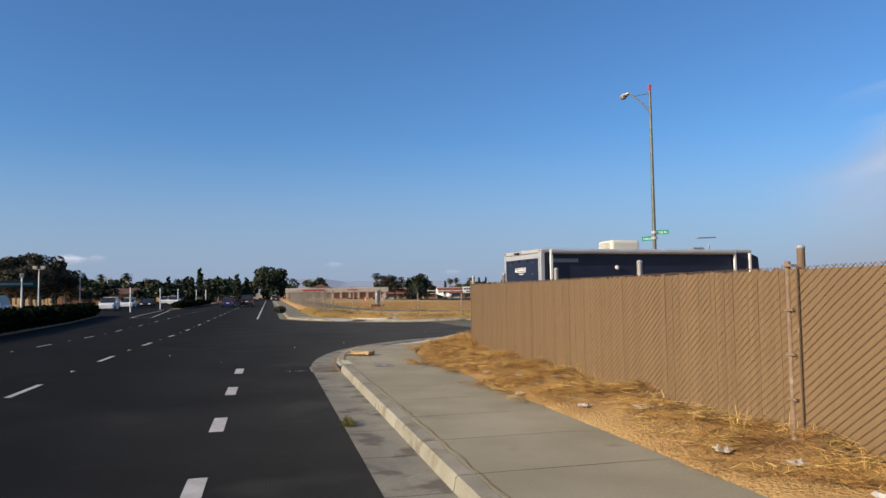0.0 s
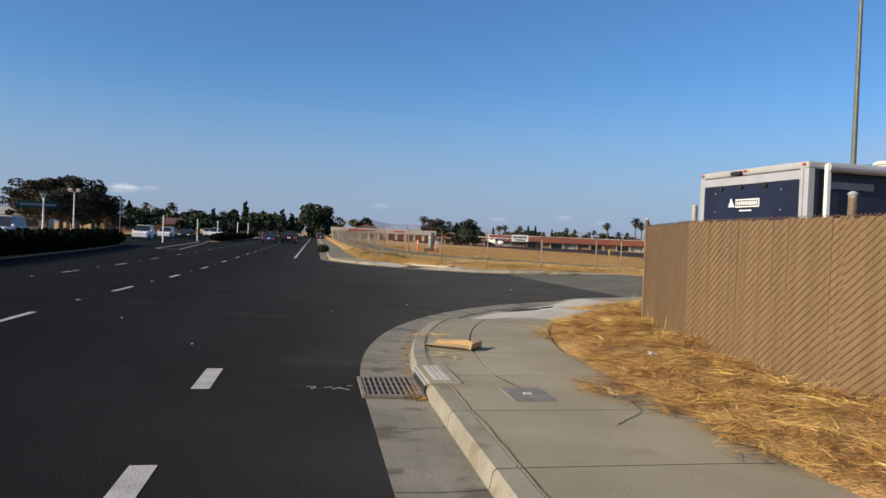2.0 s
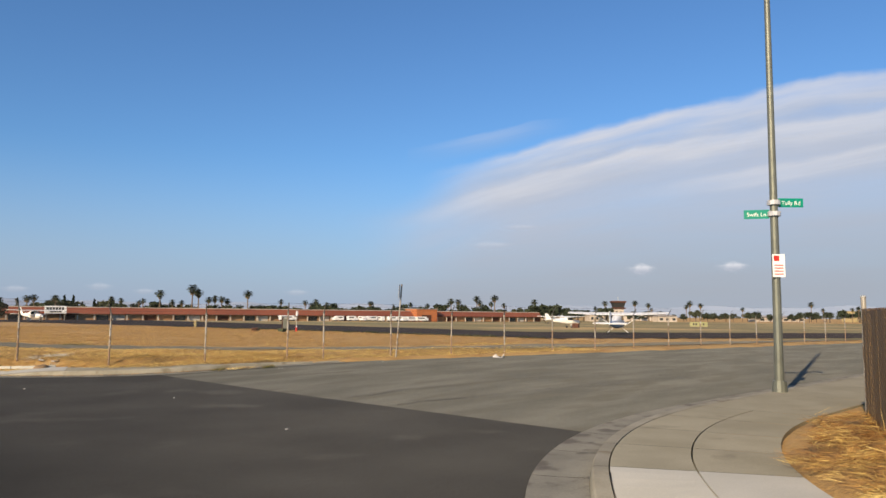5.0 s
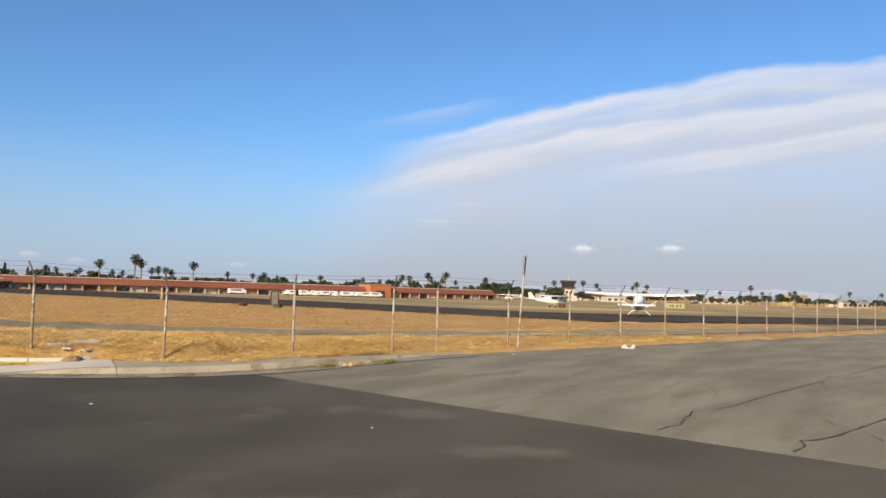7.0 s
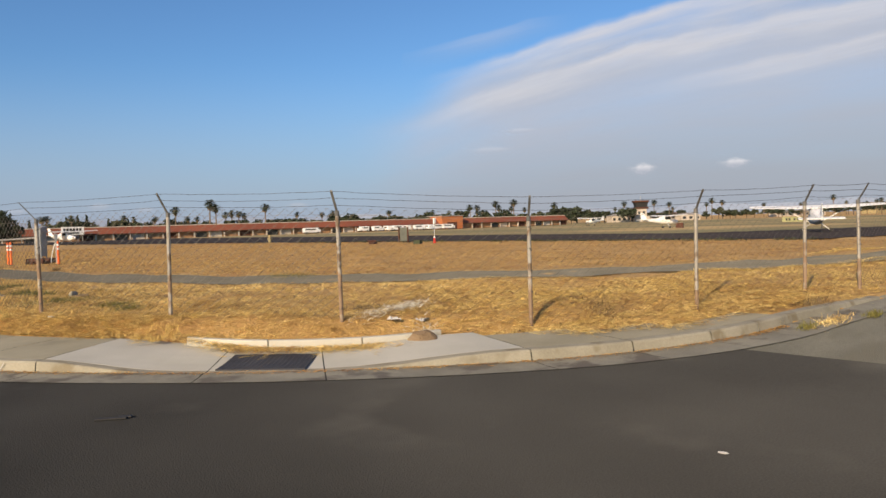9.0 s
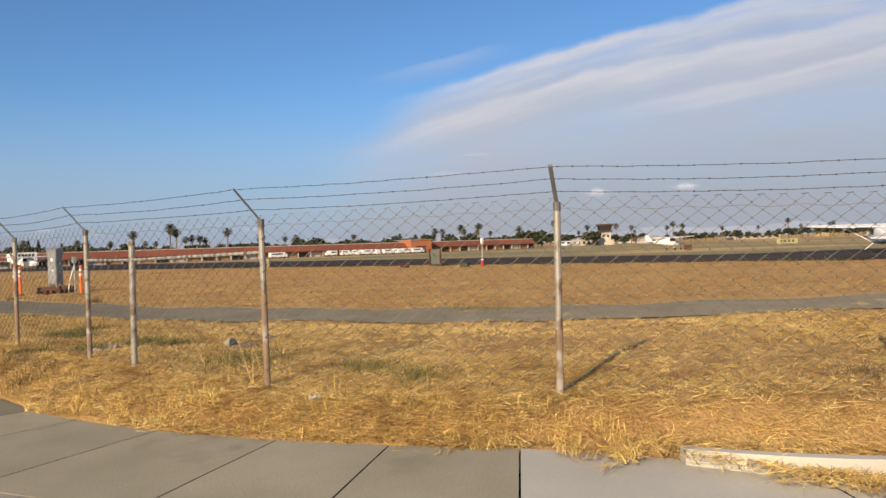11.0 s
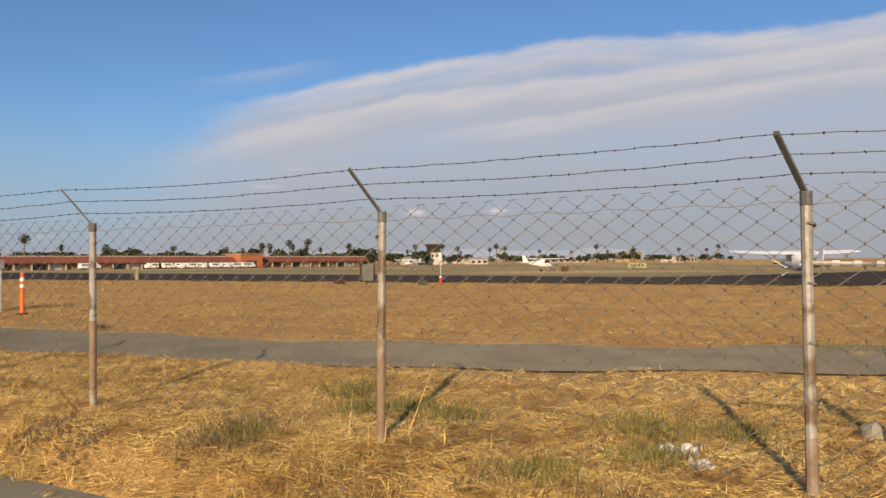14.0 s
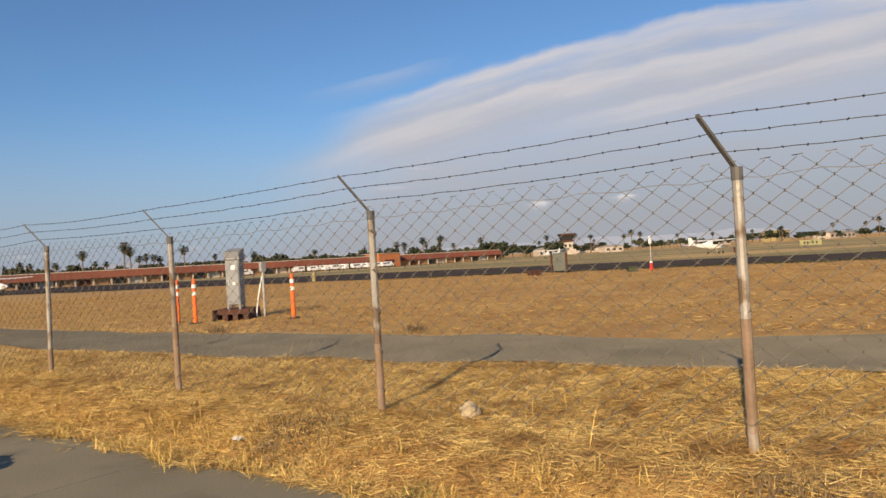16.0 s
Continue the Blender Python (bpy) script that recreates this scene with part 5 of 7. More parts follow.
def camper(x, y, turn, L, label):
    c = thing("white_van", label, "van", (x, y, soil(x, y)), turn, group="white vehicles by the hangars")
    Shape().box(-L / 2, -1.0, 0.5, L / 2, 1.0, 2.4, c=0.15).done("body", WHITE_CAR, c)
    Shape().box(L / 2 - 0.1, -0.95, 0.5, L / 2 + 1.0, 0.95, 1.7, c=0.2).done("cab", WHITE_CAR, c)
    Shape().box(-L / 2 + 0.6, -1.02, 1.5, L / 2 - 1.2, 1.02, 2.0, c=0.03).done("window", GLASS_DARK, c)
    for wx in (-L / 2 + 1.0, L / 2 - 0.3):
        for wy in (-1.0, 1.0):
            Shape().tube((wx, wy - 0.12, 0.38), (wx, wy + 0.12, 0.38), 0.38, n=12).done("wheel", BLACK, c)


random.seed(8)
for k in range(9):
    t = k / 8
    camper(200 + 38 * t + random.uniform(-1, 1), 275 - 12 * t, hang_turn + random.choice((0, 180, 90)), random.uniform(3.8, 5.6), "white van parked in a row before the hangars")
camper(176, 281, hang_turn, 6.5, "white box van standing alone before the hangars")


# ---- control tower and far buildings ----
tw = thing("control_tower", "small airfield control tower with a pale shaft and dark glazed cab", "control tower", (436, 278, soil(436, 278)), 40)
Shape().box(-5.4, -5.0, 0, 5.4, 5.0, 3.6, c=0.1).done("ground_floor", STUCCO, tw)
Shape().box(-3.4, -3.4, 3.6, 3.4, 3.4, 8.6, c=0.1).done("shaft", STUCCO, tw)
Shape().box(-4.4, -4.4, 8.6, 4.4, 4.4, 9.6, c=0.1).done("balcony", MAROON, tw)
Shape().loft([[(-3.5, -3.5, 9.6), (3.5, -3.5, 9.6), (3.5, 3.5, 9.6), (-3.5, 3.5, 9.6)], [(-4.3, -4.3, 12.8), (4.3, -4.3, 12.8), (4.3, 4.3, 12.8), (-4.3, 4.3, 12.8)]]).done("cab", BLACK, tw)
Shape().box(-4.9, -4.9, 12.8, 4.9, 4.9, 14.0, c=0.15).done("roof", MAROON, tw)
Shape().tube((0, 0, 14.0), (0, 0, 16.8), 0.2, n=6).done("mast", GALV_CLEAN, tw)
for k in range(2):
    Shape().box(-3.43, -2.2 + 2.9 * k, 5.2, -3.37, -0.7 + 2.9 * k, 6.9).done("window", GLASS_DARK, tw)


def house(x, y, turn, w, d, h, wall, roof, label, wins=4, flat=False):
    b = thing("far_building", label, "building", (x, y, soil(x, y) - 0.2), turn)
    Shape().box(-w / 2, -d / 2, 0, w / 2, d / 2, h, c=0.05).done("wall", wall, b)
    if flat:
        Shape().box(-w / 2 - 0.3, -d / 2 - 0.3, h, w / 2 + 0.3, d / 2 + 0.3, h + 0.5, c=0.05).done("roof", roof, b)
    else:
        Shape().loft([[(-w / 2 - 0.5, -d / 2 - 0.5, h), (w / 2 + 0.5, -d / 2 - 0.5, h), (w / 2 + 0.5, d / 2 + 0.5, h), (-w / 2 - 0.5, d / 2 + 0.5, h)], [(-w / 2 + d / 3, -0.1, h + d * 0.13), (w / 2 - d / 3, -0.1, h + d * 0.13), (w / 2 - d / 3, 0.1, h + d * 0.13), (-w / 2 + d / 3, 0.1, h + d * 0.13)]]).done("roof", roof, b)
    for i in range(wins):
        xx = -w / 2 + (i + 0.5) * w / wins
        Shape().box(xx - w / wins * 0.25, -d / 2 - 0.06, h * 0.3, xx + w / wins * 0.25, -d / 2 + 0.02, h * 0.7).done("window", GLASS_DARK, b)
    return b


# storage units with white columns beside the street
store = thing("storage_building", "long white building with orange roller doors between white columns", "building", (7.8, 222, soil(7.8, 222)), -3)
store.scale = (1.17, 1.0, 0.72)
Shape().box(0, 0.6, 0, 27, 10, 4.2).done("wall", STUCCO, store)
Shape().box(-0.4, -0.4, 2.6, 27.4, 0.7, 4.6, c=0.05).done("fascia", STUCCO, store)
for i in range(12):
    Shape().box(i * 2.4 - 0.25, -0.3, 0, i * 2.4 + 0.25, 0.3, 2.7, c=0.04).done("column", STUCCO, store)
    if i < 11:
        Shape().box(i * 2.4 + 0.4, 0.4, 0, i * 2.4 + 2.0, 0.62, 2.4).done("roller_door", ORANGE_WALL, store)
Shape().box(4, -0.45, 3.3, 10, -0.38, 4.0).box(16, -0.45, 3.4, 19, -0.38, 3.9).done("sign_bars", RED, store)
Shape().loft([[(6, 2, 4.6), (12, 2, 4.6), (12, 8, 4.6), (6, 8, 4.6)], [(8.9, 4.9, 6.4), (9.1, 4.9, 6.4), (9.1, 5.1, 6.4), (8.9, 5.1, 6.4)]]).done("roof", TILE_ROOF, store)
house(428, 289.5, -35, 14, 9, 4.5, STUCCO, ROOF_GREY, "pale low building beside the control tower", 4)
house(470, 262, -35, 14, 9, 4.0, STUCCO, ROOF_GREY, "pale low building far across the airfield", 3)
house(742, 216, -15, 26, 14, 10, YELLOW_WALL, ROOF_GREY, "yellow block far across the airfield", 4, True)
house(640, 250, -25, 50, 12, 4, STUCCO, ROOF_GREY, "pale low building far across the airfield", 6)
house(700, 160, -10, 60, 14, 5, STUCCO, ROOF_GREY, "pale low building far across the airfield", 6)
house(560, 330, -40, 40, 12, 5, STUCCO, TILE_ROOF, "pale house with a red roof far across the airfield", 5)
house(-38, 190, 8, 22, 12, 2.6, STUCCO_TAN, TILE_ROOF, "tan shop building with a red roof across the street", 5)
house(-20, 235, 5, 18, 10, 2.6, STUCCO_TAN, TILE_ROOF, "tan shop building across the street", 4)
house(-62, 150, 12, 26, 12, 3.0, STUCCO, ROOF_GREY, "grey shop building across the street", 5)
house(-12, 300, 2, 20, 10, 4.5, STUCCO, ROOF_GREY, "pale shop building far up the street", 4)


# ---- vehicles on the main street ----
def car(x, y, turn, paint, label, L=4.5, W=1.8, H=1.5, front=True):
    c = thing("car", label, "car", (x, y, float(road_z(x, y)) + 0.01), turn)
    hw = W / 2
    Shape().loft([[(-hw * 0.92, -L / 2, 0.35), (hw * 0.92, -L / 2, 0.35), (hw * 0.9, -L / 2, H * 0.55), (-hw * 0.9, -L / 2, H * 0.55)],
                  [(-hw, -L / 2 + 0.3, 0.25), (hw, -L / 2 + 0.3, 0.25), (hw, -L / 2 + 0.3, H * 0.62), (-hw, -L / 2 + 0.3, H * 0.62)],
                  [(-hw, L / 2 - 0.5, 0.25), (hw, L / 2 - 0.5, 0.25), (hw, L / 2 - 0.5, H * 0.58), (-hw, L / 2 - 0.5, H * 0.58)],
                  [(-hw * 0.9, L / 2, 0.35), (hw * 0.9, L / 2, 0.35), (hw * 0.88, L / 2, H * 0.48), (-hw * 0.88, L / 2, H * 0.48)]]).done("body", paint, c)
    Shape().loft([[(-hw * 0.95, -L / 2 + 0.35, H * 0.6), (hw * 0.95, -L / 2 + 0.35, H * 0.6), (hw * 0.95, L * 0.22, H * 0.6), (-hw * 0.95, L * 0.22, H * 0.6)],
                  [(-hw * 0.78, -L / 2 + 0.7, H), (hw * 0.78, -L / 2 + 0.7, H), (hw * 0.78, L * 0.04, H), (-hw * 0.78, L * 0.04, H)]]).done("cabin", GLASS_DARK, c)
    Shape().box(-hw * 0.78, -L / 2 + 0.68, H - 0.02, hw * 0.78, L * 0.05, H + 0.04, c=0.015).done("roof", paint, c)
    for sd in (-1, 1):
        Shape().box(sd * hw * 0.7 - 0.2, L / 2 - 0.06, H * 0.36, sd * hw * 0.7 + 0.2, L / 2 + 0.02, H * 0.46, c=0.02).done("headlight", WHITE, c)
        Shape().box(sd * hw * 0.75 - 0.15, -L / 2 - 0.02, H * 0.4, sd * hw * 0.75 + 0.15, -L / 2 + 0.05, H * 0.52, c=0.02).done("tail_light", RED, c)
        Shape().box(sd * (hw + 0.12) - 0.1, L * 0.16, H * 0.6, sd * (hw + 0.12) + 0.1, L * 0.2, H * 0.7, c=0.02).done("mirror", paint, c)
        for yy in (-L * 0.3, L * 0.31):
            w = Shape().tube((sd * hw - 0.11, yy, 0.33), (sd * hw + 0.02, yy, 0.33), 0.33, n=16).done("wheel", BLACK, c)
            Shape().tube((sd * hw - 0.1, yy, 0.33), (sd * hw + 0.03, yy, 0.33), 0.19, n=10).done("rim", GALV_CLEAN, w)
    Shape().box(-0.6, -L / 2 - 0.03, 0.3, 0.6, -L / 2 + 0.02, 0.45, c=0.02).done("bumper", BLACK, c)
    Shape().box(-0.25, -L / 2 - 0.035, H * 0.42, 0.25, -L / 2 - 0.02, H * 0.5).done("plate_bar", WHITE, c)


car(-3.8, 105, 0, BLUE_CAR, "dark blue saloon car driving away in the middle lane")
car(-1.1, 108, 0, BLACK_CAR, "black sport utility car driving away in the near lane", 4.7, 1.95, 1.85)
car(-18.9, 95, 180, WHITE_CAR, "white sport utility car coming the other way", 4.8, 1.95, 1.8)
car(-19.4, 112, 180, WHITE_CAR, "white car with dark windows waiting to turn", 4.6, 1.85, 1.65)
car(-17.7, 119, 180, BLACK_CAR, "black car coming the other way")
car(-16.1, 142, 180, WHITE_CAR, "white pick-up coming the other way", 5.4, 2.0, 1.85)
car(-20.0, 160, 180, WHITE_CAR, "white car coming the other way", 4.6, 1.85, 1.7)
car(-22.5, 62, 178, WHITE_CAR, "white van coming the other way behind the hedge", 5.2, 2.0, 2.1)
car(3.9, 230, 0, WHITE_CAR, "white car parked at the kerb far up the street", 4.6, 1.85, 1.6)
car(4.0, 180, 0, BLACK_CAR, "dark car parked at the kerb far up the street", 4.6, 1.85, 1.6)

# ---- median with hedge, lamps and name sign ----
med = thing("median", "low earth median between the carriageways", "median", kind="structure")
for x0, y0, x1, y1, half in ((-10.6, 8, -12.7, 46, 0.75), (-12.7, 46, -14.8, 66, 0.75), (-10.7, 96, -10.7, 130, 0.75), (-10.7, 130, -10.2, 300, 1.2)):
    zz = float(road_z(0, (y0 + y1) / 2)) - 0.05
    Shape().box(-half, 0, 0, half, math.hypot(x1 - x0, y1 - y0), 0.12, pose(x0, y0, zz, 0, 0, -math.degrees(math.atan2(x1 - x0, y1 - y0))), c=0.04).done("island", DIRT, med)

# ---- trees and hedges ----


def leaves(rng, centre, radii, n, size, droop=0.0):
    """Small bent leaf clumps scattered in an ellipsoid: arrays of vertices and triangles."""
    d = rng.normal(size=(n, 3))
    d /= np.linalg.norm(d, axis=1)[:, None]
    c = np.asarray(centre) + d * np.asarray(radii) * (rng.uniform(0.45, 1.0, (n, 1)) ** 0.5)
    a, b = rng.normal(size=(n, 3)), rng.normal(size=(n, 3))
    a /= np.linalg.norm(a, axis=1)[:, None]
    b -= a * (a * b).sum(1)[:, None]
    b /= np.linalg.norm(b, axis=1)[:, None]
    s = size * rng.uniform(0.5, 1.4, (n, 1))
    v = np.stack([c - a * s, c + b * s * 0.6, c + a * s, c - b * s * 0.6 - [0, 0, 0.0]], 1)
    v[:, 1, 2] -= s[:, 0] * 0.25
    i = np.arange(n)[:, None] * 4
    return v.reshape(-1, 3), np.concatenate([i + [0, 1, 2], i + [0, 2, 3]])


def merge(parts):
    v, f, k = [], [], 0
    for a, b in parts:
        v.append(a), f.append(b + k)
        k += len(a)
    return np.concatenate(v), np.concatenate(f)


def broad_tree(seed, h, w, mat, label, flat=0.55, n=3200, lumps=16, low=0.3, size=0.28, puff=(0.13, 0.24), drop=(0.55, 1.0)):
    rng = np.random.default_rng(seed)
    t = thing("tree", label, "tree")
    sh = Shape().tube((0, 0, -0.3), (0.1, 0, h * 0.35), h * 0.035, h * 0.022, 8)
    parts = []
    for k in range(lumps):
        a, r = rng.uniform(0, 6.28), rng.uniform(0.1, 0.85)
        c = (w / 2 * r * math.cos(a), w / 2 * r * math.sin(a), h * (low + (0.86 - low) * (1 - r * r * 0.6) * rng.uniform(*drop)))
        q = w * rng.uniform(*puff)
        sh.tube((0.1, 0, h * 0.3), c, h * 0.013, h * 0.004, 5, False)
        parts.append(leaves(rng, c, (q, q, q * flat * 1.3), n // lumps, size * w / 8))
    sh.done("trunk", BARK, t)
    bulk("crown", *merge(parts), mat, t)
    return t


def conifer(seed, h, w, mat, label, n=2200):
    rng = np.random.default_rng(seed)
    t = thing("conifer", label, "tree")
    Shape().tube((0, 0, -0.3), (0, 0, h * 0.95), h * 0.02, 0.02, 7).done("trunk", BARK, t)
    parts = []
    for k in range(22):
        z = k / 21
        r = w / 2 * (1 - z) ** 0.8 * rng.uniform(0.75, 1.1) + 0.1
        parts.append(leaves(rng, (rng.uniform(-0.1, 0.1) * w, rng.uniform(-0.1, 0.1) * w, h * (0.12 + 0.86 * z)), (r, r, h * 0.045), int(n / 22), 0.05 * w + 0.12))
    bulk("crown", *merge(parts), mat, t)
    return t


def palm(seed, h, r, label, n=64):
    rng = np.random.default_rng(seed)
    t = thing("palm_tree", label, "palm tree")
    lean = rng.uniform(-0.3, 0.3, 2)
    pts = [Vector((lean[0] * (k / 6) ** 2, lean[1] * (k / 6) ** 2, h * k / 6)) for k in range(7)]
    sh = Shape()
    for k in range(6):
        sh.tube(pts[k], pts[k + 1], 0.22 - 0.015 * k, 0.205 - 0.015 * k, 8, k in (0, 5))
    sh.done("trunk", BARK, t)
    top = np.array(pts[-1])
    vs, fs, k = [], [], 0
    for i in range(n):
        a, up = rng.uniform(0, 6.28), math.asin(rng.uniform(-0.75, 1.0))
        L = r * rng.uniform(0.5, 0.72)
        ca, cz = math.cos(up), math.sin(up)
        for s in range(4):
            t0, t1 = s / 4, (s + 1) / 4
            p = [top + np.array([math.cos(a) * L * q * ca, math.sin(a) * L * q * ca, L * (cz * q - 0.22 * q * q)]) for q in (t0, t1)]
            wd = 0.17 * r * (0.3 + t0)
            side = np.array([-math.sin(a), math.cos(a), 0.0]) * wd
            dr = np.array([0, 0, -wd * 0.3])
            vs += [p[0], p[1], p[0] * 0.4 + p[1] * 0.6 + side + dr, p[0] * 0.4 + p[1] * 0.6 - side + dr]
            fs += [(k, k + 1, k + 2), (k, k + 3, k + 1)]
            k += 4
    bulk("fronds", np.array(vs), np.array(fs), LEAF_PALM, t)
    # skirt of dead fronds
    v, f = leaves(rng, top - [0, 0, r * 0.45], (r * 0.25, r * 0.25, r * 0.4), 60, r * 0.14)
    bulk("skirt", v, f, LEAF_BROWN, t)
    return t


PALMS = [palm(21 + k, 10.0, 2.5, lab) for k, lab in enumerate(("tall fan palm with a round dark head", "slim fan palm against the sky", "fan palm with a shaggy skirt"))]
BROADS = [broad_tree(31, 8, 9, LEAF_DARK, "dense dark tree with a round crown"), broad_tree(32, 8, 8, LEAF_OLIVE, "olive green broad tree with an uneven crown"), broad_tree(33, 8, 7, LEAF_DARK, "dark bushy tree with low crown", low=0.15), broad_tree(34, 8, 6.5, LEAF_OLIVE, "tall ragged olive green tree", lumps=22, low=0.2), broad_tree(35, 8, 6.0, LEAF_GUM, "tall ragged grey-green gum tree with gaps in its crown", n=5600, lumps=44, low=0.14, size=0.2, puff=(0.07, 0.15), drop=(0.25, 1.0)), broad_tree(36, 8, 11, LEAF_DARK, "broad dense dark tree with a low flat crown", n=6000, lumps=34, low=0.08, size=0.24, puff=(0.12, 0.2), drop=(0.12, 1.0))]
FAR_BROADS = [broad_tree(51 + k, 8, w, m, lab, n=620, lumps=14, low=lo, size=0.62) for k, (w, m, lab, lo) in enumerate(((9, LEAF_DARK, "distant dark round tree", 0.2), (8, LEAF_OLIVE, "distant olive green tree", 0.2), (7, LEAF_DARK, "distant dark bushy tree with low crown", 0.1), (6, LEAF_DARK, "distant tall ragged dark tree", 0.15)))]
CONES = [conifer(41, 10, 4.5, LEAF_DARK, "dark pointed conifer against the sky"), conifer(42, 10, 2.0, LEAF_DARK, "slim dark cypress against the sky")]
used = set()


def plant(src, x, y, h, base, wide=1.0, group="trees along the skyline"):
    """Places a tree of that height; the first use takes the original."""
    s = h / base
    m = pose(x, y, soil(x, y) - 0.1, 0, 0, (x * 37 + y * 53) % 360)
    if src.name not in used:
        used.add(src.name)
        src.matrix_basis = m
        ob = src
    else:
        ob = copy_thing(src, m)
    ob.scale = (s * wide, s * wide, s)
    ob["group"] = group
    return ob


def by_bearing(cx, cy, az, dist):
    return cx + dist * math.sin(radians(az)), cy + dist * math.cos(radians(az))


# palms and trees behind the hangars, by bearing from the side street
for az, el, dist, kind in ((24.85, 1.76, 360, 0), (25.7, 1.05, 380, 2), (27.3, 2.25, 336, 0), (27.75, 1.9, 345, 1), (31.4, 1.86, 372, 1), (16.4, 1.27, 330, 0), (23.3, 0.95, 370, 1), (26.4, 1.0, 380, 0), (28.4, 1.3, 370, 2), (28.9, 1.4, 372, 0), (29.4, 1.35, 374, 1), (29.8, 1.2, 378, 2),
                           (36.5, 1.22, 430, 2), (47.3, 1.36, 470, 2), (47.9, 1.3, 470, 0), (49.34, 1.58, 480, 1), (49.6, 1.2, 480, 0), (50.75, 1.66, 490, 1), (53.86, 1.33, 500, 2), (40.9, 1.1, 430, 1)):
    x, y = by_bearing(2.75, 32.1, az, dist)
    plant(PALMS[kind], x, y, dist * math.tan(radians(el)) + 1.6 - soil(x, y), 11.0, 1.3, "palms behind the hangars")
for az, el, dist, kind in ((65.5, 1.25, 560, 2), (66.2, 1.05, 580, 0), (62.7, 0.7, 560, 1), (71.4, 0.7, 600, 2), (74.2, 0.7, 640, 1), (76.0, 0.75, 640, 0), (69.0, 0.75, 620, 1), (58.5, 0.8, 540, 2)):
    x, y = by_bearing(2.75, 32.1, az, dist)
    plant(PALMS[kind], x, y, dist * math.tan(radians(el)) + 1.6 - soil(x, y), 11.0, 1.2, "palms behind the hangars")
random.seed(12)
az = 11.0
while az < 84:
    dist = random.uniform(340, 420) + max(0, az - 44) * 9
    x, y = by_bearing(2.75, 32.1, az, dist)
    hmax = random.choice((0.35, 0.5, 0.65, 0.85)) if az < 60 else random.choice((0.25, 0.3, 0.4, 0.55))
    plant(random.choice(FAR_BROADS), x, y, dist * math.tan(radians(hmax)) + 1.6 - soil(x, y), 7.3, random.uniform(1.0, 1.6))
    az += random.uniform(0.25, 0.9)
    if random.random() < 0.22:
        x, y = by_bearing(2.75, 32.1, az, dist + 30)
        plant(random.choice(PALMS), x, y, (dist + 30) * math.tan(radians(random.uniform(0.75, 1.25))) + 1.6 - soil(x, y), 11.0, 1.2, "palms behind the hangars")
for az, el, dist in ((17.6, 1.1, 350), (18.3, 1.2, 350), (18.9, 1.2, 352), (20.3, 0.95, 355), (21.6, 0.9, 360), (15.3, 0.95, 350)):
    x, y = by_bearing(2.75, 32.1, az, dist)
    plant(CONES[1], x, y, dist * math.tan(radians(el)) + 2 - soil(x, y), 10.0, 1.2)
# low trees before the shops, and the line beyond them
random.seed(17)
az = -17.0
while az < -0.5:
    dist = random.uniform(175, 300)
    x, y = by_bearing(2.2, -11.8, az, dist)
    if x < -11:
        plant(random.choice(FAR_BROADS + CONES[:1]), x, y, dist * math.tan(radians(random.uniform(0.6, 1.3))) + 1.7, 7.6, random.uniform(0.9, 1.5), "street trees")
    az += random.uniform(0.13, 0.34)
# trees round the street's far end, by bearing from the start
for az, el, dist, k, wide in ((-18.6, 3.0, 150, 4, 1.2), (-17.6, 3.1, 152, 4, 1.1), (-16.6, 3.3, 150, 4, 1.1), (-15.6, 3.45, 148, 4, 1.2), (-14.7, 3.0, 155, 4, 1.1), (-14.0, 2.3, 160, 4, 1.1), (-16.1, 2.4, 140, 4, 1.2), (-17.3, 2.2, 138, 4, 1.1), (-12.6, 1.2, 210, 2, 1.3), (-9.0, 1.1, 260, 2, 1.4), (-8.2, 1.2, 260, 0, 1.2), (-6.2, 1.15, 270, 2, 1.3),
                              (-3.7, 1.25, 250, 0, 1.4), (-3.0, 1.2, 255, 0, 1.3), (-1.5, 1.0, 280, 2, 1.1), (-0.45, 2.05, 262, 3, 0.9), (0.35, 1.9, 262, 5, 1.05), (3.6, 1.25, 290, 1, 1.2), (4.2, 0.9, 300, 2, 1.3), (9.0, 1.6, 300, 4, 1.2), (9.7, 1.5, 300, 4, 1.3), (11.7, 1.35, 300, 5, 0.9)):
    x, y = by_bearing(2.2, -11.8, az, dist)
    plant((BROADS if dist < 165 or 255 < dist < 266 or dist == 300 else FAR_BROADS)[k], x, y, dist * math.tan(radians(el)) + 1.7 - soil(x, y), 7.3, wide, "street trees")
for az, el, dist, k, wide in ((-7.2, 1.4, 240, 0, 1.0), (-5.0, 2.0, 260, 0, 0.9), (-5.6, 1.3, 262, 0, 1.0), (-2.3, 1.55, 230, 0, 1.1), (-1.7, 1.3, 232, 0, 1.1), (-9.8, 1.2, 250, 0, 1.1)):
    x, y = by_bearing(2.2, -11.8, az, dist)
    plant(CONES[k], x, y, dist * math.tan(radians(el)) + 1.7 - soil(x, y), 10.0, wide, "street trees")
for az, el, dist, k in ((-11.8, 1.6, 240, 0), (-10.1, 1.7, 240, 2), (-8.7, 1.3, 250, 1), (-12.9, 1.4, 250, 1), (8.3, 1.55, 310, 0), (14.1, 1.05, 330, 1), (15.7, 1.1, 330, 2), (-6.6, 1.25, 260, 1)):
    x, y = by_bearing(2.2, -11.8, az, dist)
    plant(PALMS[k], x, y, dist * math.tan(radians(el)) + 1.7 - soil(x, y), 11.0, 1.5, "street palms")

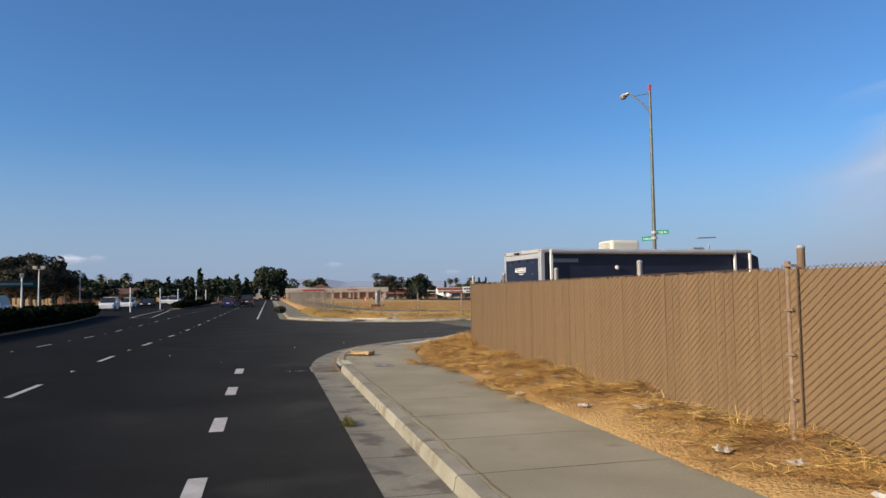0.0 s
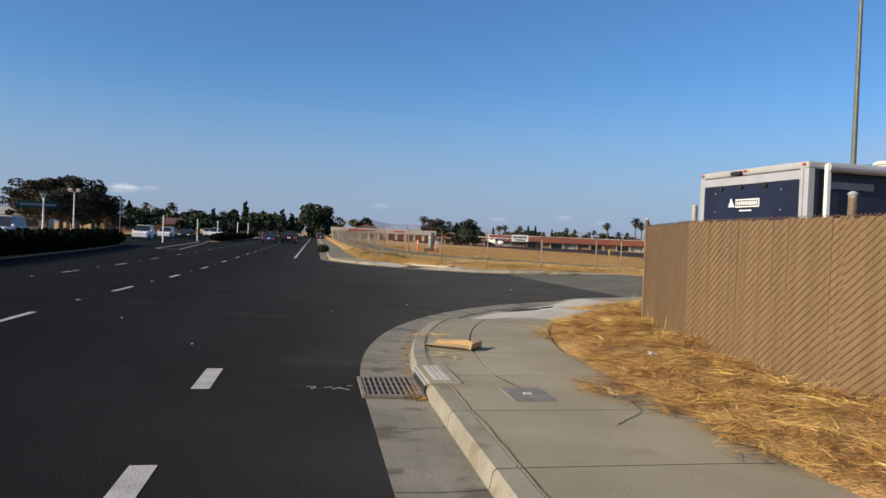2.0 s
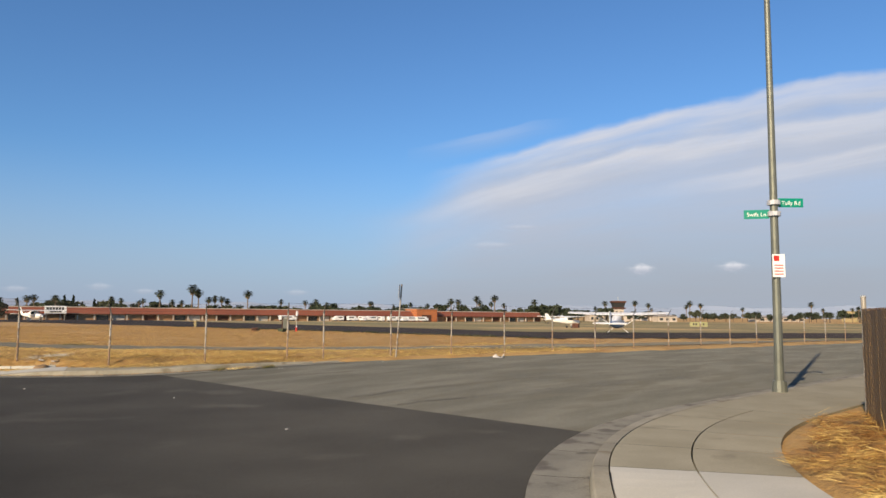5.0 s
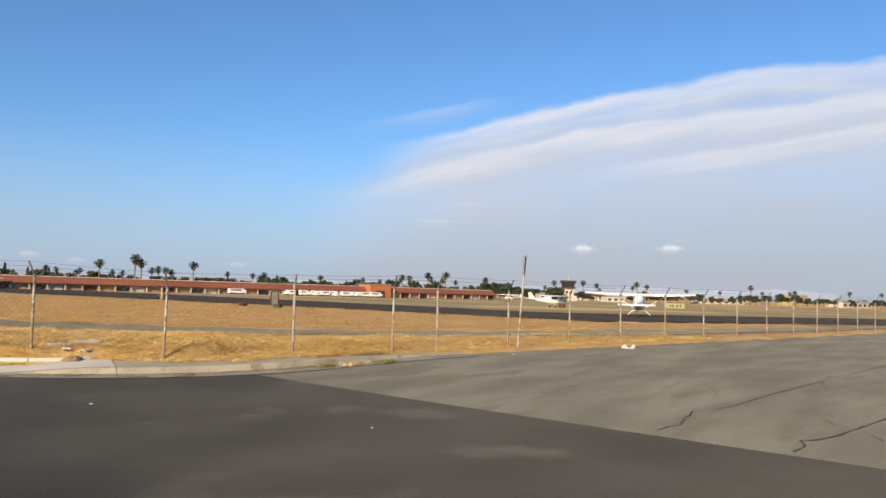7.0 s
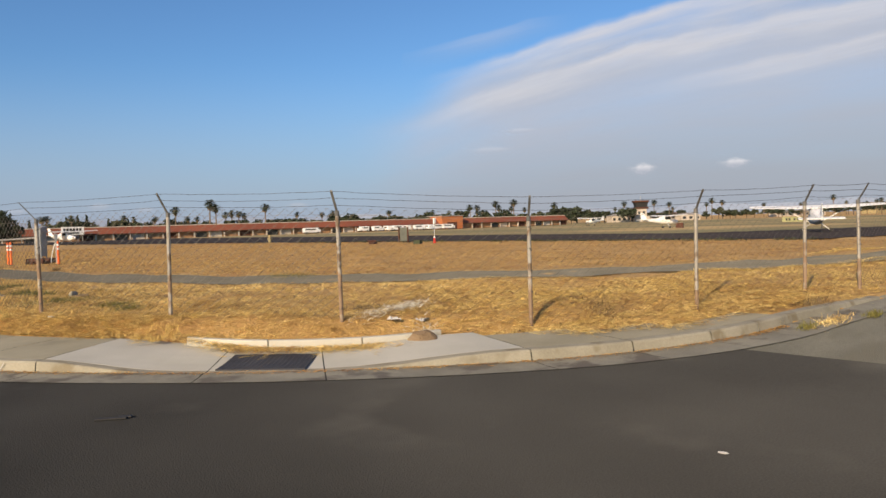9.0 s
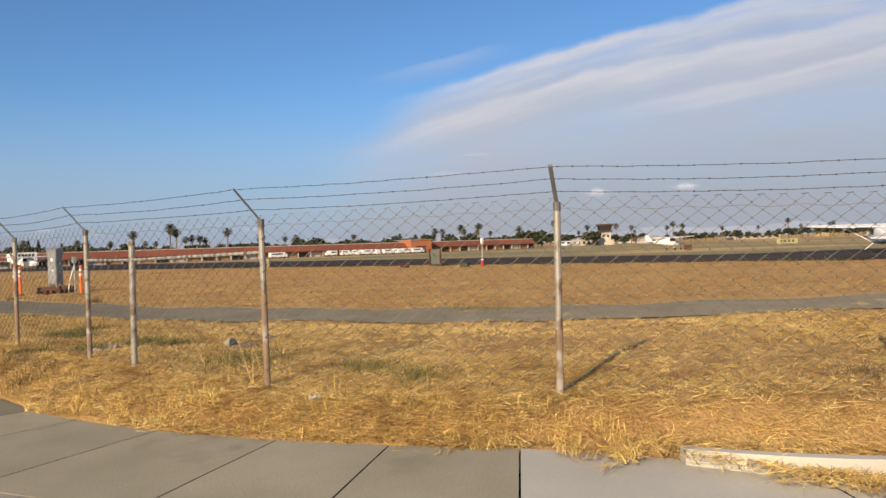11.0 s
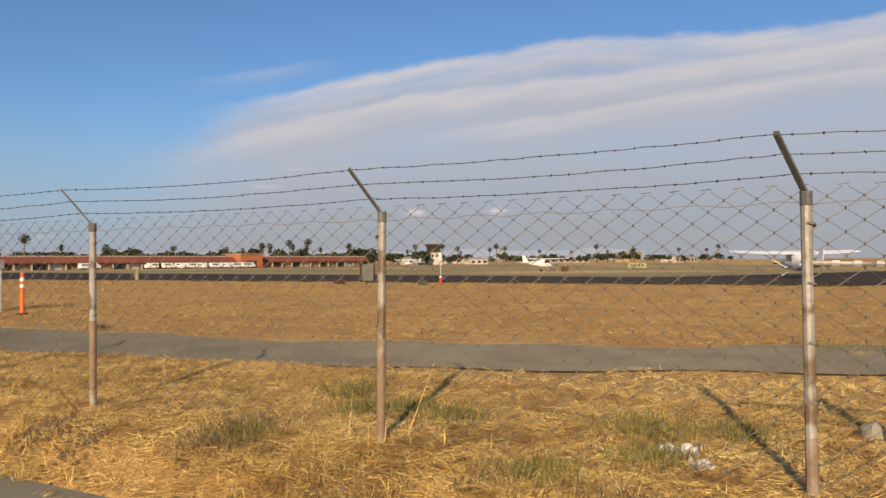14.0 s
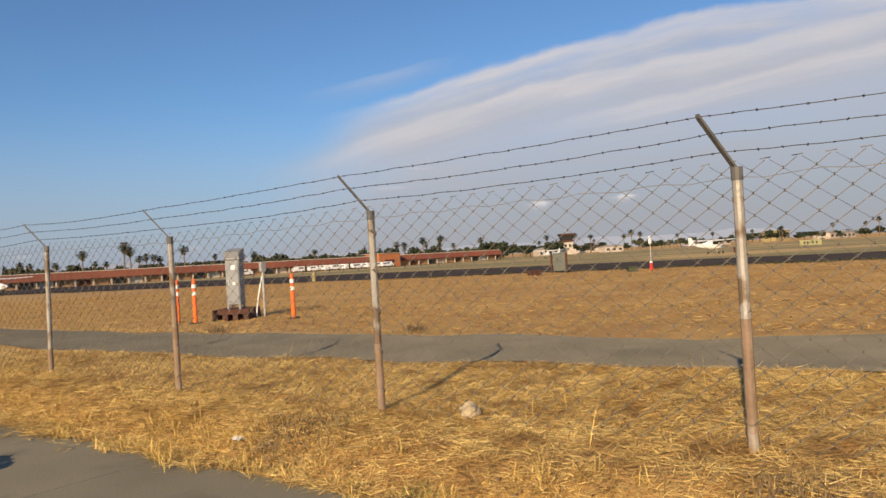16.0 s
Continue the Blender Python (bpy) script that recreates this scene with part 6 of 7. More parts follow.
for k, src in enumerate(PALMS + BROADS + FAR_BROADS + CONES):
    if src.name not in used:
        x, y = by_bearing(2.75, 32.1, 33.0 + 1.7 * k, 430)
        plant(src, x, y, 8.0, 8.0)

rng = np.random.default_rng(9)
for x0, y0, x1, y1, h in ((-10.6, 8, -12.7, 46, 1.35), (-12.7, 46, -14.8, 65.5, 1.35), (-10.7, 100, -10.5, 150, 1.1)):
    n = int(math.hypot(x1 - x0, y1 - y0) / 1.4)
    parts = []
    for i in range(n):
        t = (i + 0.5) / n
        gx, gy = x0 + (x1 - x0) * t, y0 + (y1 - y0) * t
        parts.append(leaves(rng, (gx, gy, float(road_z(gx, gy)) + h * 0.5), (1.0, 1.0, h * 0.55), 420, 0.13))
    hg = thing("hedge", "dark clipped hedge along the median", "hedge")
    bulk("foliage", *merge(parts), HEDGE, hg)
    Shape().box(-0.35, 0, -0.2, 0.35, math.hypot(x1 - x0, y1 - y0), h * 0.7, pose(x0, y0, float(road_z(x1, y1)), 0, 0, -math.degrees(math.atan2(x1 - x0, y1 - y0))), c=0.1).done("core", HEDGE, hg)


def twin_lamp(x, y, h):
    t = thing("twin_lamp", "white post with a pair of square lantern heads", "street lamp", (x, y, soil(x, y)))
    Shape().tube((0, 0, 0), (0, 0, h), 0.11, 0.08, 8).box(-0.7, -0.04, h - 0.08, 0.7, 0.04, h).done("post", WHITE, t)
    for s in (-0.55, 0.55):
        Shape().box(s - 0.28, -0.28, h, s + 0.28, 0.28, h + 0.45, c=0.05).done("lantern", STUCCO, t)


for x, y, h in ((-31.9, 110, 6.3), (-33.1, 140, 6.0), (-36.2, 180, 6.0), (-38.4, 220, 6.0), (-38.6, 250, 6.0)):
    twin_lamp(x, y, h)
for x, y in ((-14.0, 82), (-12.8, 98), (-12.0, 112), (-10.5, 126), (-10.0, 140)):
    t = thing("bollard_post", "slim white reflector post on the median", "post", (x, y, float(road_z(x, y))))
    Shape().tube((0, 0, 0), (0, 0, 3.0), 0.08, 0.07, 8).done("pole", WHITE, t)
ns = thing("overhead_sign", "dark green street name board on a white pole", "street sign", (-22.9, 70, soil(-22.9, 70)), 15)
Shape().tube((0.6, 0, 0), (0.6, 0, 4.2), 0.09, n=8).done("pole", WHITE, ns)
Shape().box(-1.6, -0.05, 3.1, 1.9, 0.0, 3.75, c=0.02).done("board", DARK_SIGN, ns)
Shape().box(-1.3, -0.07, 3.3, 1.6, -0.05, 3.52).done("bars", GREY_BOX, ns)
Shape().box(0.4, -0.1, 4.1, 0.8, 0.1, 4.5, c=0.03).done("lantern", STUCCO, ns)

# round dry bush at the kerb
rng = np.random.default_rng(3)
bx, by = 3.4, 59.0
bush = thing("bush", "round grey-green bush growing at the kerb", "bush", (bx, by, float(road_z(bx, by)) + 0.14))
bulk("foliage", *merge([leaves(rng, (rng.uniform(-0.25, 0.25), rng.uniform(-0.25, 0.25), 0.32), (0.42, 0.42, 0.33), 500, 0.06) for _ in range(5)]), LEAF_OLIVE, bush)
Shape().tube((0, 0, -0.05), (0.02, 0, 0.35), 0.03, 0.015, 6).done("stem", BARK, bush)


# ---- straw, dry grass and weeds ----
def blades(name, xy, lift, length, width, up, mat, label, seed, category="dry grass", parent=None, zfn=land_z, bent=True, aim=None):
    """One blade at each point, bent or a plain straw. up: range of rise, 0 lying flat and 1 upright."""
    r = np.random.default_rng(seed)
    n = len(xy)
    a = r.uniform(0, 2 * np.pi, n) if aim is None else aim
    e = r.uniform(*up, n) * np.pi / 2
    L = length * r.uniform(0.4, 1.3, n)
    w = width * r.uniform(0.6, 1.3, n)
    p = np.column_stack([xy, zfn(xy[:, 0], xy[:, 1]) + r.uniform(*lift, n)])
    d = np.column_stack([np.cos(a) * np.cos(e), np.sin(a) * np.cos(e), np.sin(e)])
    s = np.column_stack([-np.sin(a), np.cos(a), r.uniform(-0.6, 0.6, n)]) * w[:, None]
    mid = p + d * (L * 0.55)[:, None]
    tip = p + d * L[:, None]
    tip[:, 2] -= L * 0.18 * r.uniform(0, 1, n) * np.sin(e)
    tip[:, :2] += s[:, :2] * r.uniform(-6, 6, (n, 1))
    if bent:
        v = np.stack([p - s, p + s, mid - s * 0.8, mid + s * 0.8, tip], 1).reshape(-1, 3)
        i = np.arange(n)[:, None] * 5
        f = np.concatenate([i + [0, 1, 3], i + [0, 3, 2], i + [2, 3, 4]])
    else:
        v = np.stack([p - s, p + s, tip], 1).reshape(-1, 3)
        f = np.arange(n)[:, None] * 3 + [0, 1, 2]
    ob = bulk(name, v, f, mat, parent)
    return tagged(ob, label, category, kind="stuff")


def scatter(seed, n, x0, x1, y0, y1, keep):
    r = np.random.default_rng(seed)
    p = np.column_stack([r.uniform(x0, x1, n), r.uniform(y0, y1, n)])
    return p[keep(p[:, 0], p[:, 1], r.uniform(0, 1, n))]


def tufts(seed, clumps, each, spread, x0, x1, y0, y1, keep):
    """Points gathered in small clumps."""
    r = np.random.default_rng(seed)
    c = scatter(seed, clumps, x0, x1, y0, y1, keep)
    n = r.integers(each // 2, each * 3 // 2, len(c))
    return np.repeat(c, n, 0) + r.normal(size=(n.sum(), 2)) * spread


def patchy(x, y):
    """Slow waves between 0 and 1 that break up the cover."""
    return 0.5 + 0.25 * np.sin(x * 1.1 + 2 * np.sin(y * 0.43)) + 0.25 * np.sin(y * 0.83 + 1.7 * np.sin(x * 0.61 + 1))


def near_straw(x, y, q):
    d = near_in(x, y)
    rim = 2.58 + 0.2 * np.sin(y * 1.3) + 0.15 * np.sin(y * 3.1 + x) - 0.25 * np.exp(-(((y - 3) / 2) ** 2)) + 0.3 * soft_step((-1 - y) / 3) + 0.25 * soft_step((y - 8) / 2)
    inside = x < np.interp(y, [p[1] for p in BROWN[:19]], [p[0] for p in BROWN[:19]]) + 0.3
    return (d > rim) & inside & (y < 16.2) & (q < 0.25 + soft_step((d - rim) / 0.35))


def heap(x, y):
    """Straw raked into loose heaps."""
    return 0.05 * np.clip(np.sin(x * 3.1 + 1.7 * np.sin(y * 2.3)) + np.sin(y * 3.7 + 1.3 * np.sin(x * 2.9)) + 0.6 * np.sin(x * 7.3 + y * 5.1) + 0.4, 0, None)


def near_z(x, y):
    return np.maximum(land_z(x, y), road_z(x, y) + 0.16) + heap(x, y) * soft_step((near_in(x, y) - 2.5) / 0.5)


def wads(seed, clumps, each, spread, x0, x1, y0, y1, keep):
    """Points in small wads whose straws lie much the same way: places and bearings."""
    r = np.random.default_rng(seed)
    c = scatter(seed, clumps, x0, x1, y0, y1, keep)
    n = r.integers(each // 2, each * 3 // 2, len(c))
    aim = np.repeat(r.uniform(0, 2 * np.pi, len(c)), n) + r.normal(size=n.sum()) * 0.45
    return np.repeat(c, n, 0) + r.normal(size=(n.sum(), 2)) * spread, aim


def straw_rim(x, y, q):
    return near_straw(x - 0.03, y, q * 0) | (near_straw(x + 0.12, y, q * 0) & (q < 0.15))


blades("cut_straw", scatter(1, 260000, 4.5, 15, -16, 16.3, near_straw), (0.0, 0.05), 0.24, 0.0028, (-0.07, 0.14), STRAW_RED, "matted cut straw lying between the pavement and the brown fence", 2, "straw", zfn=near_z, bent=False)
for seed, clumps, each, spread, lift, length, width, mat, label in ((61, 11000, 20, 0.07, (0.02, 0.09), 0.24, 0.003, STRAW_RED, "red-brown wads of cut straw on the heap"), (63, 6500, 18, 0.06, (0.03, 0.1), 0.23, 0.003, STRAW, "pale wads of loose straw on top of the heap"), (65, 500, 4, 0.12, (0.06, 0.13), 0.45, 0.004, STRAW, "long pale stalks of straw on top of the heap")):
    p, aim = wads(seed, clumps, each, spread, 4.5, 15, -16, 16.3, straw_rim)
    blades("cut_straw", p, lift, length, width, (-0.08, 0.2), mat, label, seed + 1, "straw", zfn=near_z, bent=False, aim=aim)
blades("dry_grass", tufts(3, 900, 14, 0.05, 5.2, 14, -16, 16.0, lambda x, y, q: near_straw(x, y, q) & ~near_straw(x + 0.55, y, q * 0 + 9) & (x > np.interp(y, [p[1] for p in BROWN[:19]], [p[0] for p in BROWN[:19]]) - 0.35)), (0.0, 0.05), 0.3, 0.002, (0.35, 0.95), STRAW, "thin dry grass standing along the brown fence", 4, zfn=near_z)
blades("weed", np.random.default_rng(66).normal(size=(260, 2)) * (0.04, 0.1) + (3.3, -2.4), (0.0, 0.03), 0.12, 0.004, (0.1, 0.95), WEED, "small weed growing at the gutter's edge", 67, "weeds", zfn=road_z)


def walk_rim(x, y):
    """How far the far pavement stays free of straw, by its place along the street."""
    rim = np.interp(y, (33, 34.3, 35.2, 36.2, 36.9, 37.6, 38.3, 39.6, 40.7, 48, 60), (1.0, 1.1, 1.45, 1.75, 1.65, 1.6, 1.6, 2.1, 2.62, 2.72, 2.45))
    return rim + 0.06 * np.sin(y * 2.7 + x) + 0.05 * np.sin(y * 5.3 - x)


def far_z(x, y):
    """Top of the soil or of the far pavement, whichever is higher."""
    low = soft_step((y - 35.2) / 1.2) * (1 - soft_step((y - 38.4) / 1.4))
    return np.maximum(land_z(x, y), road_z(x, y) + 0.16 - 0.09 * low)


def on_path(x, y):
    hit = np.zeros_like(x, dtype=bool)
    for (ax, ay), (bx, by) in zip(PATH_MID, PATH_MID[1:]):
        t = np.clip(((x - ax) * (bx - ax) + (y - ay) * (by - ay)) / ((bx - ax) ** 2 + (by - ay) ** 2), 0, 1)
        hit |= np.hypot(x - ax - t * (bx - ax), y - ay - t * (by - ay)) < 1.45
    return hit


def before_path(x, y):
    """On the street's side of the airfield path."""
    return x < np.interp(y, [p[1] for p in PATH_MID[::-1]], [p[0] for p in PATH_MID[::-1]])


def verge(x, y, q):
    d = far_in(x, y)
    return (d > walk_rim(x, y)) & (d < 13) & ~on_path(x, y) & (q < 0.3 + 0.7 * patchy(x, y))


blades("dry_grass", tufts(5, 24000, 19, 0.03, 4.5, 16, 33.5, 72, lambda x, y, q: verge(x, y, q) & before_path(x, y)), (-0.01, 0.02), 0.085, 0.0019, (0.05, 0.6), STRAW_DULL, "short dry yellow grass on the verge by the airfield fence", 6, zfn=far_z)
blades("cut_straw", scatter(7, 480000, 4.5, 9.8, 41, 67, verge), (0.0, 0.04), 0.15, 0.0026, (-0.05, 0.16), STRAW_DULL, "pale straw lying on the verge by the airfield fence", 8, "straw", bent=False, zfn=far_z)
blades("cut_straw", scatter(27, 120000, 4.5, 9.8, 41, 67, verge), (0.0, 0.045), 0.19, 0.0026, (-0.05, 0.16), STRAW_RED, "red-brown straw lying on the verge by the airfield fence", 28, "straw", bent=False, zfn=far_z)
for seed, clumps, each, x0, x1, y0, y1, mat, label in ((71, 14000, 14, 4.5, 9.8, 41, 67, STRAW_DULL, "pale wads of straw lying on the verge"), (73, 9000, 14, 4.5, 9.8, 41, 67, STRAW_RED, "red-brown wads of straw lying on the verge"), (75, 9000, 13, 6, 18, 32.5, 43, STRAW, "pale wads of straw on the corner bank"), (77, 7000, 13, 6, 18, 32.5, 43, STRAW_RED, "red-brown wads of straw on the corner bank")):
    p, aim = wads(seed, clumps, each, 0.06, x0, x1, y0, y1, lambda x, y, q: verge(x, y, q) & (far_in(x, y) < 7))
    blades("cut_straw", p, (0.0, 0.05), 0.15, 0.0025, (-0.04, 0.24), mat, label, seed + 1, "straw", bent=False, aim=aim, zfn=far_z)
blades("cut_straw", scatter(29, 150000, 7, 17, 33.5, 72, lambda x, y, q: verge(x, y, q) & (far_in(x, y) < 9) & ((x > 9.8) | (y < 41))), (0.0, 0.04), 0.2, 0.004, (-0.05, 0.2), STRAW_DULL, "straw lying on the open ground by the corner", 30, "straw", bent=False, zfn=far_z)
blades("dry_grass", scatter(9, 110000, 11, 34, 29.0, 38, lambda x, y, q: (far_in(x, y) > 0.8 + 0.2 * np.sin(x * 1.7) + 0.15 * np.sin(x * 4.3)) & ~on_path(x, y)), (0.0, 0.05), 0.12, 0.0035, (0.0, 0.3), STRAW, "dry yellow grass bank along the side street", 10)
blades("dry_grass", scatter(11, 90000, 9, 48, 34, 110, lambda x, y, q: (far_in(x, y) > 6) & ~on_path(x, y) & (x < 45 + 0.02 * (y - 80)) & (q < 0.35 + 0.6 * patchy(x * 0.4, y * 0.4))), (0.0, 0.02), 0.13, 0.008, (0.0, 0.3), STRAW_RED, "dry brown grass on the open airfield", 12)
blades("dry_grass", scatter(13, 420, 5.6, 8.6, 42, 62, lambda x, y, q: patchy(x * 2, y * 2) > 0.55), (0.0, 0.02), 0.35, 0.0018, (0.5, 1.0), STRAW, "taller dry stalks round the fence posts", 14)
blades("dry_grass", np.array([(7.21, 45.25), (7.3, 45.1), (8.98, 46.4), (9.1, 46.5), (7.5, 44.6), (7.05, 44.1), (6.95, 44.4), (6.8, 47.3), (6.75, 50.7), (6.95, 50.3), (7.3, 46.9), (8.2, 45.2)] * 3), (0.0, 0.04), 0.65, 0.0024, (0.45, 0.95), STRAW_DULL, "long bent dry stalks by the fence", 15)
blades("dry_grass", tufts(45, 9000, 15, 0.03, 3.8, 8.5, 40, 68, lambda x, y, q: (np.abs(far_in(x, y) - walk_rim(x, y) - 0.25) < 0.35) & (q < 0.25 + 0.75 * patchy(x * 1.7, y * 1.7))), (-0.01, 0.02), 0.13, 0.0024, (0.1, 0.8), STRAW, "tufts of yellow grass crowding the edge of the pavement", 46, zfn=far_z)
def walk_spill(x, y, q):
    d = far_in(x, y) - walk_rim(x, y)
    return (d < 0.05) & (d > -0.45) & (q < 0.55 * soft_step((d + 0.45) / 0.5) * patchy(x * 1.9, y * 1.9) + 0.03)


p, aim = wads(79, 9000, 10, 0.05, 4.0, 16, 32.5, 66, walk_spill)
blades("cut_straw", p, (0.0, 0.03), 0.2, 0.003, (-0.04, 0.12), STRAW, "straw spilt over the edge of the pavement", 80, "straw", zfn=far_z, bent=False, aim=aim)


def open_field(x, y, q):
    return (far_in(x, y) > 6) & ~on_path(x, y) & ~before_path(x, y) & (x < 44 + 0.02 * (y - 80)) & (q < (14.0 / np.maximum(x, 14.0)) ** 1.3 * (0.25 + 0.75 * patchy(x * 0.5, y * 0.16)))


blades("cut_straw", scatter(47, 330000, 10, 44, 37, 100, open_field), (0.0, 0.04), 0.15, 0.0055, (-0.03, 0.16), STRAW_RED, "brown straw matted over the open airfield", 48, "straw", bent=False)
blades("cut_straw", scatter(49, 300000, 10, 44, 37, 100, open_field), (0.0, 0.04), 0.15, 0.0045, (-0.03, 0.16), STRAW, "pale straw in streaks over the open airfield", 50, "straw", bent=False)
for k, (cx, cy, r, n) in enumerate(((7.9, 45.6, 0.8, 1200), (7.8, 51.2, 0.35, 900), (7.75, 50.3, 0.3, 700), (6.6, 51.6, 0.3, 500), (8.1, 48.7, 0.4, 900), (8.3, 48.1, 0.35, 700), (7.2, 48.5, 0.3, 700), (6.6, 49.1, 0.3, 600), (8.35, 43.7, 0.35, 600), (8.3, 42.9, 0.3, 500), (7.9, 50.8, 0.3, 600), (5.58, 55.4, 0.2, 400), (8.6, 51.9, 0.4, 700), (14.5, 47.0, 0.8, 500))):
    p = np.random.default_rng(20 + k).normal(size=(n, 2)) * r * 0.5 + (cx, cy)
    blades("weed", p, (0.0, 0.06), 0.11, 0.0032, (0.15, 0.95), WEED, "low green weeds among the dry grass", 70 + k, "weeds")
# straw washed into the gutters and blown on the walks
def gut(at, a, b, n, seed, d0, d1):
    r = np.random.default_rng(seed)
    return np.array([at(s, d) for s, d in zip(r.uniform(a, b, n), d0 + (d1 - d0) * r.beta(4, 1.5, n))])


blades("cut_straw", gut(far_at, -8, 0.0, 1500, 31, 0.3, 0.6), (0.0, 0.03), 0.12, 0.004, (-0.05, 0.2), STRAW_RED, "straw washed along the gutter", 32, "straw", zfn=road_z)
blades("cut_straw", gut(far_at, 0.0, 0.98, 7500, 33, 0.4, 0.61), (0.0, 0.025), 0.07, 0.003, (-0.05, 0.2), STRAW_RED, "straw washed along the gutter", 34, "straw", zfn=road_z)
blades("cut_straw", gut(near_at, -0.5, 0.35, 1200, 35, 0.35, 0.6), (0.0, 0.03), 0.12, 0.004, (-0.05, 0.2), STRAW_RED, "straw washed along the gutter", 36, "straw", zfn=road_z)
blades("cut_straw", gut(edging_at, 0.47, 0.64, 2600, 38, 1.55, 1.97), (0.0, 0.03), 0.11, 0.003, (-0.03, 0.25), STRAW_DULL, "straw gathered before the low edging kerb", 39, "straw", zfn=far_z)
wisp = np.random.default_rng(37)
for cx, cy, n in ((4.5, 7.6, 70), (4.3, 5.7, 50), (8.6, 12.4, 520), (9.3, 12.9, 420), (8.9, 12.6, 520), (8.8, 12.2, 420), (9.2, 12.6, 420)):
    blades("cut_straw", wisp.normal(size=(n, 2)) * (0.18, 0.1) + (cx, cy), (0.165, 0.185), 0.14, 0.004, (-0.03, 0.08), STRAW, "wisps of straw blown on the pavement", n, "straw", zfn=lambda x, y: road_z(x, y))
# scrubby tufts along the taxiway edge
tr = np.random.default_rng(40)
tuft = np.concatenate([tr.normal(size=(45, 2)) * (0.25, 0.5) + (44.2 + 0.02 * (yy - 80) + tr.uniform(-0.6, 0.6), yy) for yy in tr.uniform(40, 105, 55)])
blades("weed", tuft, (0.0, 0.03), 0.2, 0.02, (0.1, 0.8), LEAF_OLIVE, "low scrubby weeds along the taxiway edge", 41, "weeds")

# ---- litter, stones and earth ----
def lump(name, x, y, r, h, mat, label, category, seed, dz=0.0):
    q = np.random.default_rng(seed)
    sh = Shape().ball((0, 0, 0), (r, r * q.uniform(0.6, 1.0), h), 12, 8)
    sh.v = [tuple(np.array(p) * (1 + 0.3 * noise.noise(Vector(p) * 3.0 / max(r, 0.05) * 0.6 + Vector((seed, 0, 0))))) for p in sh.v]
    ob = sh.done(name, mat, None)
    ob.matrix_basis = pose(x, y, soil(x, y) + dz, 0, 0, seed * 40)
    return tagged(ob, label, category)


lump("stone", 6.99, 55.9, 0.1, 0.085, STONE, "pale buff stone lying in the dry grass", "stone", 1, 0.05)
lump("earth_mound", 10.3, 37.0, 0.36, 0.22, DIRT, "small mound of bare earth by the edging kerb", "earth mound", 2, 0.1)
lump("stone", 8.7, 47.15, 0.1, 0.1, CURB, "grey lump of broken concrete by the lone post", "stone", 5, 0.06)
lump("earth_mound", 8.75, 46.85, 0.32, 0.08, DIRT, "dug-up earth beside the lone post", "earth mound", 6)
lump("earth_mound", 12.9, 35.2, 0.35, 0.16, DIRT, "small mound of bare earth in the dry grass", "earth mound", 3)


def clods(cx, cy, r, n, seed):
    """A patch of loose bare earth: many small clods in one mesh."""
    q = np.random.default_rng(seed)
    sh = Shape()
    for x, y, a in zip(q.normal(size=n) * r * 0.5 + cx, q.normal(size=n) * r * 0.4 + cy, q.uniform(0.008, 0.028, n)):
        sh.ball((x, y, soil(x, y) + 0.02 + a * 0.2), (a, a * q.uniform(0.6, 1.0), a * 0.6), 5, 3)
    tagged(sh.done("loose_earth", DIRT, None), "patch of bare grey-brown earth in the dry grass", "loose earth", kind="stuff")


for k, (x, y, r) in enumerate(((5.94, 57.16, 0.4), (6.13, 53.29, 0.35), (5.53, 54.77, 0.32), (6.56, 51.4, 0.3), (6.07, 52.76, 0.28), (5.91, 49.97, 0.35), (6.2, 48.2, 0.3), (6.1, 46.3, 0.3), (8.75, 46.85, 0.4), (10.95, 36.7, 0.5), (13.0, 35.1, 0.9), (11.6, 36.3, 0.4))):
    clods(x, y, r, 130, 10 + k)
for k, (x, y, r, h) in enumerate(((10.0, 36.1, 0.22, 0.12), (10.6, 35.8, 0.26, 0.13), (12.6, 35.1, 0.3, 0.14))):
    lump("earth_mound", x, y, r, h, DIRT, "clod of bare earth by the edging kerb", "earth mound", 20 + k, 0.04)
for k, (x, y) in enumerate(((10.4, 38.28), (10.95, 38.27), (11.3, 38.34), (10.52, 37.31))):
    p = np.random.default_rng(95 + k).normal(size=(220, 2)) * (0.16, 0.1) + (x, y)
    blades("dry_grass", p, (0.02, 0.1), 0.15, 0.004, (0.0, 0.4), CREAM, "pale heap of dry cut stalks by the fence", 96 + k)
dead = np.random.default_rng(77)
for k, (cx, cy) in enumerate(((14.35, 33.0), (15.85, 32.5))):
    blades("weed", dead.normal(size=(220, 2)) * (0.12, 0.06) + (cx, cy), (0.0, 0.03), 0.11, 0.004, (0.2, 0.9), WEED, "tuft of green weed in the gutter", 62 + k, "weeds", zfn=road_z)
blades("dry_grass", dead.normal(size=(420, 2)) * (0.3, 0.08) + (15.1, 32.85), (0.0, 0.03), 0.13, 0.003, (0.0, 0.6), STRAW_DULL, "dry grass growing over the kerb", 64, zfn=road_z)
for k, (cx, cy) in enumerate(((11.6, 65.8), (12.5, 61.0))):
    blades("weed", dead.normal(size=(160, 2)) * 0.09 + (cx, cy), (0.0, 0.05), 0.18, 0.006, (0.2, 0.95), LEAF_BROWN, "small dead weed at the edge of the path", 60 + k, "weeds")
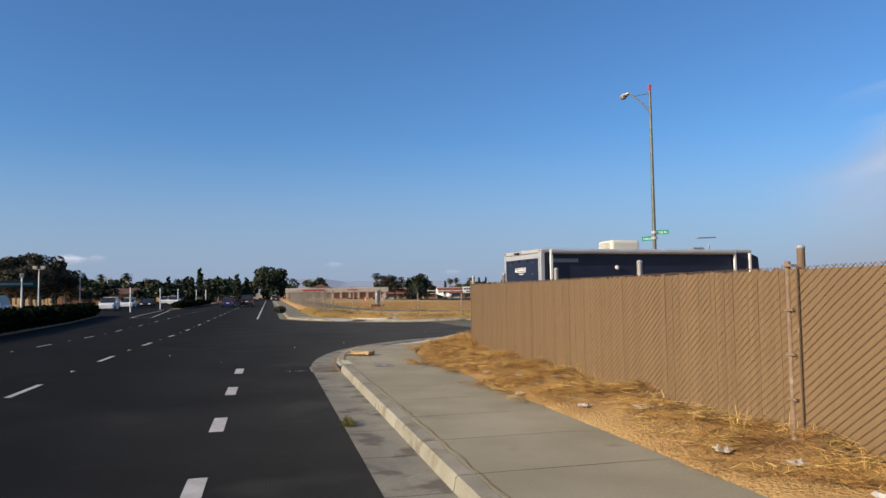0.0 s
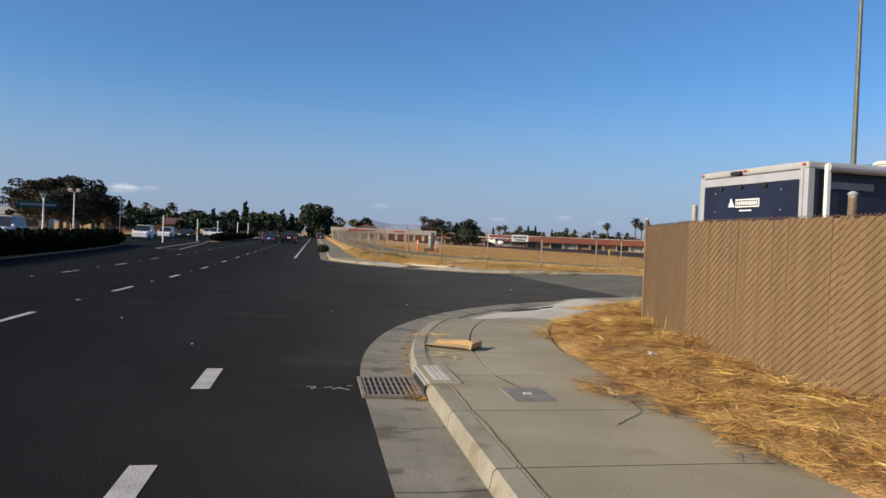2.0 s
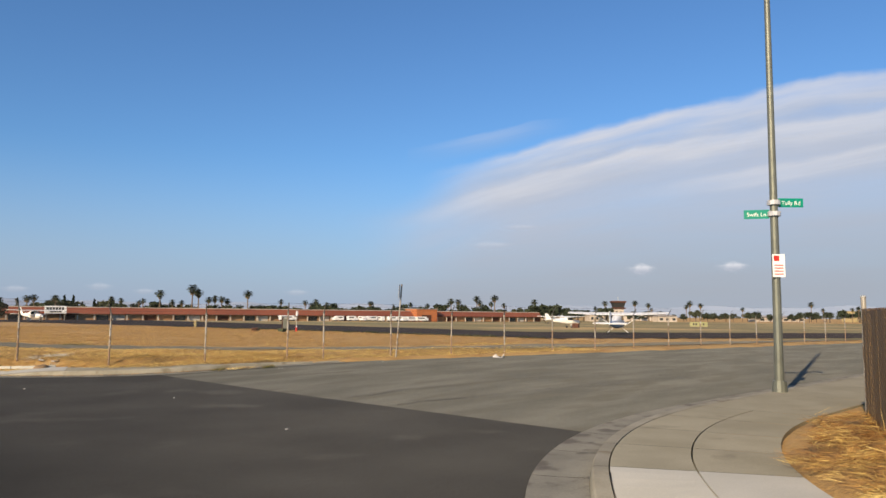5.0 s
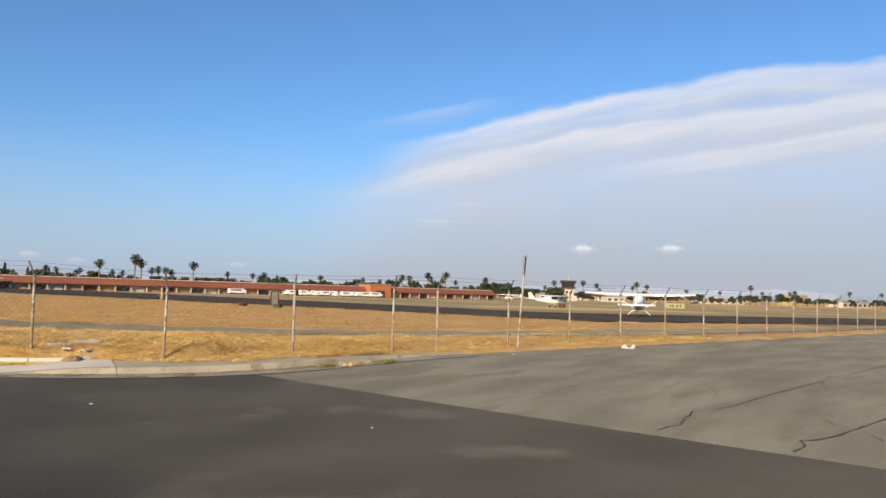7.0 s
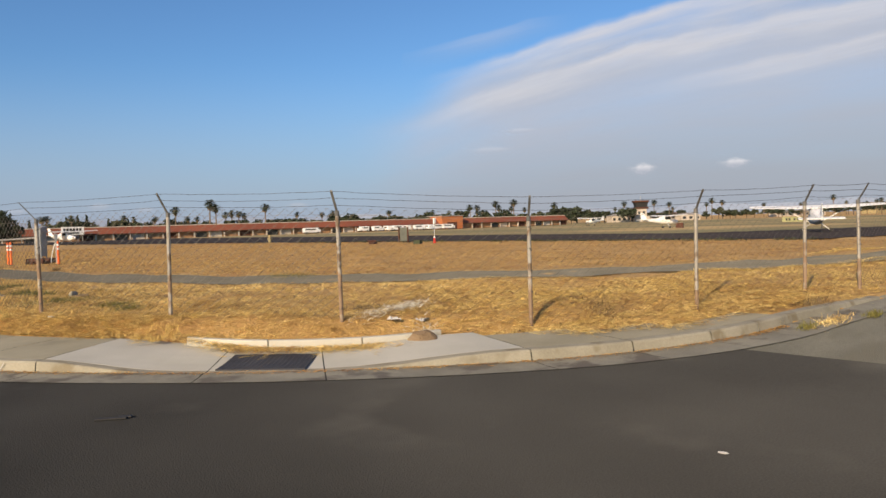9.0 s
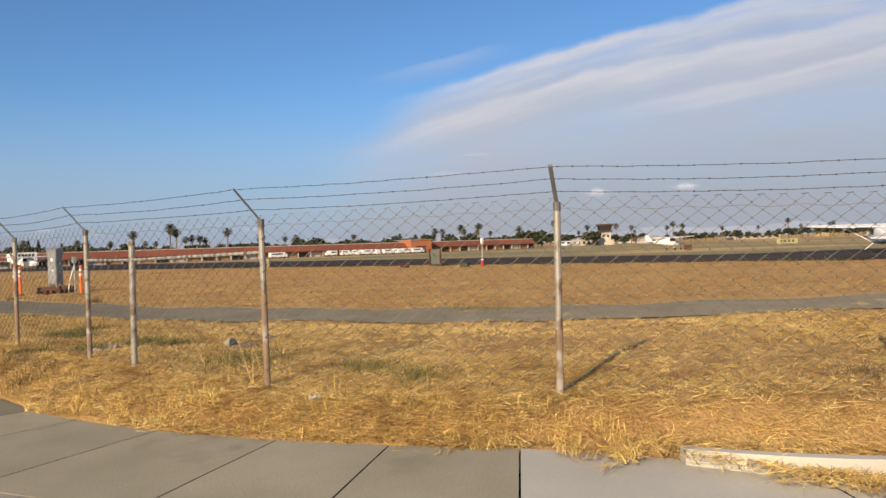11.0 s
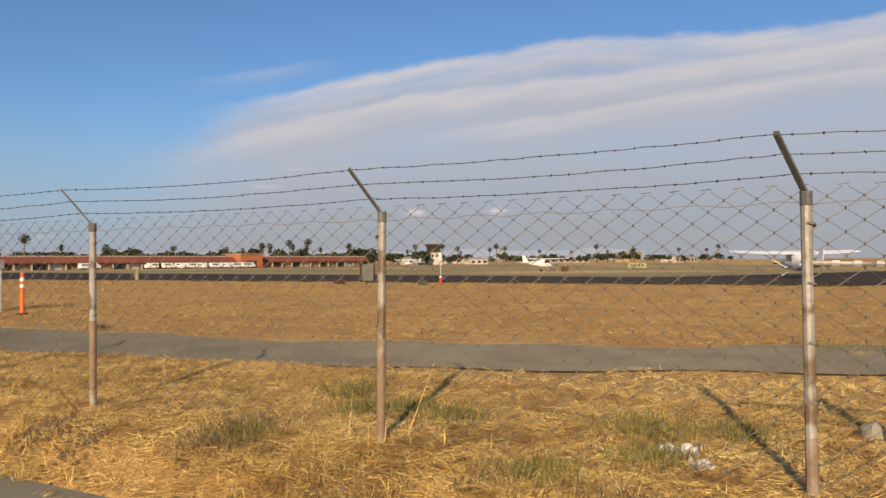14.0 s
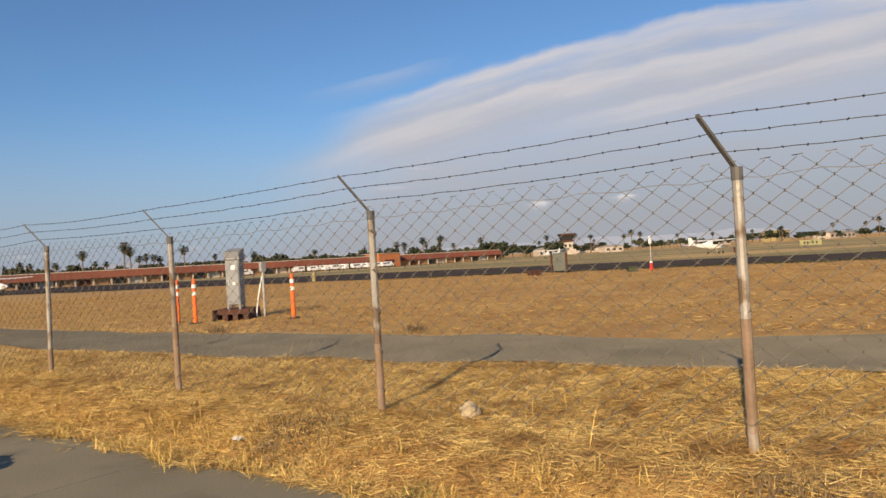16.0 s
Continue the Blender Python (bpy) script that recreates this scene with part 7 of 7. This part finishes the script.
for k, (cx, cy, r, n) in enumerate(((6.3, 51.6, 0.35, 500), (6.0, 56.9, 0.45, 500), (6.95, 51.7, 0.35, 400), (5.95, 50.4, 0.4, 400), (6.2, 48.6, 0.35, 500), (5.9, 47.4, 0.4, 400), (13.6, 36.0, 0.4, 400), (6.5, 49.3, 0.3, 400), (6.1, 53.3, 0.3, 300), (10.9, 39.2, 0.3, 300), (16.2, 33.5, 0.5, 500), (19.0, 32.6, 0.3, 300))):
    blades("dead_weed", dead.normal(size=(n, 2)) * r * 0.5 + (cx, cy), (0.0, 0.05), 0.1, 0.004, (0.0, 0.9), LEAF_BROWN, "dead brown weeds and bare earth in the straw", 80 + k, "weeds")



def litter(x, y, s, seed, label="crumpled white paper litter in the straw", mat=PAPER, dz=0.03):
    q = np.random.default_rng(seed)
    n = 5
    g = [(s * (i / n - 0.5) + q.normal() * s * 0.06, s * 0.7 * (j / n - 0.5) + q.normal() * s * 0.06, abs(q.normal()) * s * 0.13 + dz) for j in range(n + 1) for i in range(n + 1)]
    f = [(j * (n + 1) + i, j * (n + 1) + i + 1, (j + 1) * (n + 1) + i + 1, (j + 1) * (n + 1) + i) for j in range(n) for i in range(n)]
    ob = Shape().add(g, f).done("litter", mat, None)
    md = ob.modifiers.new("thick", "SOLIDIFY")
    md.thickness = 0.003
    ob.matrix_basis = pose(x, y, soil(x, y), 0, 0, seed * 61)
    tagged(ob, label, "litter", "scattered litter")


for k, (x, y, s) in enumerate(((6.4, -0.4, 0.14), (6.5, -0.7, 0.13), (6.75, -1.2, 0.16), (5.95, -1.7, 0.13), (6.3, -1.9, 0.12), (6.25, -3.3, 0.14), (6.6, -4.2, 0.2), (15.2, 32.6, 0.12), (18.4, 31.8, 0.2), (6.3, -6.2, 0.2), (6.5, -6.9, 0.16), (6.2, 0.9, 0.12), (6.8, 2.6, 0.1), (6.4, -7.9, 0.2), (6.6, 5.0, 0.11), (10.84, 37.6, 0.2), (10.5, 37.9, 0.22), (7.46, 48.4, 0.26), (7.12, 48.2, 0.2), (5.75, 42.8, 0.1), (7.0, 43.0, 0.1), (13.2, 33.3, 0.12), (16.0, 32.0, 0.16), (20.3, 32.0, 0.14), (26.0, 31.2, 0.6), (5.9, 57.5, 0.12), (7.6, 46.1, 0.06))):
    litter(x, y, s, k + 3)
litter(3.55, 6.9, 0.1, 60, "crushed pale blue can in the gutter", STEEL_PLATE)
card = thing("cardboard_sheet", "torn folded piece of brown cardboard on the pavement", "cardboard", (4.52, 6.55, 0.17), -32)
card.scale = (0.88, 0.88, 0.88)
Shape().loft([[(-0.4, -0.16, 0.0), (0.38, -0.2, 0.0), (0.4, 0.2, 0.0), (-0.32, 0.16, 0.0)], [(-0.4, -0.16, 0.012), (0.38, -0.2, 0.012), (0.4, 0.2, 0.012), (-0.32, 0.16, 0.012)]]).done("base", CARDBOARD, card)
Shape().loft([[(0.36, -0.2, 0.0), (0.385, -0.2, 0.0), (0.41, 0.2, 0.0), (0.385, 0.2, 0.0)], [(0.4, -0.21, 0.1), (0.412, -0.21, 0.1), (0.43, 0.19, 0.1), (0.42, 0.19, 0.1)]]).done("flap", CARDBOARD, card)
Shape().loft([[(-0.4, -0.17, 0.01), (0.37, -0.21, 0.01), (0.37, -0.2, 0.01), (-0.4, -0.155, 0.01)], [(-0.3, -0.22, 0.025), (0.3, -0.27, 0.035), (0.3, -0.26, 0.035), (-0.3, -0.21, 0.025)]]).done("flap", CARDBOARD, card)
Shape().loft([[(-0.33, 0.15, 0.01), (0.38, 0.2, 0.01), (0.38, 0.21, 0.01), (-0.33, 0.16, 0.01)], [(-0.28, 0.13, 0.06), (0.2, 0.17, 0.09), (0.2, 0.18, 0.09), (-0.28, 0.14, 0.06)]]).done("flap", CARDBOARD, card)

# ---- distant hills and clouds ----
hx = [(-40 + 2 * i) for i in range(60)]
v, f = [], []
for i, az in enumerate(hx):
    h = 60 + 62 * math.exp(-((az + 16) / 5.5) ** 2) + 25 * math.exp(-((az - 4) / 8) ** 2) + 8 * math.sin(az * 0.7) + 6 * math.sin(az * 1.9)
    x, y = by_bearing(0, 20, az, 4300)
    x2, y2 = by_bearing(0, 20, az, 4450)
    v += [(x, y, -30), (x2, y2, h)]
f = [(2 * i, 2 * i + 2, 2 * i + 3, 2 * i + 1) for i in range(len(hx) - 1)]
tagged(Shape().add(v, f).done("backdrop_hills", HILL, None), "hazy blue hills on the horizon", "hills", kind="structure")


def cloud_material(name, kind, level, tint, low, start=0.0, stop=400.0):
    """Thin cloud over a patch of sky. kind: band (bright soft upper edge, fading downwards), veil (even sheet), haze (fades upwards) or puff."""
    m = bpy.data.materials.new(name)
    m.use_nodes = True
    nt = m.node_tree
    n, l = nt.nodes, nt.links
    n.remove(n["Principled BSDF"])
    uv = n.new("ShaderNodeUVMap")
    sep = n.new("ShaderNodeSeparateXYZ")
    l.new(uv.outputs[0], sep.inputs[0])

    def op(what, a, b=0.0, clamp=False):
        t = n.new("ShaderNodeMath")
        t.operation, t.use_clamp = what, clamp
        for src, sock in ((a, t.inputs[0]), (b, t.inputs[1])):
            if isinstance(src, (int, float)):
                sock.default_value = src
            else:
                l.new(src, sock)
        return t.outputs[0]

    def noisy(sx, sy, detail, off):
        mp = n.new("ShaderNodeMapping")
        mp.inputs["Scale"].default_value = (sx, sy, 1)
        mp.inputs["Location"].default_value = (off, off * 0.7, 0)
        t = n.new("ShaderNodeTexNoise")
        t.inputs["Scale"].default_value, t.inputs["Detail"].default_value, t.inputs["Roughness"].default_value = 1.0, detail, 0.5
        l.new(uv.outputs[0], mp.inputs[0])
        l.new(mp.outputs[0], t.inputs["Vector"])
        return op("SUBTRACT", t.outputs["Fac"], 0.5)

    def span(x, lo, hi):
        t = n.new("ShaderNodeMapRange")
        t.interpolation_type = "SMOOTHSTEP"
        t.inputs[1].default_value, t.inputs[2].default_value = lo, hi
        l.new(x, t.inputs[0])
        return t.outputs[0]

    u, w = sep.outputs[0], sep.outputs[1]
    if kind == "band":
        edge = op("ADD", op("ADD", w, op("MULTIPLY", noisy(0.22, 1.0, 4.0, start), 0.22)), op("MULTIPLY", noisy(0.5, 8.0, 4.0, start + 5), 0.1))
        cover = op("MULTIPLY", op("SUBTRACT", 1.0, span(edge, 0.8, 0.95)), span(w, 0.0, 0.6))
        cover = op("MULTIPLY", cover, op("ADD", 0.8, op("MULTIPLY", noisy(0.12, 5.0, 5.0, start + 9), 1.1), True))
        alpha = op("MULTIPLY", op("MULTIPLY", cover, op("MULTIPLY", span(u, start, start + 12.0), op("SUBTRACT", 1.0, span(u, stop - 8.0, stop)))), level)
        crest = span(op("ADD", w, op("MULTIPLY", noisy(0.15, 4.0, 4.0, start + 2), 0.5)), 0.3, 0.8)
    elif kind == "veil":
        side = op("ADD", u, op("MULTIPLY", noisy(0.1, 3.0, 3.0, 4.0), 14.0))
        cover = op("MULTIPLY", span(side, start, start + 15.0), op("SUBTRACT", 1.0, span(op("ADD", w, op("MULTIPLY", noisy(0.12, 4.0, 4.0, 7.0), 0.25)), 0.78, 1.0)))
        alpha = op("MULTIPLY", op("MULTIPLY", cover, op("ADD", 0.9, op("MULTIPLY", noisy(0.07, 7.0, 4.0, 2.0), 0.6), True)), level)
        crest = span(w, 0.1, 0.75)
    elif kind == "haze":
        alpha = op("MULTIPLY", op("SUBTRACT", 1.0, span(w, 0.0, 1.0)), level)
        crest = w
    else:
        du, dw = op("SUBTRACT", u, 0.5), op("SUBTRACT", w, 0.4)
        r = op("SQRT", op("ADD", op("MULTIPLY", du, du), op("MULTIPLY", dw, dw)))
        r = op("ADD", r, op("MULTIPLY", noisy(5.0, 4.0, 5.0, 2.2), 0.45))
        alpha = op("MULTIPLY", op("SUBTRACT", 1.0, span(r, 0.1, 0.42)), level)
        crest = span(w, 0.25, 0.7)
    mixc = n.new("ShaderNodeMix")
    mixc.data_type = "RGBA"
    mixc.inputs[6].default_value, mixc.inputs[7].default_value = (*low, 1), (*tint, 1)
    l.new(crest, mixc.inputs[0])
    em, tr_, mx = n.new("ShaderNodeEmission"), n.new("ShaderNodeBsdfTransparent"), n.new("ShaderNodeMixShader")
    l.new(mixc.outputs[2], em.inputs[0])
    l.new(alpha, mx.inputs[0])
    l.new(tr_.outputs[0], mx.inputs[1])
    l.new(em.outputs[0], mx.inputs[2])
    l.new(mx.outputs[0], n["Material Output"].inputs["Surface"])
    return m


PUFF = cloud_material("cloud_puff", "puff", 0.8, (0.62, 0.62, 0.66), CLOUD_LOW)
FAINT = cloud_material("faint_puff", "puff", 0.35, (0.5, 0.52, 0.58), CLOUD_LOW)


def sky_patch(name, azs, top, bottom, rows, mat, uvs, label, R):
    v, f, uv = [], [], []
    for i, az in enumerate(azs):
        for j in range(rows + 1):
            t = j / rows
            el = radians(bottom(az) + (top(az) - bottom(az)) * t)
            x, y = by_bearing(3, 25, az, R * math.cos(el))
            v.append((x, y, 1.6 + R * math.sin(el)))
            uv.append(uvs(i, az, t))
    k = rows + 1
    f = [(i * k + j, (i + 1) * k + j, (i + 1) * k + j + 1, i * k + j + 1) for i in range(len(azs) - 1) for j in range(rows)]
    ob = Shape().add(v, f).done(name, mat, None, smooth=True)
    lay = ob.data.uv_layers.new(name="UVMap")
    for lp in ob.data.loops:
        lay.data[lp.index].uv = uv[lp.vertex_index]
    ob.visible_shadow = False
    return tagged(ob, label, "cloud", kind="structure")


def curve(az, el):
    return lambda a: float(np.interp(a, az, el))


crest_a = curve((40, 46, 51, 55.5, 62, 67, 72.4, 78, 84, 100, 130), (10.4, 12.3, 13.5, 14.7, 16.0, 16.4, 17.3, 17.0, 16.6, 16.8, 17.0))
crest_b = curve((38, 42.8, 48.8, 53.2, 60, 70, 85, 100, 130), (6.8, 8.6, 10.7, 11.7, 13.4, 14.3, 15.0, 15.4, 15.6))
crest_c = curve((55, 63.4, 70.5, 76.5, 82, 90, 100, 130), (9.4, 10.6, 11.4, 12.2, 12.8, 13.2, 13.4, 13.6))
crest_w = curve((40, 46, 52, 60), (13.0, 14.1, 15.4, 16.0))
wide = [34 + 1.5 * i for i in range(64)]
for name, top, deep, material, R in (("veil", lambda a: 0.35 * crest_a(a) + 0.65 * crest_b(a) + 0.5, 0, cloud_material("cloud_veil", "veil", 0.92, VEIL_TOP, VEIL_LOW, 36.0), 4640),
                                     ("crest", crest_a, 4.6, cloud_material("cloud_crest_high", "band", 0.85, CLOUD_TOP, CLOUD_LOW, 42.0), 4630),
                                     ("crest", crest_b, 4.2, cloud_material("cloud_crest_middle", "band", 0.75, CLOUD_TOP, CLOUD_LOW, 40.0), 4620),
                                     ("crest", crest_c, 3.2, cloud_material("cloud_crest_low", "band", 0.6, CLOUD_TOP, CLOUD_LOW, 58.0), 4610)):
    sky_patch("backdrop_cloud", wide, top, (lambda a, t=top, d=deep: t(a) - d) if deep else (lambda a: -0.3), 24, material, lambda i, a, t: (a, t), "wide grey and white streaked cloud bank drawn across the sky", R)
sky_patch("backdrop_cloud", [42 + i for i in range(15)], crest_w, lambda a: crest_w(a) - 2.0, 12, cloud_material("cloud_wisp", "band", 0.3, CLOUD_TOP, CLOUD_LOW, 40.0, 56.0), lambda i, a, t: (a, t), "faint wisp of cloud above the bank", 4600)
# self-glowing sheet added to lay haze over the foot of the sky
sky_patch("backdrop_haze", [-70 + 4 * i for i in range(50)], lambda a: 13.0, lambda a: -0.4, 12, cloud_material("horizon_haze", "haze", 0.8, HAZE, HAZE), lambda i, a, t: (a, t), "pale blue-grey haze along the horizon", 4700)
for k, (az, el, w, h) in enumerate(((60.3, 3.7, 2.6, 1.3), (66.8, 3.8, 2.8, 1.1), (48.6, 5.6, 5.0, 0.9), (51, 7.0, 4.0, 0.6), (-14.0, 2.7, 3.6, 1.1), (-12.2, 2.8, 2.0, 0.8), (5.0, 2.3, 2.2, 0.7), (14.3, 1.6, 2.4, 0.7), (19.5, 1.9, 2.4, 0.8), (33.5, 1.7, 2.6, 0.7), (22.5, 1.6, 2.2, 0.6))):
    azs = [az - w / 2 + w * i / 6 for i in range(7)]
    sky_patch("backdrop_puff", azs, lambda a: el + h / 2, lambda a: el - h / 2, 6, PUFF if k in (0, 1, 4) else FAINT, lambda i, a, t: (i / 6, t), "small white cloud low over the horizon", 4550 - 8 * k)
